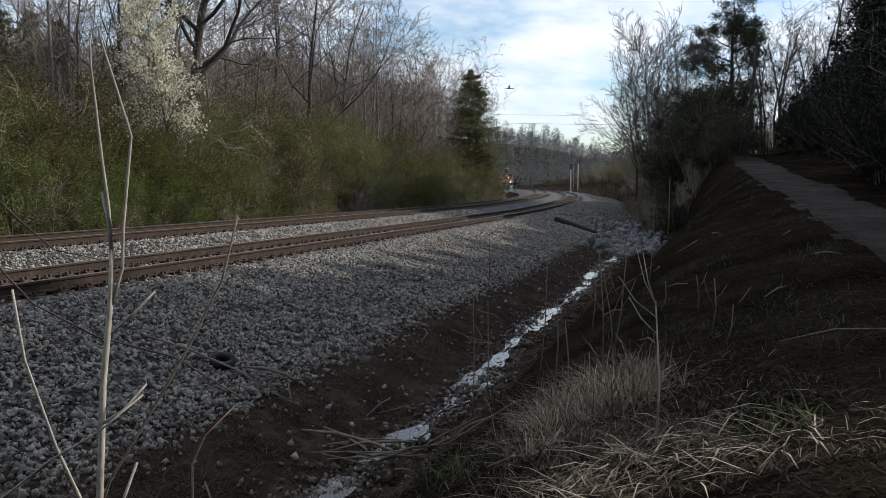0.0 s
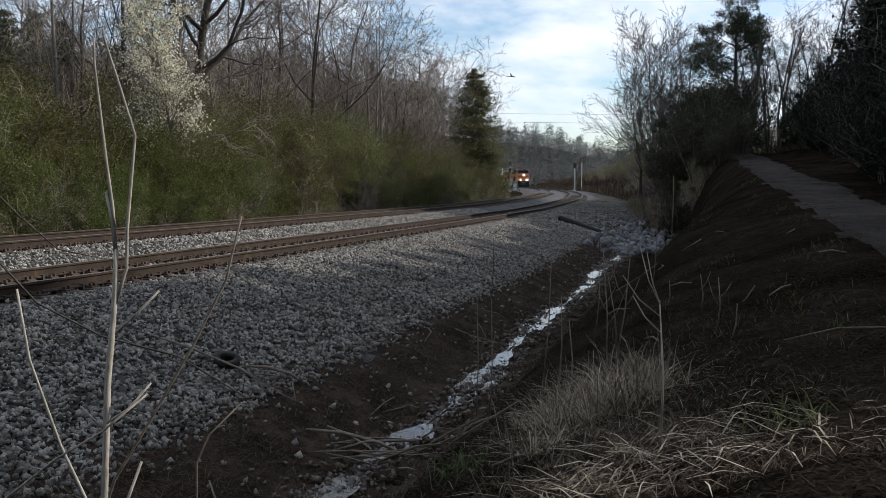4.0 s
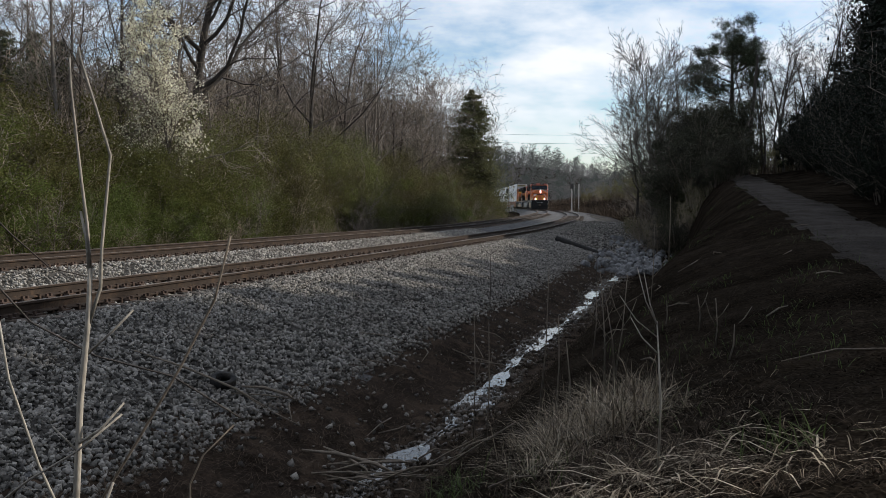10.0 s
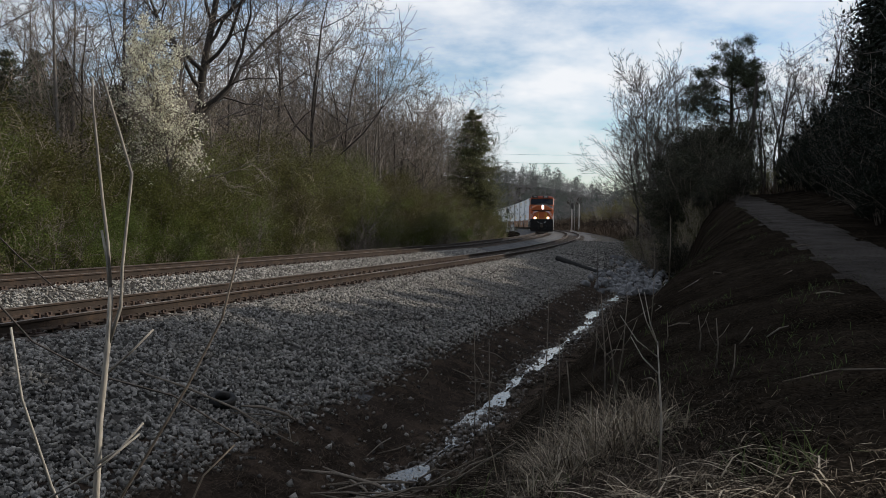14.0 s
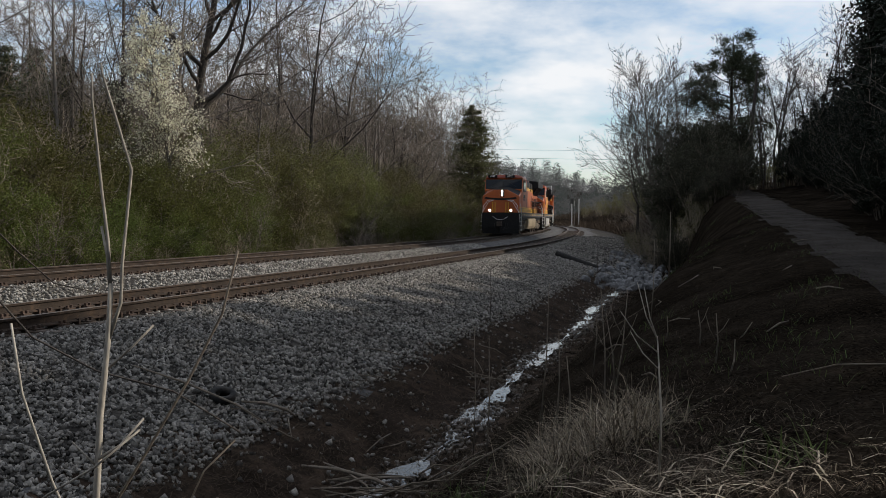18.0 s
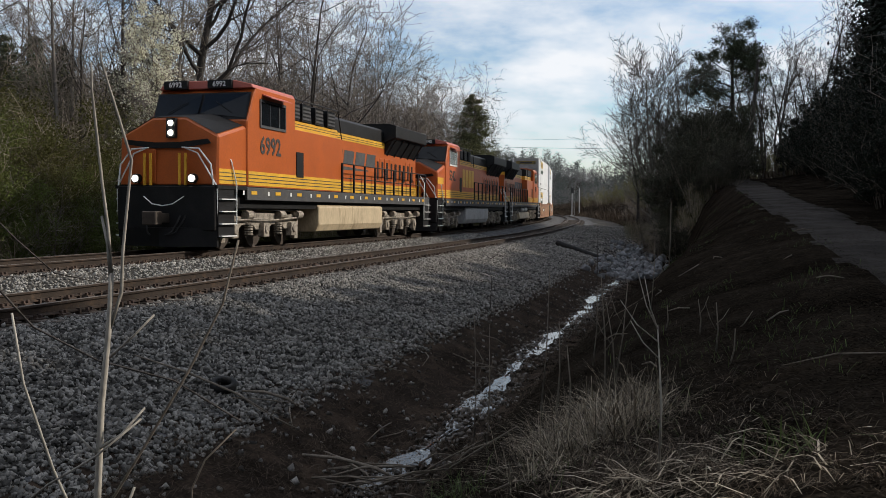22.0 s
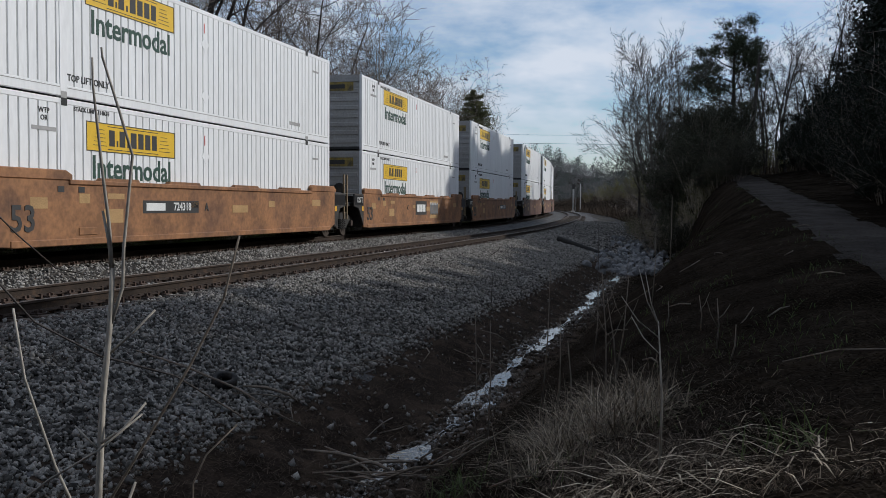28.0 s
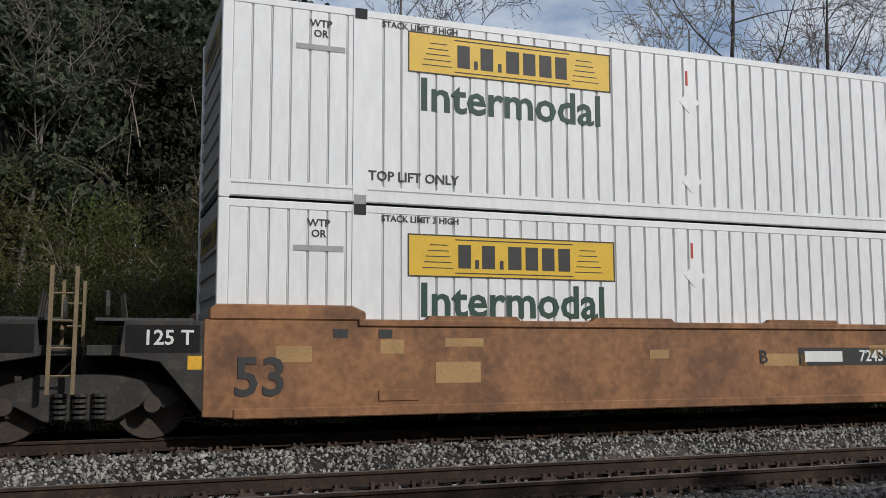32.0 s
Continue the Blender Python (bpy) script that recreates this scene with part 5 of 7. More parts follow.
def bare_tree(name, seed, h, r, spec, bark, label, twig="twig_brown", lean=0.0, leaves=None, stems=1):
    rng = random.Random(seed)
    lines = []
    for k in range(stems):
        d = Vector((rng.gauss(0, 0.05) + lean, rng.gauss(0, 0.05), 1)) + (Vector((rng.gauss(0, 0.25), rng.gauss(0, 0.25), 0)) if stems > 1 else Vector())
        grow(rng, lines, Vector((rng.gauss(0, 0.12) if stems > 1 else 0, rng.gauss(0, 0.12) if stems > 1 else 0, -0.25)), d, h * (1 if k == 0 else rng.uniform(0.6, 0.95)), r, 0, spec)
    root = tagged(new(name), label, "tree")
    part("trunk", line_mesh("trunk", [q for q in lines if q[2] <= 1], (8, 5)), bark, root, smooth=True)
    part("crown" if not leaves else "twig_frame", line_mesh("crown", [q for q in lines if q[2] > 1], (5, 5, 3, 3, 3)), twig, root)
    if leaves:
        material, per, size, spread, level = leaves
        nr = np.random.RandomState(seed)
        v, f = quads(tips(lines, level, nr, per, spread), size, nr)
        part("blossom_crown", np_mesh("crown", v, f), material, root)
    return root


def shrub(name, seed, h, w, n_leaf, leaf, size, label, twig="twig_brown", stems=9):
    """A many-stemmed bush, its leaves in uneven clumps."""
    rng, nr = random.Random(seed), np.random.RandomState(seed)
    lines = []
    for k in range(stems):
        a1 = rng.uniform(0, 6.28)
        d = Vector((math.cos(a1) * rng.uniform(0.05, 0.55), math.sin(a1) * rng.uniform(0.05, 0.55), 1))
        grow(rng, lines, Vector((math.cos(a1) * w * 0.18, math.sin(a1) * w * 0.18, -0.2)), d, h * rng.uniform(0.6, 1.05), 0.028, 0, BRUSH)
    root = tagged(new(name), label, "bush")
    part("framework", line_mesh("framework", lines, (4, 3, 3)), twig, root)
    if n_leaf:
        c = tips(lines, 1, nr, max(1, int(n_leaf / max(1, sum(q[2] >= 1 for q in lines)))), 0.10)
        clump = nr.normal(size=(26, 3)) * [w * 0.33, w * 0.33, h * 0.22] + [0, 0, h * 0.52]
        m = int(n_leaf * 0.75)
        c2 = clump[nr.randint(0, 26, m)] + nr.normal(size=(m, 3)) * [0.23, 0.23, 0.18]
        c = np.concatenate([c, c2])
        c = c[c[:, 2] > 0.02]
        v, f = quads(c, size, nr, aspect=1.5)
        part("foliage", np_mesh("foliage", v, f), leaf, root)
    return root


def conifer(name, seed, h, w, leaf, label, layers=34, per=11, trunk=0.2, bottom=0.05, power=0.8, clump=26, size=0.16, aspect=1.7):
    """A cone of drooping sprays round a straight trunk."""
    rng, nr = random.Random(seed), np.random.RandomState(seed)
    lines = [([Vector((0, 0, -0.3)), Vector((rng.gauss(0, 0.05), 0, h * 0.5)), Vector((rng.gauss(0, 0.1), 0, h))], [trunk, trunk * 0.6, 0.02], 0)]
    cs = []
    for k in range(layers):
        f = bottom + (1 - bottom) * (k + rng.random()) / layers
        z = h * f
        rad = w * (1 - f) ** power * rng.uniform(0.75, 1.2) + 0.15
        for q in range(max(3, int(per * (1 - f * 0.6)))):
            a1 = rng.uniform(0, 6.28)
            ln = rad * rng.uniform(0.6, 1.12)
            p0, p1 = Vector((0, 0, z)), Vector((math.cos(a1) * ln, math.sin(a1) * ln, z + ln * rng.uniform(-0.12, 0.3)))
            lines.append(([p0, p0.lerp(p1, 0.6) + Vector((0, 0, 0.05)), p1], [0.03, 0.02, 0.008], 1))
            t = nr.uniform(0.3, 1.08, clump)[:, None]
            cs.append(np.array(p0) + (np.array(p1) - np.array(p0)) * t + nr.normal(size=(clump, 3)) * [0.16, 0.16, 0.10] * (0.6 + 0.5 * ln))
    root = tagged(new(name), label, "tree")
    part("trunk", line_mesh("trunk", lines, (8, 3)), "bark_dark", root)
    v, f = quads(np.concatenate(cs), size, nr, aspect=aspect)
    part("crown", np_mesh("crown", v, f), leaf, root)
    return root


def pine(name, seed, h, label, crown_from=0.45, w=3.2, puffs=34, leaf="needle", size=0.2, dens=170):
    """A tall bare stem with tufted limbs at the top."""
    rng, nr = random.Random(seed), np.random.RandomState(seed)
    top = Vector((rng.gauss(0, 0.3), rng.gauss(0, 0.3), h))
    lines = [([Vector((0, 0, -0.3)), Vector((0.1, 0, h * 0.35)), Vector((top.x * 0.5, 0, h * 0.7)), top], [0.24, 0.19, 0.12, 0.03], 0)]
    cs = []
    for k in range(puffs):
        f = crown_from + (1 - crown_from) * ((k + rng.random()) / puffs) ** 0.8
        z = h * f
        ln = w * math.sqrt(max(0.06, 1.0 - ((f - crown_from) / (1 - crown_from) * 1.25 - 0.35) ** 2)) * rng.uniform(0.3, 1.05)
        a1 = rng.uniform(0, 6.28)
        p0 = Vector((top.x * f * 0.7, top.y * f * 0.7, z))
        p1 = p0 + Vector((math.cos(a1) * ln, math.sin(a1) * ln, ln * rng.uniform(-0.05, 0.45)))
        lines.append(([p0, p0.lerp(p1, 0.5) + Vector((0, 0, 0.1)), p1], [0.06, 0.04, 0.012], 1))
        for q in range(3):
            c = np.array(p0.lerp(p1, rng.uniform(0.55, 1.05)))
            cs.append(c + nr.normal(size=(dens // 3, 3)) * [0.45, 0.45, 0.22] * rng.uniform(0.7, 1.2))
    for k in range(9):
        z, a1 = h * rng.uniform(0.2, crown_from), rng.uniform(0, 6.28)
        lines.append(([Vector((0.05, 0, z)), Vector((math.cos(a1) * 1.0, math.sin(a1) * 1.0, z + 0.1))], [0.03, 0.01], 1))
    root = tagged(new(name), label, "tree")
    part("trunk", line_mesh("trunk", lines, (8, 4)), "bark_dark", root)
    v, f = quads(np.concatenate(cs), size, nr, aspect=1.8)
    part("crown", np_mesh("crown", v, f), leaf, root)
    return root


# lobes of the tall pine's crown: offset, height, half width, half height
PINE_LOBES = [(0.0, 11.2, 1.3, 0.8), (-0.8, 10.4, 1.0, 0.6), (1.2, 10.1, 1.2, 0.6), (0.2, 9.7, 1.9, 0.5), (-1.9, 9.3, 1.0, 0.5), (2.0, 9.1, 0.8, 0.45), (0.9, 8.6, 1.2, 0.4),
              (-2.9, 7.8, 1.1, 0.6), (-1.7, 8.2, 1.3, 0.5), (-2.6, 6.9, 1.2, 0.5), (-1.2, 7.1, 0.9, 0.4), (1.5, 7.6, 0.9, 0.35), (0.8, 5.4, 0.8, 0.3), (-2.6, 4.6, 1.3, 0.4),
              (-1.2, 4.2, 1.5, 0.4), (0.6, 3.9, 0.9, 0.35), (-1.8, 3.1, 1.2, 0.4)]


def lobed_pine(name, seed, h, label, lobes):
    """A pine whose limbs end in separate, flattened lobes of needle tufts."""
    rng, nr = random.Random(seed), np.random.RandomState(seed)
    lines = [([Vector((0.0, 0, -0.3)), Vector((0.06, 0.05, h * 0.35)), Vector((-0.05, 0, h * 0.7)), Vector((0.05, 0, h))], [0.23, 0.18, 0.11, 0.03], 0)]
    cs = []
    for dx, z, rx, rz in lobes:
        dy = rng.uniform(-1.2, 1.2)
        p0, c = Vector((0, 0, z - 0.35 * abs(dx) - 0.3)), Vector((dx, dy, z))
        lines.append(([p0, p0.lerp(c, 0.5) + Vector((0, 0, -0.12)), c], [0.065, 0.045, 0.02], 1))
        for k in range(int(16 * rx)):
            a1, rr = rng.uniform(0, 6.28), math.sqrt(rng.random())
            q = c + Vector((math.cos(a1) * rx * rr, math.sin(a1) * rx * rr, rng.uniform(-1, 1) * 1.7 * rz * math.sqrt(1 - 0.8 * rr * rr)))
            lines.append(([c.lerp(q, 0.1), c.lerp(q, 0.6) - Vector((0, 0, 0.06)), q], [0.02, 0.012, 0.006], 1))
            cs.append(np.array(q) + nr.normal(size=(110, 3)) * [0.22, 0.22, 0.17])
    for k in range(8):
        z, a1 = h * rng.uniform(0.12, 0.5), rng.uniform(0, 6.28)
        lines.append(([Vector((0.05, 0, z)), Vector((math.cos(a1) * 1.1, math.sin(a1) * 1.1, z + 0.05))], [0.03, 0.01], 1))
    root = tagged(new(name), label, "tree")
    part("trunk", line_mesh("trunk", lines, (8, 4)), "bark_dark", root)
    v, f = quads(np.concatenate(cs), 0.05, nr, aspect=4.5)
    part("crown", np_mesh("crown", v, f), "needle", root)
    return root


def put(ob, x, y, turn=0.0, size=1.0, dz=0.0):
    p = on_ground(x, y, dz)
    ob.matrix_basis = Matrix.Translation(p) @ pose(0, 0, 0, 0, 0, turn) @ Matrix.Diagonal((size, size, size, 1))
    return ob


def put_copy(src, x, y, turn, size=1.0, group=""):
    ob = copy_thing(src, Matrix.Identity(4))
    put(ob, x, y, turn, size)
    if group:
        ob["group"] = group
    return ob


# --- trees that stand out
put(bare_tree("bare_tree", 16, 19.5, 0.29, dict(SPREAD, segs=[12, 9, 6, 4, 2], wander=[0.045, 0.17, 0.2, 0.22, 0.2], count=[20, 10, 6, 3], angle=[(38, 68), (35, 65), (30, 60), (20, 60)], ratio=[(0.32, 0.52), (0.35, 0.6), (0.4, 0.65), (0.4, 0.7)], thin=[0.55, 0.55, 0.5, 0.6], start=[0.3, 0.2, 0.2, 0.15]), "bark_dark", "tall dark bare hardwood with wide spreading limbs", "bark_dark"), -11.1, 42.5, 30)
put(bare_tree("blossom_tree", 5, 8.6, 0.10, dict(THIN, count=[22, 7, 5, 2], angle=[(25, 45), (25, 55), (25, 55), (20, 50)], ratio=[(0.20, 0.34), (0.4, 0.65), (0.4, 0.7), (0.4, 0.7)]), "bark_grey", "wild pear tree in full white blossom above the shrubs", leaves=("blossom", 5, 0.08, 0.07, 2)), -10.75, 38.0, 0, 1.03)
put(conifer("cedar_tree", 8, 13.9, 4.3, "cedar_green", "tall olive-green cedar at the edge of the wood", layers=54, per=16, clump=62, size=0.085, power=0.62, aspect=3.6), 2.7, 100, 0)
put(lobed_pine("pine_tree", 3, 11.5, "tall pine with a dark lobed crown of needle tufts", PINE_LOBES), 22.8, 75, 0, 1.07)
put(bare_tree("bare_tree", 14, 12.0, 0.16, dict(THIN, ratio=[(0.35, 0.6), (0.4, 0.65), (0.4, 0.7), (0.4, 0.7)], start=[0.12, 0.2, 0.2, 0.15], count=[17, 8, 5, 3], wander=[0.05, 0.09, 0.11, 0.12, 0.12], angle=[(28, 50), (25, 50), (25, 50), (20, 45)]), "bark_grey", "pale grey bare tree with a fine rounded crown", "bark_grey", stems=4), 15.3, 68, 0)
put(bare_tree("dead_tree", 31, 7.6, 0.13, dict(THIN, count=[7, 2, 1, 0]), "bark_dark", "dark leaning snag with few branches"), 13.6, 66, 0)

# --- woods behind the far track
wood_kinds = [bare_tree("bare_tree", 40 + k, h, r, sp, bk, lb, tw) for k, (h, r, sp, bk, lb, tw) in enumerate((
    (14.0, 0.15, THIN, "bark_grey", "slender bare hardwood in the trackside wood", "twig_brown"),
    (12.0, 0.13, BARE, "bark_grey", "bare hardwood with a twiggy crown", "twig_brown"),
    (16.0, 0.18, BARE, "bark_dark", "tall bare hardwood with ascending limbs", "twig_brown"),
    (10.0, 0.10, THIN, "bark_grey", "young bare tree in the trackside wood", "twig_tan"),
    (13.5, 0.16, SPREAD, "bark_dark", "bare spreading hardwood in the trackside wood", "twig_brown")))]
thickets = [shrub("thicket", 70, 6.4, 3.6, 7500, "leaf_olive", 0.036, "tall tangled brown thicket under the trees", "twig_brown", 8),
            shrub("thicket", 71, 5.2, 3.8, 11000, "leaf_olive", 0.036, "tall olive-brown thicket under the trees", "twig_brown", 7),
            shrub("thicket", 72, 7.0, 3.4, 700, "leaf_olive", 0.06, "tall leafless thicket under the trees", "twig_tan", 9)]
rt = random.Random(9)
k = 0
for s0 in np.arange(-28, 116, 3.8):
    for u0 in (-10.4, -13.6, -17.5):
        x, y = (float(q) for q in line_xy(s0 + rt.uniform(-1.2, 1.2), u0 + rt.uniform(-1.2, 1.2)))
        src = thickets[rt.randrange(3)] if k > 2 else thickets[k]
        sc = rt.uniform(0.75, 1.12) * (1.0 if u0 > -12 else 1.15)
        if k <= 2:
            put(src, x, y, 0, sc)
            src["group"] = "thickets under the trees"
        else:
            put_copy(src, x, y, rt.uniform(0, 360), sc, "thickets under the trees")
        k += 1
rw = random.Random(77)
spots = []
for k in range(112):
    for _ in range(30):
        s, u = rw.uniform(-48, 118) if k < 98 else rw.uniform(36, 112), -rw.uniform(8.5, 34) if k % 3 else -rw.uniform(7.5, 13)
        if all((s - a1) ** 2 + (u - b1) ** 2 > 5 for a1, b1 in spots):
            break
    spots.append((s, u))
for k, (s, u) in enumerate(spots):
    x, y = line_xy(s, u)
    src = wood_kinds[k % 5]
    if k < 5:
        put(src, float(x), float(y), rw.uniform(0, 360), rw.uniform(0.85, 1.1))
    else:
        put_copy(src, float(x), float(y), rw.uniform(0, 360), rw.uniform(0.75, 1.12), "trees of the trackside wood")
    (src if k < 5 else src)["group"] = "trees of the trackside wood"

pines_back = pine("pine_tree", 21, 9.5, "small dark pine among bare trees", crown_from=0.14, w=2.3, puffs=44, dens=520, size=0.12)
put(pines_back, *[float(q) for q in line_xy(14, -24)], 0)
for s, u, sc in ((8, -26, 1.0), (20, -27, 0.9), (26, -30, 1.05), (2, -23, 0.8), (84, -16, 1.0), (78, -24, 0.9), (92, -12, 0.8), (-10, -20, 1.0), (-3, -13, 1.0), (0, -17, 1.2), (-7, -14, 1.15), (4, -15, 1.0), (-14, -15, 1.2), (-5, -19, 1.3), (8, -18, 1.1), (-12, -11.5, 0.9), (1, -11.5, 0.8), (-18, -14, 1.2), (6, -12, 0.75)):
    x, y = line_xy(s, u)
    put_copy(pines_back, float(x), float(y), s * 37, sc * (1.35 if s < 9 and u > -21 else 1.0))

# trees that stand above the thickets, and small conifers behind the shrubs
for x, y, kind, sc in ((-8.9, 60, 4, 1.22), (-5.4, 72, 1, 1.15), (-12.0, 62, 2, 1.05), (-7.2, 66, 4, 1.1), (-2.6, 84, 4, 1.0)):
    put_copy(wood_kinds[kind], x, y, x * 40, sc, "trees of the trackside wood")
wood_cedar = conifer("conifer", 27, 9.2, 2.1, "needle", "small dark green conifer behind the shrubs", layers=34, per=11, clump=42, size=0.07, power=0.75, aspect=4.0)
put(wood_cedar, -19.6, 47.5)
for x, y, sc in ((-17.6, 49.5, 0.92), (-21.8, 46, 1.02), (-16.0, 52, 0.9), (-24.0, 47, 1.1), (-23.0, 52, 1.1)):
    put_copy(wood_cedar, x, y, x * 71, sc, "conifers behind the shrubs")

# --- shrubs along the far track
bush_kinds = [
    shrub("leafy_shrub", 1, 3.4, 3.0, 19000, "leaf_green", 0.036, "bright green leafy shrub beside the track"),
    shrub("leafy_shrub", 2, 2.8, 3.2, 18000, "leaf_green", 0.036, "green leafy shrub beside the track"),
    shrub("leafy_shrub", 3, 3.8, 3.0, 14500, "leaf_olive", 0.035, "thin olive-green shrub beside the track"),
    shrub("leafy_shrub", 4, 3.2, 3.0, 10000, "leaf_olive", 0.034, "sparse olive shrub beside the track", "twig_tan"),
    shrub("bare_brush", 5, 3.0, 2.6, 0, "leaf_olive", 0.06, "bare twiggy brush beside the track", "twig_brown", 8),
    shrub("bare_brush", 6, 1.9, 2.2, 500, "leaf_olive", 0.05, "low dead brush and weeds", "twig_tan", 9),
]
used = set()


def place_bush(i, s, u, turn, sc, group="shrubs beside the track"):
    x, y = line_xy(s, u)
    if i not in used:
        used.add(i)
        put(bush_kinds[i], float(x), float(y), turn, sc)
        bush_kinds[i]["group"] = group
        return
    put_copy(bush_kinds[i], float(x), float(y), turn, sc, group)


s = -26.0
while s < 112:
    green = s < 40
    for row, (u0, hs) in enumerate(((-4.7, 0.8), (-6.3, 1.2), (-8.4, 1.5))):
        if green:
            i = rw.choice((0, 0, 1, 1, 2, 0)) if row < 2 else rw.choice((0, 1, 2, 2, 3))
        else:
            i = rw.choice((2, 3, 3, 2, 1)) if row < 2 else rw.choice((2, 3, 4, 2))
        place_bush(i, s + rw.uniform(-0.7, 0.7), u0 + rw.uniform(-0.6, 0.5), rw.uniform(0, 360), hs * rw.uniform(0.75, 1.2))
    place_bush(rw.choice((4, 5, 5)), s + rw.uniform(-0.7, 0.7), -4.0 + rw.uniform(-0.3, 0.2), rw.uniform(0, 360), rw.uniform(0.5, 1.0))
    s += 2.3 if s < 60 else 3.4

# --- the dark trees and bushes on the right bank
dark_kinds = [conifer("evergreen_tree", 60, 10.5, 2.9, "leaf_dark", "dense dark evergreen placed to shade the road and line", layers=30, per=12, clump=85, power=0.6, size=0.12, bottom=0.0),
              conifer("evergreen_tree", 61, 9.0, 2.6, "leaf_dark", "dense dark evergreen placed to shade the road and line", layers=27, per=12, clump=85, power=0.55, size=0.12, bottom=0.0)]
rd = random.Random(5)
# out-of-view pine, added to shade the line while low sun passes beneath
shade_pine = put(pine("pine_tree", 33, 12.0, "tall unseen pine with a high tufted crown, added for shade", crown_from=0.62, w=2.9, puffs=36, dens=330, size=0.13), *[float(q) for q in line_xy(-3, 23.0)], 0)
first = [True, True]
TREE_H = (10.5, 9.0)


def put_evergreen(s, u, h):
    x, y = (float(q) for q in line_xy(s, u))
    i = rd.randrange(2)
    if first[i]:
        first[i] = False
        put(dark_kinds[i], x, y, 0, h / TREE_H[i])
        dark_kinds[i]["group"] = "evergreens along the road"
    else:
        put_copy(dark_kinds[i], x, y, rd.uniform(0, 360), h / TREE_H[i], "evergreens along the road")


# the row runs on unseen beside the camera, added for its shade
for s0 in np.arange(-24, 110, 2.6):
    for u0 in (21.8, 24.8, 28.3):
        s, u = s0 + rd.uniform(-0.7, 0.7), u0 + rd.uniform(-0.6, 0.6)
        if s0 > 34:
            u += 2.7
        if s0 > 52:
            u += 3.3
        u += float(np.interp(s0, [68, 108], [1.0, 10.0]))
        # gaps in this unseen stretch, thinned to added pines, let the sun through
        strip = s - (u - 13.6) * 0.61
        if -2.5 < strip < 12.2 or 15.5 < strip < 19.2:
            if u0 > 28 and not 1.0 < strip < 10.0:
                x, y = line_xy(s, u)
                put_copy(shade_pine, float(x), float(y), rd.uniform(0, 360), rd.uniform(0.92, 1.05), "pines along the road")
            continue
        # tops stand so that their shade ends about this far from the line
        edge = float(np.interp(s, [-24, 24, 31, 44, 60, 65, 70, 96, 102], [3.6, 4.0, 7.8, 7.8, 7.0, 2.0, -6.0, -6.0, 6.0]))
        if s0 < 28:
            edge += (rd.uniform(0.0, 5.5) if s0 > 14 else rd.uniform(0.0, 2.0)) + (2.5 if u0 > 23 else 0.0)
        top = (u - edge) / 0.85 * 0.577
        put_evergreen(s, u, max(5.0, (top - float(ground_z(s, u))) * rd.uniform(0.92, 1.03) * (1.0 if u0 < 23 else 0.93)))
# unseen trees behind the camera, added to cut skylight on the engine's front
for k in range(44):
    s, u = (-26 - 4 * (k % 11), (-8.5, -13.5, -18.0, 22.0)[k // 11])
    put_evergreen(s + rd.uniform(-1, 1), u + rd.uniform(-1, 1), rd.uniform(18, 24))
for k in range(16):
    put_evergreen(-30 - 2.6 * (k % 8) + rd.uniform(-1, 1), 9.5 + 8.0 * (k // 8) + rd.uniform(-1.5, 1.5), rd.uniform(15, 20))

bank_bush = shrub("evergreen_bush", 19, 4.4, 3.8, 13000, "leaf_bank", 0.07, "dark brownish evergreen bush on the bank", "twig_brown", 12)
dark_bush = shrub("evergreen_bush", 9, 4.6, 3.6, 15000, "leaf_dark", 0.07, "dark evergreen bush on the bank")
spots = [(14.6, 54, 0.85), (15.4, 60, 1.1), (16.4, 57, 1.05), (17.4, 62, 1.1), (18.2, 66, 1.0), (16.2, 63, 1.0), (14.0, 56.5, 0.6), (15.6, 50.5, 0.5), (17.6, 58, 0.9)]
put(bank_bush, 14.9, 57.5, 0, 0.9)
put(dark_bush, 17.9, 63.0, 0, 0.9)
for x, y, sc in spots:
    put_copy(bank_bush, x, y, x * 91, sc, "bushes on the bank")
rk = random.Random(8)
for s0 in np.arange(17, 66, 1.7):
    for u0, sc in ((19.3, 0.5), (21.2, 0.8)):
        s, u = s0 + rk.uniform(-0.6, 0.6), u0 + rk.uniform(-0.4, 0.5) + (1.3 if s0 > 38 else 0)
        x, y = line_xy(s, u)
        put_copy(dark_bush, float(x), float(y), rk.uniform(0, 360), sc * rk.uniform(0.8, 1.25), "bushes along the road")
for k in range(24):
    place_bush(rk.choice((4, 5, 5)), rk.uniform(54, 74), rk.uniform(11.2, 14.6), rk.uniform(0, 360), rk.uniform(0.55, 0.95), "brush of the flats")
for k in range(22):
    x, y = line_xy(rk.uniform(53, 74), rk.uniform(12.6, 15.8))
    put_copy(bank_bush, float(x), float(y), rk.uniform(0, 360), rk.uniform(0.3, 0.55), "bushes on the bank")
back_tree = bare_tree("bare_tree", 47, 11.5, 0.13, THIN, "bark_dark", "dark bare tree beyond the road", "bark_dark")
put(back_tree, 24.5, 82, 0)
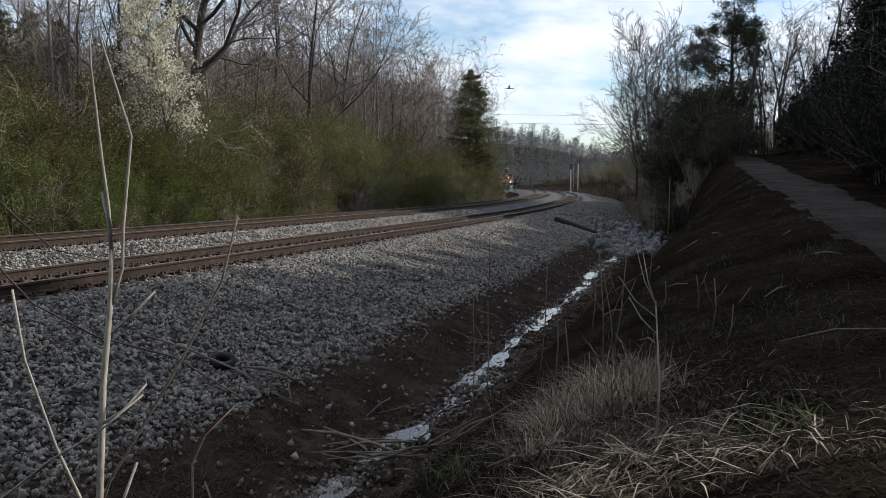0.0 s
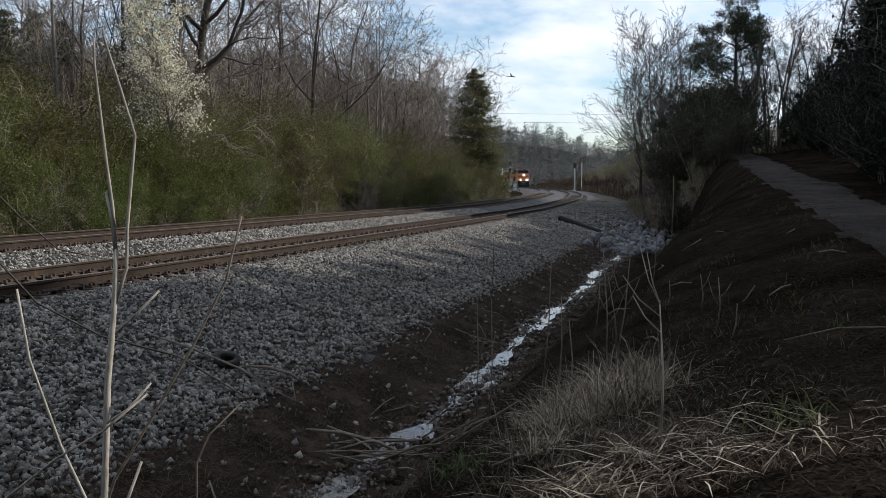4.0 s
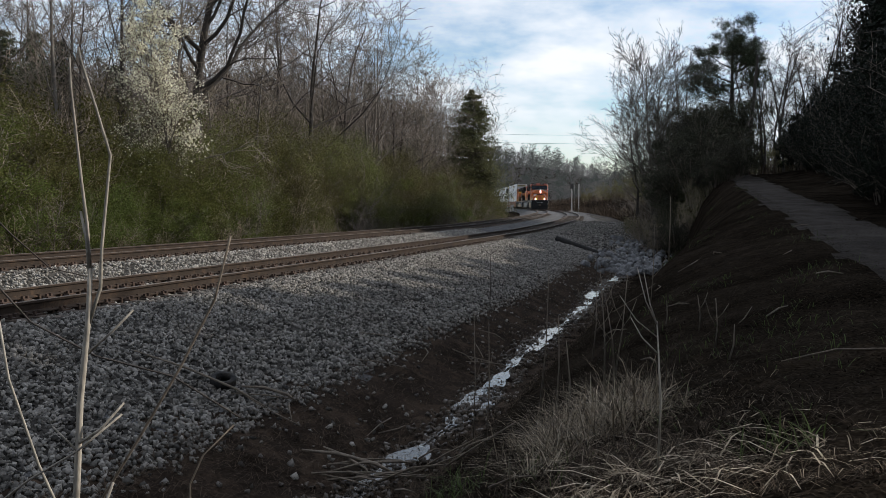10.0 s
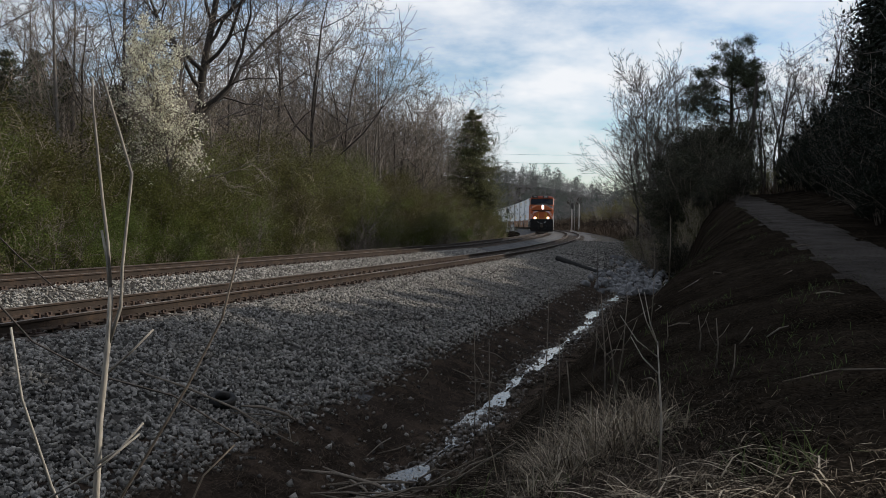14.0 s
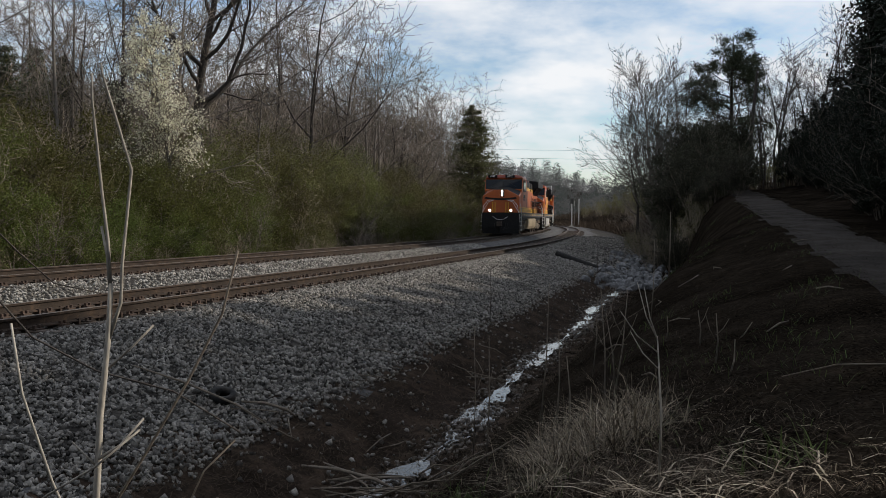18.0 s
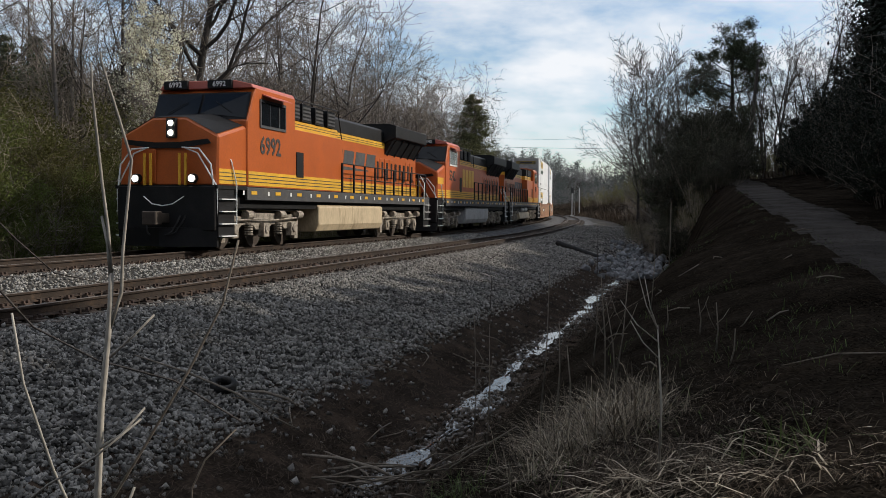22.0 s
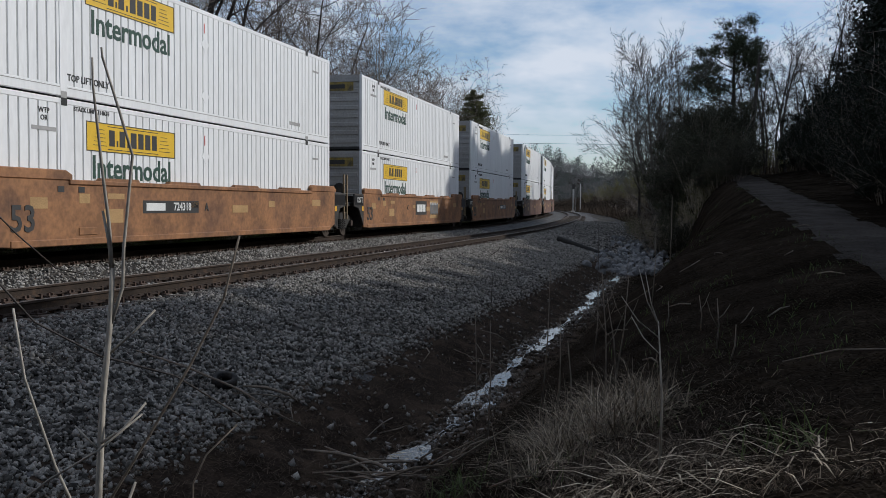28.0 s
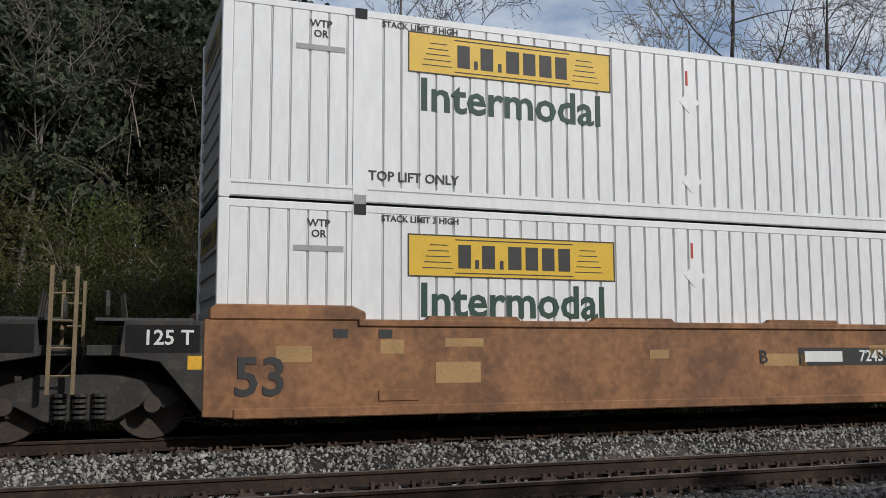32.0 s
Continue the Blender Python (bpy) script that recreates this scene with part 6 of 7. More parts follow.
for x, y, sc in ((26.5, 78, 0.9), (28, 84, 1.0), (29.5, 80, 0.85), (31, 88, 1.05), (27, 92, 1.0), (33.5, 84, 0.95), (22, 88, 0.8), (35, 92, 1.1), (30, 72, 0.8), (25.3, 70, 0.9), (32, 66, 0.9), (36, 76, 1.0), (21.2, 84, 1.0), (30.5, 75, 1.15), (31.5, 78, 1.2), (29.8, 72, 1.0), (32.6, 74, 1.1), (27.5, 81, 0.9), (29.0, 83, 0.95), (30.5, 86, 1.0), (28.0, 88, 1.0), (31.5, 84, 0.9), (26.0, 84, 0.95), (29.5, 92, 1.0), (25.0, 90, 0.95), (28.5, 64, 0.85), (38, 84, 1.0), (24, 96, 1.1), (18.6, 84, 0.7)):
    put_copy(back_tree, x, y, x * 57, sc, "bare trees beyond the road")

# --- brush of the far flats
rb = random.Random(12)
for k in range(46):
    place_bush(rb.choice((5, 4, 5)), rb.uniform(62, 150), rb.uniform(9.5, 17), rb.uniform(0, 360), rb.uniform(0.4, 0.8), "brush of the flats")
for k in range(80):
    s, u = rb.uniform(66, 230), rb.uniform(10.5, 46)
    if u < 13 and s > 120:
        u += 4
    place_bush(rb.choice((4, 5, 4, 3)), s, u, rb.uniform(0, 360), rb.uniform(0.8, 1.5), "brush of the flats")
for k in range(34):
    s, u = rb.uniform(112, 300), -rb.uniform(17, 36)
    place_bush(rb.choice((4, 5, 3, 2)), s, u, rb.uniform(0, 360), rb.uniform(0.8, 1.7), "brush of the flats")


def build_far_hill():
    """The wooded ridge that closes the valley."""
    def crest(x):
        return np.interp(x, [-700, -200, 0, 26, 45, 60, 74, 90, 130, 260, 700], [30, 36, 34, 29, 26.5, 23.5, 18.5, 16.5, 15, 22, 34])
    xs = np.linspace(-700, 700, 90)
    rows = []
    for y, f in ((330, 0.05), (390, 0.35), (450, 0.85), (520, 1.0), (640, 0.9)):
        rows.append(np.stack([xs, np.full_like(xs, y) + 10 * np.sin(xs * 0.03), crest(xs) * f + 2.0 * np.sin(xs * 0.05 + y) * f], 1))
    v = np.concatenate(rows)
    n = len(xs)
    f = np.array([(r * n + i, r * n + i + 1, (r + 1) * n + i + 1, (r + 1) * n + i) for r in range(4) for i in range(n - 1)])
    me = np_mesh("hill_slope", v, f, True)
    me.materials.append(MATS["earth"])
    tagged(new("hill_slope", me), "distant hillside", "hill", kind="structure")
    nr = np.random.RandomState(4)
    for name, count, material, label in (("far_bare_woods", 3800, "hazed_wood", "grey leafless woods on the distant ridge, haze in their colour"), ("far_pines", 650, "hazed_pine", "dark pines on the distant ridge, haze in their colour")):
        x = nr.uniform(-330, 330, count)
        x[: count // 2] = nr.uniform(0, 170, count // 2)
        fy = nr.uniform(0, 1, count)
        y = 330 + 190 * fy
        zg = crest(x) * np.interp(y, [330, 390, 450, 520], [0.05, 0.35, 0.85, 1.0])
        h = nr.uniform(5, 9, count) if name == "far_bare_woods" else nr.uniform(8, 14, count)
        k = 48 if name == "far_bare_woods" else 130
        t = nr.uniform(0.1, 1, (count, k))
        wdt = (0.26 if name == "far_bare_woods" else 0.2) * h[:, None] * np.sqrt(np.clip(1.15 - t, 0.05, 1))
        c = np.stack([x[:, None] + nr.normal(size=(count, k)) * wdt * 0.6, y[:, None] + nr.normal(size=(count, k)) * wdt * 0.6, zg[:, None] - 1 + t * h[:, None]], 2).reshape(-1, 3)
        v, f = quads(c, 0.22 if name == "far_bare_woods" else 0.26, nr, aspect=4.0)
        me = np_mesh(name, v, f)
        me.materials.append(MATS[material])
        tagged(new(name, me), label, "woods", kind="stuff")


build_far_hill()


def build_back_wood():
    """The tangle of thin stems and twigs that closes the wood behind the first trees."""
    nr = np.random.RandomState(15)
    n = 150000
    s = np.where(nr.uniform(0, 1, n) < 0.45, nr.uniform(35, 115, n), nr.uniform(-45, 125, n))
    u = -nr.uniform(10.5, 46, n)
    x, y = line_xy(s, u)
    tree_top = np.interp(s, [-10, 5, 20, 42, 60, 80], [11, 8.0, 5.0, 5.6, 9.0, 11.0]) + 2.5 * hash_noise(s, u, 0.25, 7)
    z0 = ground_z(s, np.maximum(u, -59)) + tree_top * nr.uniform(0, 1, n) ** 1.15
    ln = nr.uniform(0.6, 2.6, n)
    a1, el = nr.uniform(0, 6.283, n), nr.uniform(0.2, 1.5, n)
    d = np.stack([np.cos(a1) * np.cos(el), np.sin(a1) * np.cos(el), np.sin(el)], 1) * ln[:, None]
    w = nr.normal(size=(n, 3)); w -= d * ((w * d).sum(1) / (d * d).sum(1))[:, None]
    w *= (nr.uniform(0.012, 0.03, n) / np.linalg.norm(w, axis=1))[:, None]
    p = np.stack([x, y, z0], 1)
    v = np.stack([p - w, p + w, p + d + w * 0.4, p + d - w * 0.4], 1).reshape(-1, 3)
    me = np_mesh("back_wood", v, np.arange(n * 4).reshape(n, 4))
    me.materials.append(MATS["twig_brown"])
    tagged(new("back_wood", me), "tangle of bare stems and twigs deep in the wood", "woods", kind="stuff")


build_back_wood()


# --- dead grass, litter and stalks on the near bank
def strips(name, n, place, length, width, seed, label, material, stand, lie=None, lift=0.03):
    """Thin blades or stems as one sheet; stand: how upright they are."""
    nr = np.random.RandomState(seed)
    s, u = place(nr, n)
    x, y = line_xy(s, u)
    z = ground_z(s, u)
    ln = length * nr.uniform(0.4, 1.5, n)
    a1 = nr.uniform(0, 6.283, n)
    if lie is not None:
        a1 = nr.normal(lie, 0.8, n) + math.pi * nr.randint(0, 2, n)
    el = np.abs(nr.normal(0, 1, n)) * stand
    d = np.stack([np.cos(a1) * np.cos(el), np.sin(a1) * np.cos(el), np.sin(el)], 1)
    w = np.stack([-np.sin(a1), np.cos(a1), np.zeros(n)], 1) * (width * nr.uniform(0.6, 1.5, n))[:, None]
    p0 = np.stack([x, y, z + 0.02], 1)
    mid = p0 + d * (ln * 0.55)[:, None]
    mid[:, 2] += lift
    end = mid + np.stack([d[:, 0], d[:, 1], d[:, 2] * 0.5 - 0.10], 1) * (ln * 0.45)[:, None]
    v = np.stack([p0 - w, p0 + w, mid + w * 0.8, mid - w * 0.8, end + w * 0.3, end - w * 0.3], 1).reshape(-1, 3)
    k = np.arange(n)[:, None] * 6
    f = np.concatenate([k + np.array([[0, 1, 2, 3]]), k + np.array([[3, 2, 4, 5]])])
    me = np_mesh(name, v, f)
    me.materials.append(MATS[material])
    return tagged(new(name, me), label, "dead grass", kind="stuff")


def bank_spots(nr, n):
    u = 11.4 + 7.6 * nr.uniform(0, 1, n) ** 1.15
    u = np.where((u > 16.0) & (u < 17.1) & (nr.uniform(0, 1, n) < 0.8), u - 3.0 * nr.uniform(0.3, 1, n), u)
    s = 5 + 57 * nr.uniform(0, 1, n) ** 1.9
    return s, u


def verge_spots(nr, n):
    """Patches of thin grass beside the road."""
    c = nr.randint(0, 26, n)
    cs, cu = 10 + 34 * nr.uniform(0, 1, 26) ** 1.6, nr.uniform(12.8, 16.0, 26)
    return cs[c] + nr.normal(0, 0.45, n), cu[c] + nr.normal(0, 0.22, n)


def straw_spots(nr, n):
    """Mostly in a swathe by the forked sapling, thinner elsewhere."""
    m = int(n * 0.6)
    cx = np.concatenate([nr.normal(1.15, 0.45, m), nr.uniform(0.0, 2.4, n - m)])
    cy = np.concatenate([nr.normal(5.5, 0.5, m), 4.4 + 4.0 * nr.uniform(0, 1, n - m) ** 2.2])
    su = np.array([su_of(a1, b1) for a1, b1 in zip(cx, cy)])
    return su[:, 0], su[:, 1]


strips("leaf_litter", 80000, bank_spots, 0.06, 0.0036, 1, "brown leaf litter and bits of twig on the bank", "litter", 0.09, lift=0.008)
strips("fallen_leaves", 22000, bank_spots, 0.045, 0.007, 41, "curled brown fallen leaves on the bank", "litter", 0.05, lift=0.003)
strips("bank_stems", 1500, bank_spots, 0.28, 0.0016, 42, "thin dead stems lying on the bank", "dry_brown", 0.12, lift=0.02)
strips("bank_grass", 1100, verge_spots, 0.10, 0.0022, 43, "dull green grass blades in patches on the bank", "grass_green", 0.6)
strips("fallen_straw", 1500, straw_spots, 0.10, 0.0018, 2, "pale dead straw lying on the bank", "straw", 0.12)
strips("brown_straw", 3600, straw_spots, 0.10, 0.0022, 22, "dull brown dead straw and stems on the bank", "dry_brown", 0.2)


def swathe_spots(nr, n):
    """A flattened swathe of long stems below the forked sapling."""
    k = nr.randint(0, 3, n)
    cx = np.choose(k, [nr.normal(0.75, 0.35, n), nr.normal(1.2, 0.3, n), nr.normal(1.5, 0.5, n)])
    cy = np.choose(k, [nr.normal(5.0, 0.22, n), nr.normal(5.35, 0.2, n), nr.normal(4.9, 0.25, n)])
    su = np.array([su_of(a1, b1) for a1, b1 in zip(cx, cy)])
    return su[:, 0], su[:, 1]


strips("flattened_straw", 300, swathe_spots, 0.27, 0.0032, 12, "long flattened stems lying across the bank", "straw", 0.16, lie=0.35)
strips("pale_stems", 190, swathe_spots, 0.30, 0.0048, 32, "long pale broken reed stems lying across the bank", "straw_pale", 0.10, lie=0.3)


def slope_spots(nr, n):
    u = 9.0 + 2.6 * nr.uniform(0, 1, n)
    s = 7 + 40 * nr.uniform(0, 1, n) ** 2.0
    return s, u


strips("slope_dead_grass", 42000, slope_spots, 0.14, 0.0026, 13, "brown dead grass and roots hanging on the ditch slope", "dry_brown", 0.22, lift=0.015)


def flats_spots(nr, n):
    s = 76 + 260 * nr.uniform(0, 1, n) ** 1.2
    return s, np.interp(s, [76, 100, 150, 330], [11.5, 9.5, 8.0, 8.0]) + 34 * nr.uniform(0, 1, n) ** 1.6


strips("tall_dry_grass", 40000, flats_spots, 1.5, 0.022, 14, "tall tan dry grass and weeds of the flats", "dry_brown", 1.1)


def tuft_spots(centres, spread):
    def f(nr, n):
        c = np.array(centres)[nr.randint(0, len(centres), n)]
        return c[:, 0] + nr.normal(0, spread, n), c[:, 1] + nr.normal(0, spread, n)
    return f


def su_list(pts):
    return [su_of(*p) for p in pts]


strips("dead_grass_tufts", 1900, tuft_spots(su_list([(0.95, 6.9), (1.2, 7.0), (0.8, 7.6), (1.05, 7.4), (1.25, 6.5), (1.5, 7.5), (0.75, 6.6), (1.45, 6.9)]), 0.16), 0.40, 0.0021, 3, "tufts of pale dead grass by the ditch", "straw", 0.55)
# brighter blades paint sunlight onto the tufts
strips("pale_grass_tufts", 420, tuft_spots(su_list([(0.85, 6.8), (1.1, 6.9), (1.3, 6.7), (1.2, 7.3), (0.7, 6.4)]), 0.13), 0.36, 0.0028, 4, "dead grass among the tufts, sunlight put into its pale colour", "straw_pale", 0.55)
strips("green_grass_tuft", 160, tuft_spots(su_list([(0.02, 7.3), (0.12, 7.0), (1.9, 5.2)]), 0.12), 0.22, 0.003, 6, "small tuft of fresh green grass", "grass_green", 0.7)

# ---------------------------------------------------------------- small things


def stem_thing(name, label, category, paths, material="dead_wood", n=6):
    """A dead or bare stem: the first path is the stem, the others its side shoots."""
    base = Vector(paths[0][0][0])
    ob = tagged(new(name), label, category)
    ob.matrix_basis = Matrix.Translation(base)
    for k, (pts, radii) in enumerate(paths):
        part("stem" if k == 0 else "shoot", Geo().tube([Vector(p) - base for p in pts], radii, n), material, ob, smooth=True)
    return ob


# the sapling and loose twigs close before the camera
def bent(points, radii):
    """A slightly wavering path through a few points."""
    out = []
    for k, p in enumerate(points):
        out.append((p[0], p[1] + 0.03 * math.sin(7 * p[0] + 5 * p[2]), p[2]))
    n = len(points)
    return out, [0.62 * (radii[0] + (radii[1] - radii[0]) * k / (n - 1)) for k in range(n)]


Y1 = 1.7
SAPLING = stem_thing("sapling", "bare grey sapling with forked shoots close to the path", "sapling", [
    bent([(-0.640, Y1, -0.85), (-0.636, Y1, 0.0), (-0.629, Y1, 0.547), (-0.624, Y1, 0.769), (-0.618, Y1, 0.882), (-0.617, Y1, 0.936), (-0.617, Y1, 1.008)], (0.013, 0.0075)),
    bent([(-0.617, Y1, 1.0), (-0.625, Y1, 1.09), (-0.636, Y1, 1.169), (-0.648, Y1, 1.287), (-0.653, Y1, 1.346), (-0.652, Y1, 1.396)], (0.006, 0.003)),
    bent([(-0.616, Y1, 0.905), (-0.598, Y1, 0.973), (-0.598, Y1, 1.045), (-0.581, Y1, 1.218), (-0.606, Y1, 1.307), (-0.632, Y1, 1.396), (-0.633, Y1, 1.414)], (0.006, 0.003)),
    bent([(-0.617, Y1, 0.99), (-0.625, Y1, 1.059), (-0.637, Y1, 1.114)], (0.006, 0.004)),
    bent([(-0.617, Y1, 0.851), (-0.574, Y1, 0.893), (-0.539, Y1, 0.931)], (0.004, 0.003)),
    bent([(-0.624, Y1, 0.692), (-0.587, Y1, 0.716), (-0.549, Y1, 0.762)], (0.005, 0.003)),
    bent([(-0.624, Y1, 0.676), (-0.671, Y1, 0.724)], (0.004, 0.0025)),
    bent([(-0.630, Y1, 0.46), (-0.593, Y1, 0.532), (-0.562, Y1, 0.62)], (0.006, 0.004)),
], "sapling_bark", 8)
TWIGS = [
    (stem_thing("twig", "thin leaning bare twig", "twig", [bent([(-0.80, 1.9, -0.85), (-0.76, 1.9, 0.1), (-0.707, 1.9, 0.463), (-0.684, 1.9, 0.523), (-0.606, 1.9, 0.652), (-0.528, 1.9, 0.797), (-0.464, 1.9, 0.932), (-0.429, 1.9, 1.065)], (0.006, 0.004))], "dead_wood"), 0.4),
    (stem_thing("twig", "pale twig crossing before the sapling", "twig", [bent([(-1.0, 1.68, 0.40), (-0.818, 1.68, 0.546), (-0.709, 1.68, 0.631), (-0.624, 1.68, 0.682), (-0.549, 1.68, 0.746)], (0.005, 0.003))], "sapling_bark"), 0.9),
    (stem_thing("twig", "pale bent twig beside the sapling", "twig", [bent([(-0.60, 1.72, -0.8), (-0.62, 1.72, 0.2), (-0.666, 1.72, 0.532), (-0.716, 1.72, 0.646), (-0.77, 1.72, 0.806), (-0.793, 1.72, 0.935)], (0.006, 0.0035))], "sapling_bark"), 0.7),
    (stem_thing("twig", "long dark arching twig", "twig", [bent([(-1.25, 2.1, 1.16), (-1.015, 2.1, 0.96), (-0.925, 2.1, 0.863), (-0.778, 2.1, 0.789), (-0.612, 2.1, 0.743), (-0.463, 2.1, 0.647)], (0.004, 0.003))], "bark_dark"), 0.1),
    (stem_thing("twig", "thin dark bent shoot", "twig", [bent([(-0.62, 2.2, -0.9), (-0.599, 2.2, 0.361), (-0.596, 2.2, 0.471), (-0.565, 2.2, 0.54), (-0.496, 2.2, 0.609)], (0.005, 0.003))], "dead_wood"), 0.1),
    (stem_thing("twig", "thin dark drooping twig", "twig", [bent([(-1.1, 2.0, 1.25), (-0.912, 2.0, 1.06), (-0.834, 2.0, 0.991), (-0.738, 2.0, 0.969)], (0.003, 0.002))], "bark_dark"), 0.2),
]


def stalk(x, y, h, r, label, shoots=(), lean=(0.0, 0.0), material="dead_wood"):
    """A bare stalk on the ground; shoots: (height share, dx, dy, dz)."""
    p = on_ground(x, y, -0.05)
    top = p + Vector((lean[0], lean[1], h))
    mid = p.lerp(top, 0.5) + Vector((0.02, 0, 0))
    paths = [([p, mid, top], [r, r * 0.8, r * 0.45])]
    for f, dx, dy, dz in shoots:
        q = p.lerp(top, f)
        paths.append(([q, q + Vector((dx * 0.55, dy * 0.5, dz * 0.4)), q + Vector((dx, dy, dz))], [r * 0.55, r * 0.45, r * 0.25]))
    return stem_thing("dead_stalk", label, "plant stalk", paths, material)


stalk(1.25, 5.4, 0.93, 0.0078, "bare forked sapling on the ditch bank", ((0.98, -0.12, 0, 0.33), (0.90, -0.22, 0, 0.24), (0.98, -0.07, 0.05, 0.30), (0.8, -0.14, 0.1, 0.2)), (-0.02, 0.0), "sapling_bark")
for x, y, h, ln, sh in ((0.94, 9.2, 1.48, (0.08, 0), ()), (0.40, 9.0, 1.30, (0.02, 0), ((0.6, 0.05, 0, 0.2),)), (1.43, 8.3, 1.15, (-0.05, 0), ((0.4, 0.18, 0, 0.35), (0.55, -0.18, 0, 0.35), (0.7, 0.12, 0, 0.3))), (1.79, 11.3, 1.0, (0.05, 0), ((0.4, 0.25, 0, 0.35), (0.55, -0.22, 0, 0.4))), (1.56, 8.6, 1.05, (0.12, 0), ((0.5, 0.15, 0, 0.3), (0.6, -0.12, 0, 0.3))), (1.04, 8.7, 0.95, (0.02, 0), ()),
                        (1.65, 9.0, 0.8, (-0.1, 0), ((0.5, -0.15, 0, 0.25),)), (1.1, 8.2, 0.7, (-0.03, 0), ()),
                        (2.65, 9.7, 0.42, (-0.02, 0), ((0.6, 0.1, 0, 0.2),)), (2.47, 8.5, 0.5, (0.0, 0), ((0.5, -0.1, 0, 0.25), (0.6, 0.12, 0, 0.15))), (2.9, 9.4, 0.25, (0.2, 0), ()), (2.41, 7.9, 0.35, (0.05, 0), ()), (2.55, 10.8, 0.35, (0.02, 0), ()), (0.3, 9.8, 1.5, (0.0, 0), ((0.5, 0.1, 0, 0.3),)),
                        (2.9, 13.2, 1.3, (0.05, 0), ((0.4, 0.2, 0, 0.3), (0.6, -0.15, 0, 0.25)))):
    stalk(x, y, h, 0.008, "thin dead stalk on the ditch bank", sh, ln)
stalk(1.04, 21.9, 1.26, 0.012, "small bare Y-shaped sapling on the ballast", ((0.98, -0.26, 0, 0.26), (0.98, 0.26, 0, 0.24)), (0.0, 0), "bark_dark")
stalk(5.5, 34.0, 2.3, 0.014, "thin dark bare sapling by the culvert", ((0.4, 0.3, 0, 0.5), (0.6, -0.25, 0, 0.4)), (0.0, 0), "bark_dark")
stalk(11.0, 46.0, 3.4, 0.035, "weathered leaning post on the bank", (), (0.05, 0), "dead_wood")

# branches and sticks lying about
rs = random.Random(8)
for k in range(46):
    s, u = rs.uniform(5, 24), rs.choice((rs.uniform(11.4, 16), rs.uniform(8.9, 10.4)))
    p = ground_at(s, u, 0.02)
    a1, ln = rs.uniform(0, 6.28), rs.uniform(0.25, 0.9)
    q = line_at(s, u) + Vector((math.cos(a1), math.sin(a1), 0)) * ln
    q = on_ground(q.x, q.y, 0.03)
    m = p.lerp(q, 0.5) + Vector((rs.gauss(0, 0.04), rs.gauss(0, 0.04), 0.03))
    tagged(stem_thing("fallen_stick", "fallen dead stick on the ground", "stick", [([p, m, q], [0.008, 0.009, 0.005])], "dead_wood", 5), group="fallen sticks")
for (x0, y0), (x1, y1), r in (((-3.8, 11.3), (-2.0, 10.4), 0.014), ((-2.4, 10.9), (-1.75, 10.9), 0.018), ((-1.5, 9.7), (-0.5, 9.4), 0.02), ((-1.2, 9.3), (-0.3, 9.7), 0.014), ((-1.3, 9.9), (-0.7, 9.2), 0.012), ((2.5, 6.9), (3.3, 6.4), 0.006)):
    p, q = on_ground(x0, y0, 0.05), on_ground(x1, y1, 0.05)
    stem_thing("fallen_branch", "long fallen branch lying on the ballast slope", "branch", [([p, p.lerp(q, 0.4) + Vector((0, 0, 0.06)), p.lerp(q, 0.75) + Vector((0.05, 0, 0.04)), q], [r * 0.6, r, r, r * 0.5])], "dead_wood")

rs = random.Random(23)
for k in range(18):
    x, y, a1, ln = rs.gauss(-0.75, 0.35), rs.gauss(9.15, 0.22), rs.gauss(-0.15, 0.4), rs.uniform(0.35, 0.9)
    p, q = on_ground(x, y, rs.uniform(0.03, 0.12)), on_ground(x + math.cos(a1) * ln, y + math.sin(a1) * ln, rs.uniform(0.03, 0.14))
    m = p.lerp(q, 0.5) + Vector((0, rs.gauss(0, 0.03), rs.uniform(0.0, 0.06)))
    tagged(stem_thing("fallen_stick", "grey stick in the heap of driftwood beside the stream", "stick", [([p, m, q], [0.011, 0.010, 0.005])], "dead_wood", 5), group="driftwood by the stream")


def ring_pipe(x, y):
    """A short end of black pipe lying on the slope."""
    ob = tagged(new("pipe_end"), "short black pipe end lying on the ballast", "pipe")
    ob.matrix_basis = Matrix.Translation(on_ground(x, y, 0.05)) @ pose(0, 0, 0, 18, 8, 0)
    g = Geo()
    n = 20
    prof = [(0.09, -0.05), (0.15, -0.05), (0.155, 0.0), (0.15, 0.05), (0.09, 0.05), (0.085, 0.0)]
    for k in range(n):
        c, s = math.cos(k * 2 * math.pi / n), math.sin(k * 2 * math.pi / n)
        g.v += [(c * p[0], s * p[0], p[1]) for p in prof]
    for k in range(n):
        g.f += [(k * 6 + j, k * 6 + (j + 1) % 6, ((k + 1) % n) * 6 + (j + 1) % 6, ((k + 1) % n) * 6 + j) for j in range(6)]
    part("ring", g, "black_plastic", ob, smooth=True)
    return ob


ring_pipe(-2.61, 10.86)


def build_culvert():
    p, q = on_ground(5.75, 48.6, 0.14), on_ground(7.66, 47.3, 0.06)
    ob = tagged(new("culvert_pipe"), "black plastic culvert pipe on the slope", "pipe")
    ob.matrix_basis = Matrix.Translation(p)
    d = (q - p)
    n = 16
    pts, rad = [], []
    for k in range(n + 1):
        pts.append(d * (k / n))
        rad.append(0.16 + (0.015 if k % 2 else 0.0))
    part("ribbed_tube", Geo().tube(pts, rad, 14), "black_plastic", ob)
    # dark disc on the closed end paints the shade inside the pipe
    part("mouth", Geo().disc(d * 1.002, d, 0.13, 0.01, 14), "gap_dark", ob)


build_culvert()


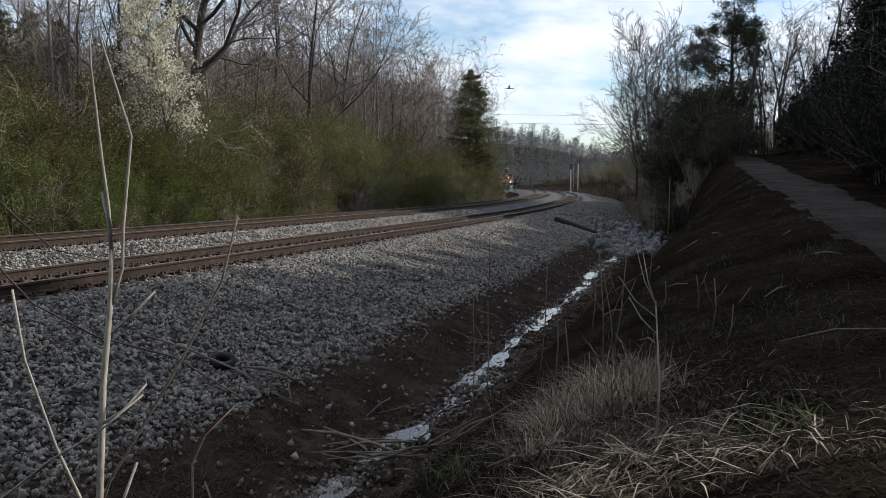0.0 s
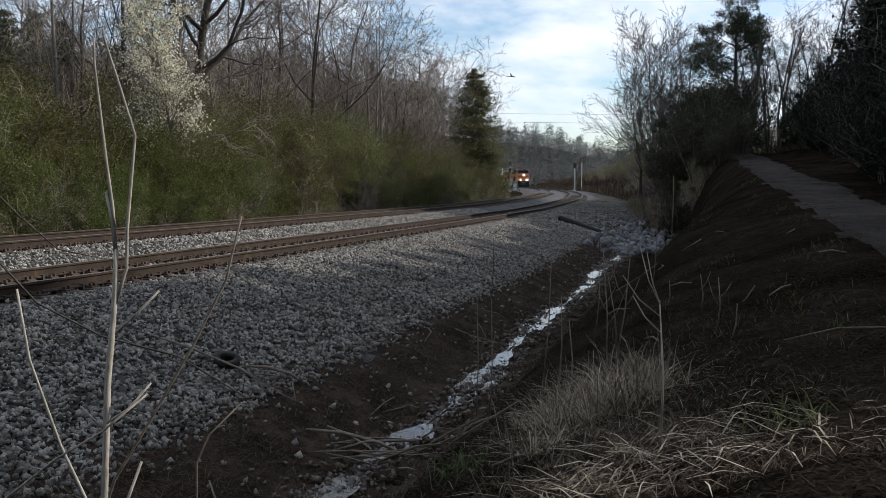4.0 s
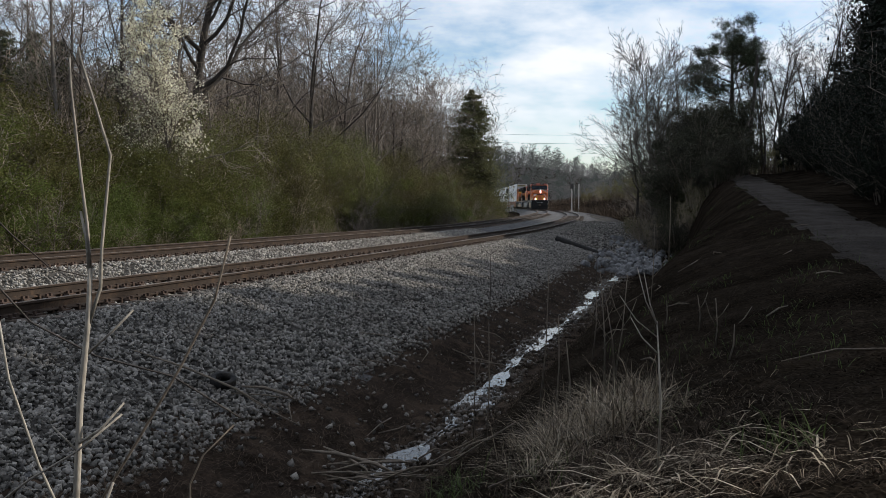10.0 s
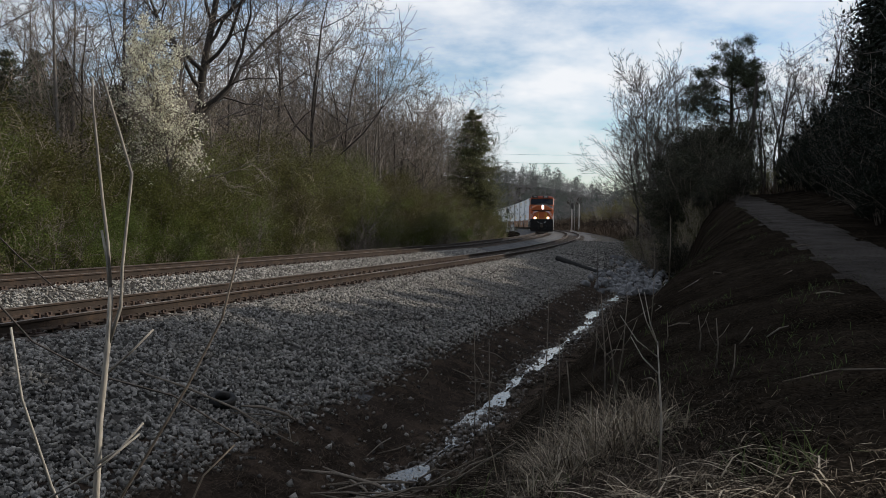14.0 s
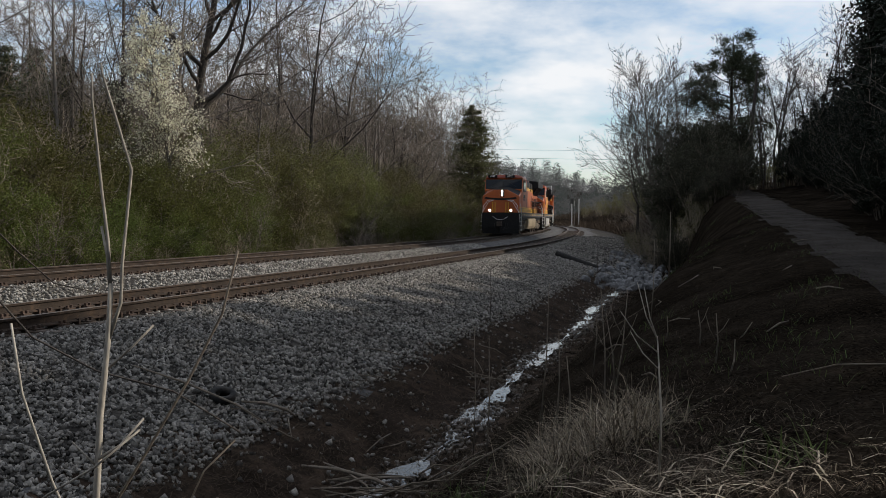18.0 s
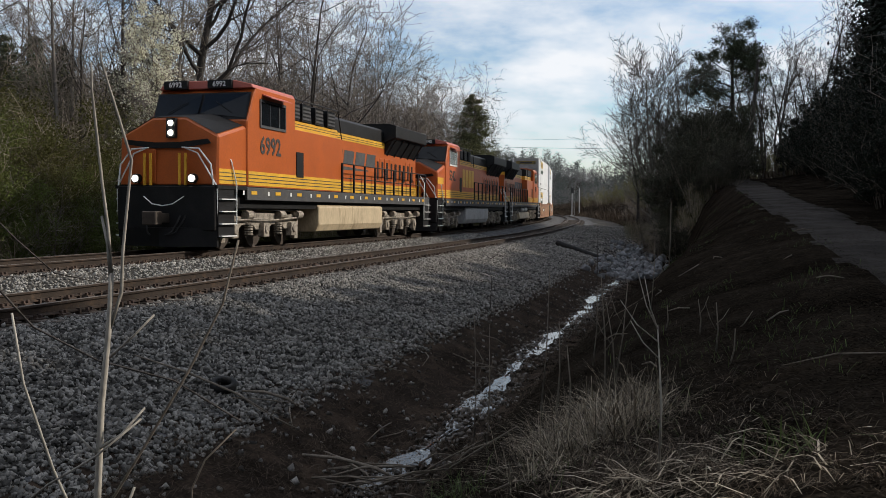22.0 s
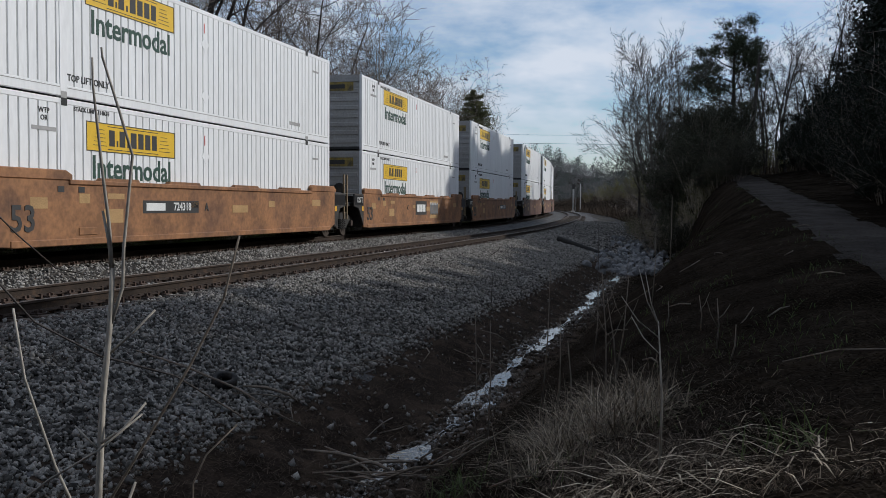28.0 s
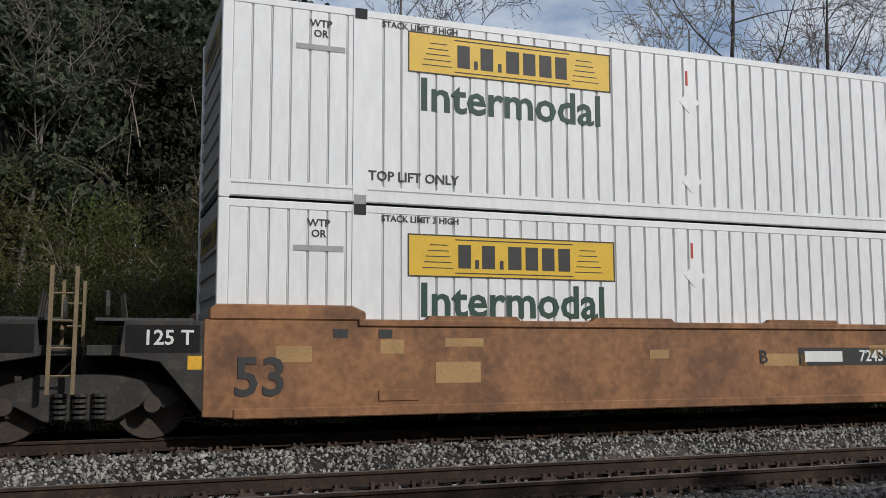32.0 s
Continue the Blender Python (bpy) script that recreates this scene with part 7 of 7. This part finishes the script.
def build_riprap():
    root = tagged(new("rock_pile"), "heap of pale broken riprap rocks beside the ditch", "rock pile")
    root.matrix_basis = Matrix.Translation(on_ground(9.2, 42))
    rr = random.Random(3)
    kinds = []
    for k in range(5):
        bm = bmesh.new()
        bmesh.ops.create_icosphere(bm, subdivisions=1, radius=0.5)
        for v in bm.verts:
            v.co *= rr.uniform(0.7, 1.2)
            v.co.z *= 0.75
        me = bpy.data.meshes.new("stone")
        bm.to_mesh(me)
        bm.free()
        kinds.append(me)
    base = root.matrix_basis.translation
    for k in range(300):
        s, u = rr.uniform(42, 62), rr.gauss(11.0, 0.9)
        if u < 9.2 or u > 13:
            continue
        p = ground_at(s, u, rr.uniform(0.0, 0.12)) - base
        st = part("stone", kinds[k % 5], "riprap", root)
        st.matrix_basis = Matrix.Translation(p) @ pose(0, 0, 0, rr.uniform(0, 360), rr.uniform(0, 360), rr.uniform(0, 360)) @ Matrix.Diagonal((*[rr.uniform(0.22, 0.48)] * 3, 1))


build_riprap()

# stones in the stream
stones("stream_stones", 6000, (2, 46), lambda r, n, s: 10.72 + 0.12 * np.sin(s * 0.5) + r.normal(0, 0.20, n), 0.05, 31, "wet brown stones in the stream bed", "wet_stone", "stuff", 0.1)


# ---------------------------------------------------------------- signals, wires
def signal_mast(s, u, h, label, two):
    ob = tagged(new("signal_mast"), label, "railway signal", "signals of the line")
    ob.matrix_basis = Matrix.Translation(ground_at(s, u)) @ pose(0, 0, 0, 0, 0, -math.degrees(float(np.interp(s, LS, LT))))
    part("base", Geo().box(-0.35, 0.35, -0.35, 0.35, -0.3, 0.25), "concrete", ob, bevel=0.03)
    part("mast", Geo().tube([(0, 0, 0.2), (0, 0, h)], 0.09, 8), "galvanised", ob)
    for z in ((h - 0.6, h - 2.4) if two else (h - 0.6,)):
        hd = part("signal_head", Geo().box(-0.28, 0.28, -0.25, 0.0, z - 0.55, z + 0.55), "signal_black", ob, "black signal head", 0.04)
        for k in range(3):
            part("hood", Geo().disc((0, -0.35, z - 0.36 + 0.36 * k), (0, 1, 0), 0.13, 0.25, 12), "signal_black", hd)
    part("ladder", Geo().box(0.2, 0.24, 0.08, 0.12, 0.2, h - 0.5).box(0.5, 0.54, 0.08, 0.12, 0.2, h - 0.5), "galvanised", ob)
    if two:
        part("platform", Geo().box(-0.5, 0.9, -0.3, 0.5, h - 1.75, h - 1.68), "galvanised", ob)
        part("case", Geo().box(0.8, 1.6, -0.4, 0.4, -0.2, 1.7), "galvanised", ob, bevel=0.03)
    return ob


signal_mast(186, 6.8, 5.6, "dark railway signal on a slim grey mast", False)
signal_mast(222, -4.6, 7.3, "two-headed black railway signal beside the far track", True)
pole = tagged(new("utility_post"), "slim grey post beside the signal", "post")
pole.matrix_basis = Matrix.Translation(ground_at(186, 8.2))
part("shaft", Geo().tube([(0, 0, -0.3), (0, 0, 5.4)], 0.09, 8), "galvanised", pole)
part("cap", Geo().disc((0, 0, 5.42), (0, 0, 1), 0.11, 0.06, 8), "galvanised", pole)


def wire(p, q, sag, label, r=0.03):
    p, q = Vector(p), Vector(q)
    pts = [p.lerp(q, k / 14) - Vector((0, 0, sag * 4 * (k / 14) * (1 - k / 14))) for k in range(15)]
    ob = tagged(new("overhead_wire"), label, "wire", "overhead wires")
    part("strand", Geo().tube(pts, r, 4), "signal_black", ob)


wire((-60, 300, 25.5), (150, 300, 24.5), 2.0, "thin power line across the valley", 0.05)
wire((-60, 300, 28.0), (150, 300, 27.5), 2.0, "thin power line across the valley", 0.03)


def utility_pole(x, y, h, label="slim dark wooden utility pole, slightly leaning"):
    ob = tagged(new("utility_pole"), label, "utility pole", "utility poles")
    ob.matrix_basis = Matrix.Translation(on_ground(x, y))
    top = h - ob.matrix_basis.translation.z
    part("shaft", Geo().tube([(-0.55, 0, -0.4), (-0.22, 0, top * 0.5), (0.1, 0, top)], [0.14, 0.12, 0.09], 10), "bark_dark", ob)
    for dz in (0.12, 0.6):
        part("insulator", Geo().disc((0.12, -0.1, top - dz), (0, 1, 0), 0.05, 0.14, 8), "galvanised", ob)


utility_pole(20.4, 62, 11.6)
utility_pole(8.5, -35, 11.6)
for dz in (0.12, 0.6):
    wire((20.5, 61.9, 11.6 - dz), (8.6, -35.1, 11.6 - dz), 0.8, "thin wire between poles above the road", 0.011)
for x in (-60, 150):
    utility_pole(x, 300, 28.2, "tall distant power pole")


# ---------------------------------------------------------------- bird
def build_bird():
    b = tagged(new("bird"), "dark bird gliding over the trees", "bird")
    part("body", Geo().tube([(-0.28, 0, 0), (-0.12, 0, 0.0), (0.08, 0, 0.01), (0.2, 0, 0.02), (0.28, 0, 0.02)], [0.01, 0.04, 0.05, 0.03, 0.008], 8), "feather", b, smooth=True)
    part("tail", Geo().prism([(-0.25, -0.03), (-0.46, -0.1), (-0.46, 0.1), (-0.25, 0.03)], "z", -0.01, 0.01), "feather", b)
    wings = []
    for sd in (-1, 1):
        pr = [(0.12, 0.0), (0.16, 0.35), (0.06, 0.75), (-0.05, 0.72), (-0.12, 0.3), (-0.12, 0.0)]
        w = part("wing", Geo().prism([(x * 0.5, y * sd * 0.55) for x, y in pr], "z", -0.008, 0.008), "feather", b)
        w.matrix_basis = pose(0, sd * 0.05, 0.02)
        wings.append((w, sd))
    return b, wings


BIRD, WINGS = build_bird()
BIRD_WAY = [(0, 5.0, 9.4), (0.4, 3.7, 10.8), (1, 1.6, 11.6), (1.5, 0.7, 11.5), (2, 0.9, 11.5), (3, 3.3, 10.8), (5.5, 7.5, 9.3), (6, 8.1, 9.6), (6.5, 8.4, 10.5), (7, 7.6, 11.6), (7.5, 6.0, 12.3), (8, 4.1, 12.5),
            (8.5, 1.9, 12.6), (9, -0.4, 12.9), (9.5, -2.6, 13.3), (12, -13, 12.5), (18, -22, 14), (25, -8, 14), (29, 4.1, 11.5), (32, 9, 10.5)]


def motions():
    steps = [0.5 * k for k in range(65)]
    for ob, mid, half, turn, z in TRAIN:
        walk(ob, [(t, car_pose(mid, half, turn, z, t)) for t in steps])
    # wheels: a row every thirtieth of a second keeps each turn under a quarter
    ticks = [k / 30 for k in range(961)]
    for ob, x, r, sense in WHEELS[:36]:
        walk(ob, [(t, pose(x, 0, r, 0, -math.degrees(train_front(t) / r) * sense, 0)) for t in ticks])
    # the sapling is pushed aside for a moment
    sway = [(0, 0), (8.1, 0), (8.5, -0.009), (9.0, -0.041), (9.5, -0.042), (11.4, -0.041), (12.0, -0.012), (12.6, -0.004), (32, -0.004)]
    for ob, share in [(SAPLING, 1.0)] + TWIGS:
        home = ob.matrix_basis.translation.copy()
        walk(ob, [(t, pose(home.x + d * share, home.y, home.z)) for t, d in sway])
    # the bird circles, wings rocking
    rows, n = [], len(BIRD_WAY)
    for k, (t, x, z) in enumerate(BIRD_WAY):
        x2, x1 = BIRD_WAY[min(k + 1, n - 1)][1], BIRD_WAY[max(k - 1, 0)][1]
        right = x2 > x1
        rows.append((t, pose(x, 75 if t < 9.6 or t > 28 else 90, z, 25 if right else -25, 0, 20 if right else 160)))
    fine = []
    for (t0, m0), (t1, m1) in zip(rows, rows[1:]):
        fine.append((t0, m0))
        mid = m0.lerp(m1, 0.5)
        fine.append(((t0 + t1) / 2, mid))
    fine.append(rows[-1])
    walk(BIRD, fine)
    for w, sd in WINGS:
        walk(w, [(t, pose(0, sd * 0.05, 0.02, sd * (18 + 20 * math.sin(t * 3.1)), 0, 0)) for t in [0.25 * k for k in range(129)]])


motions()
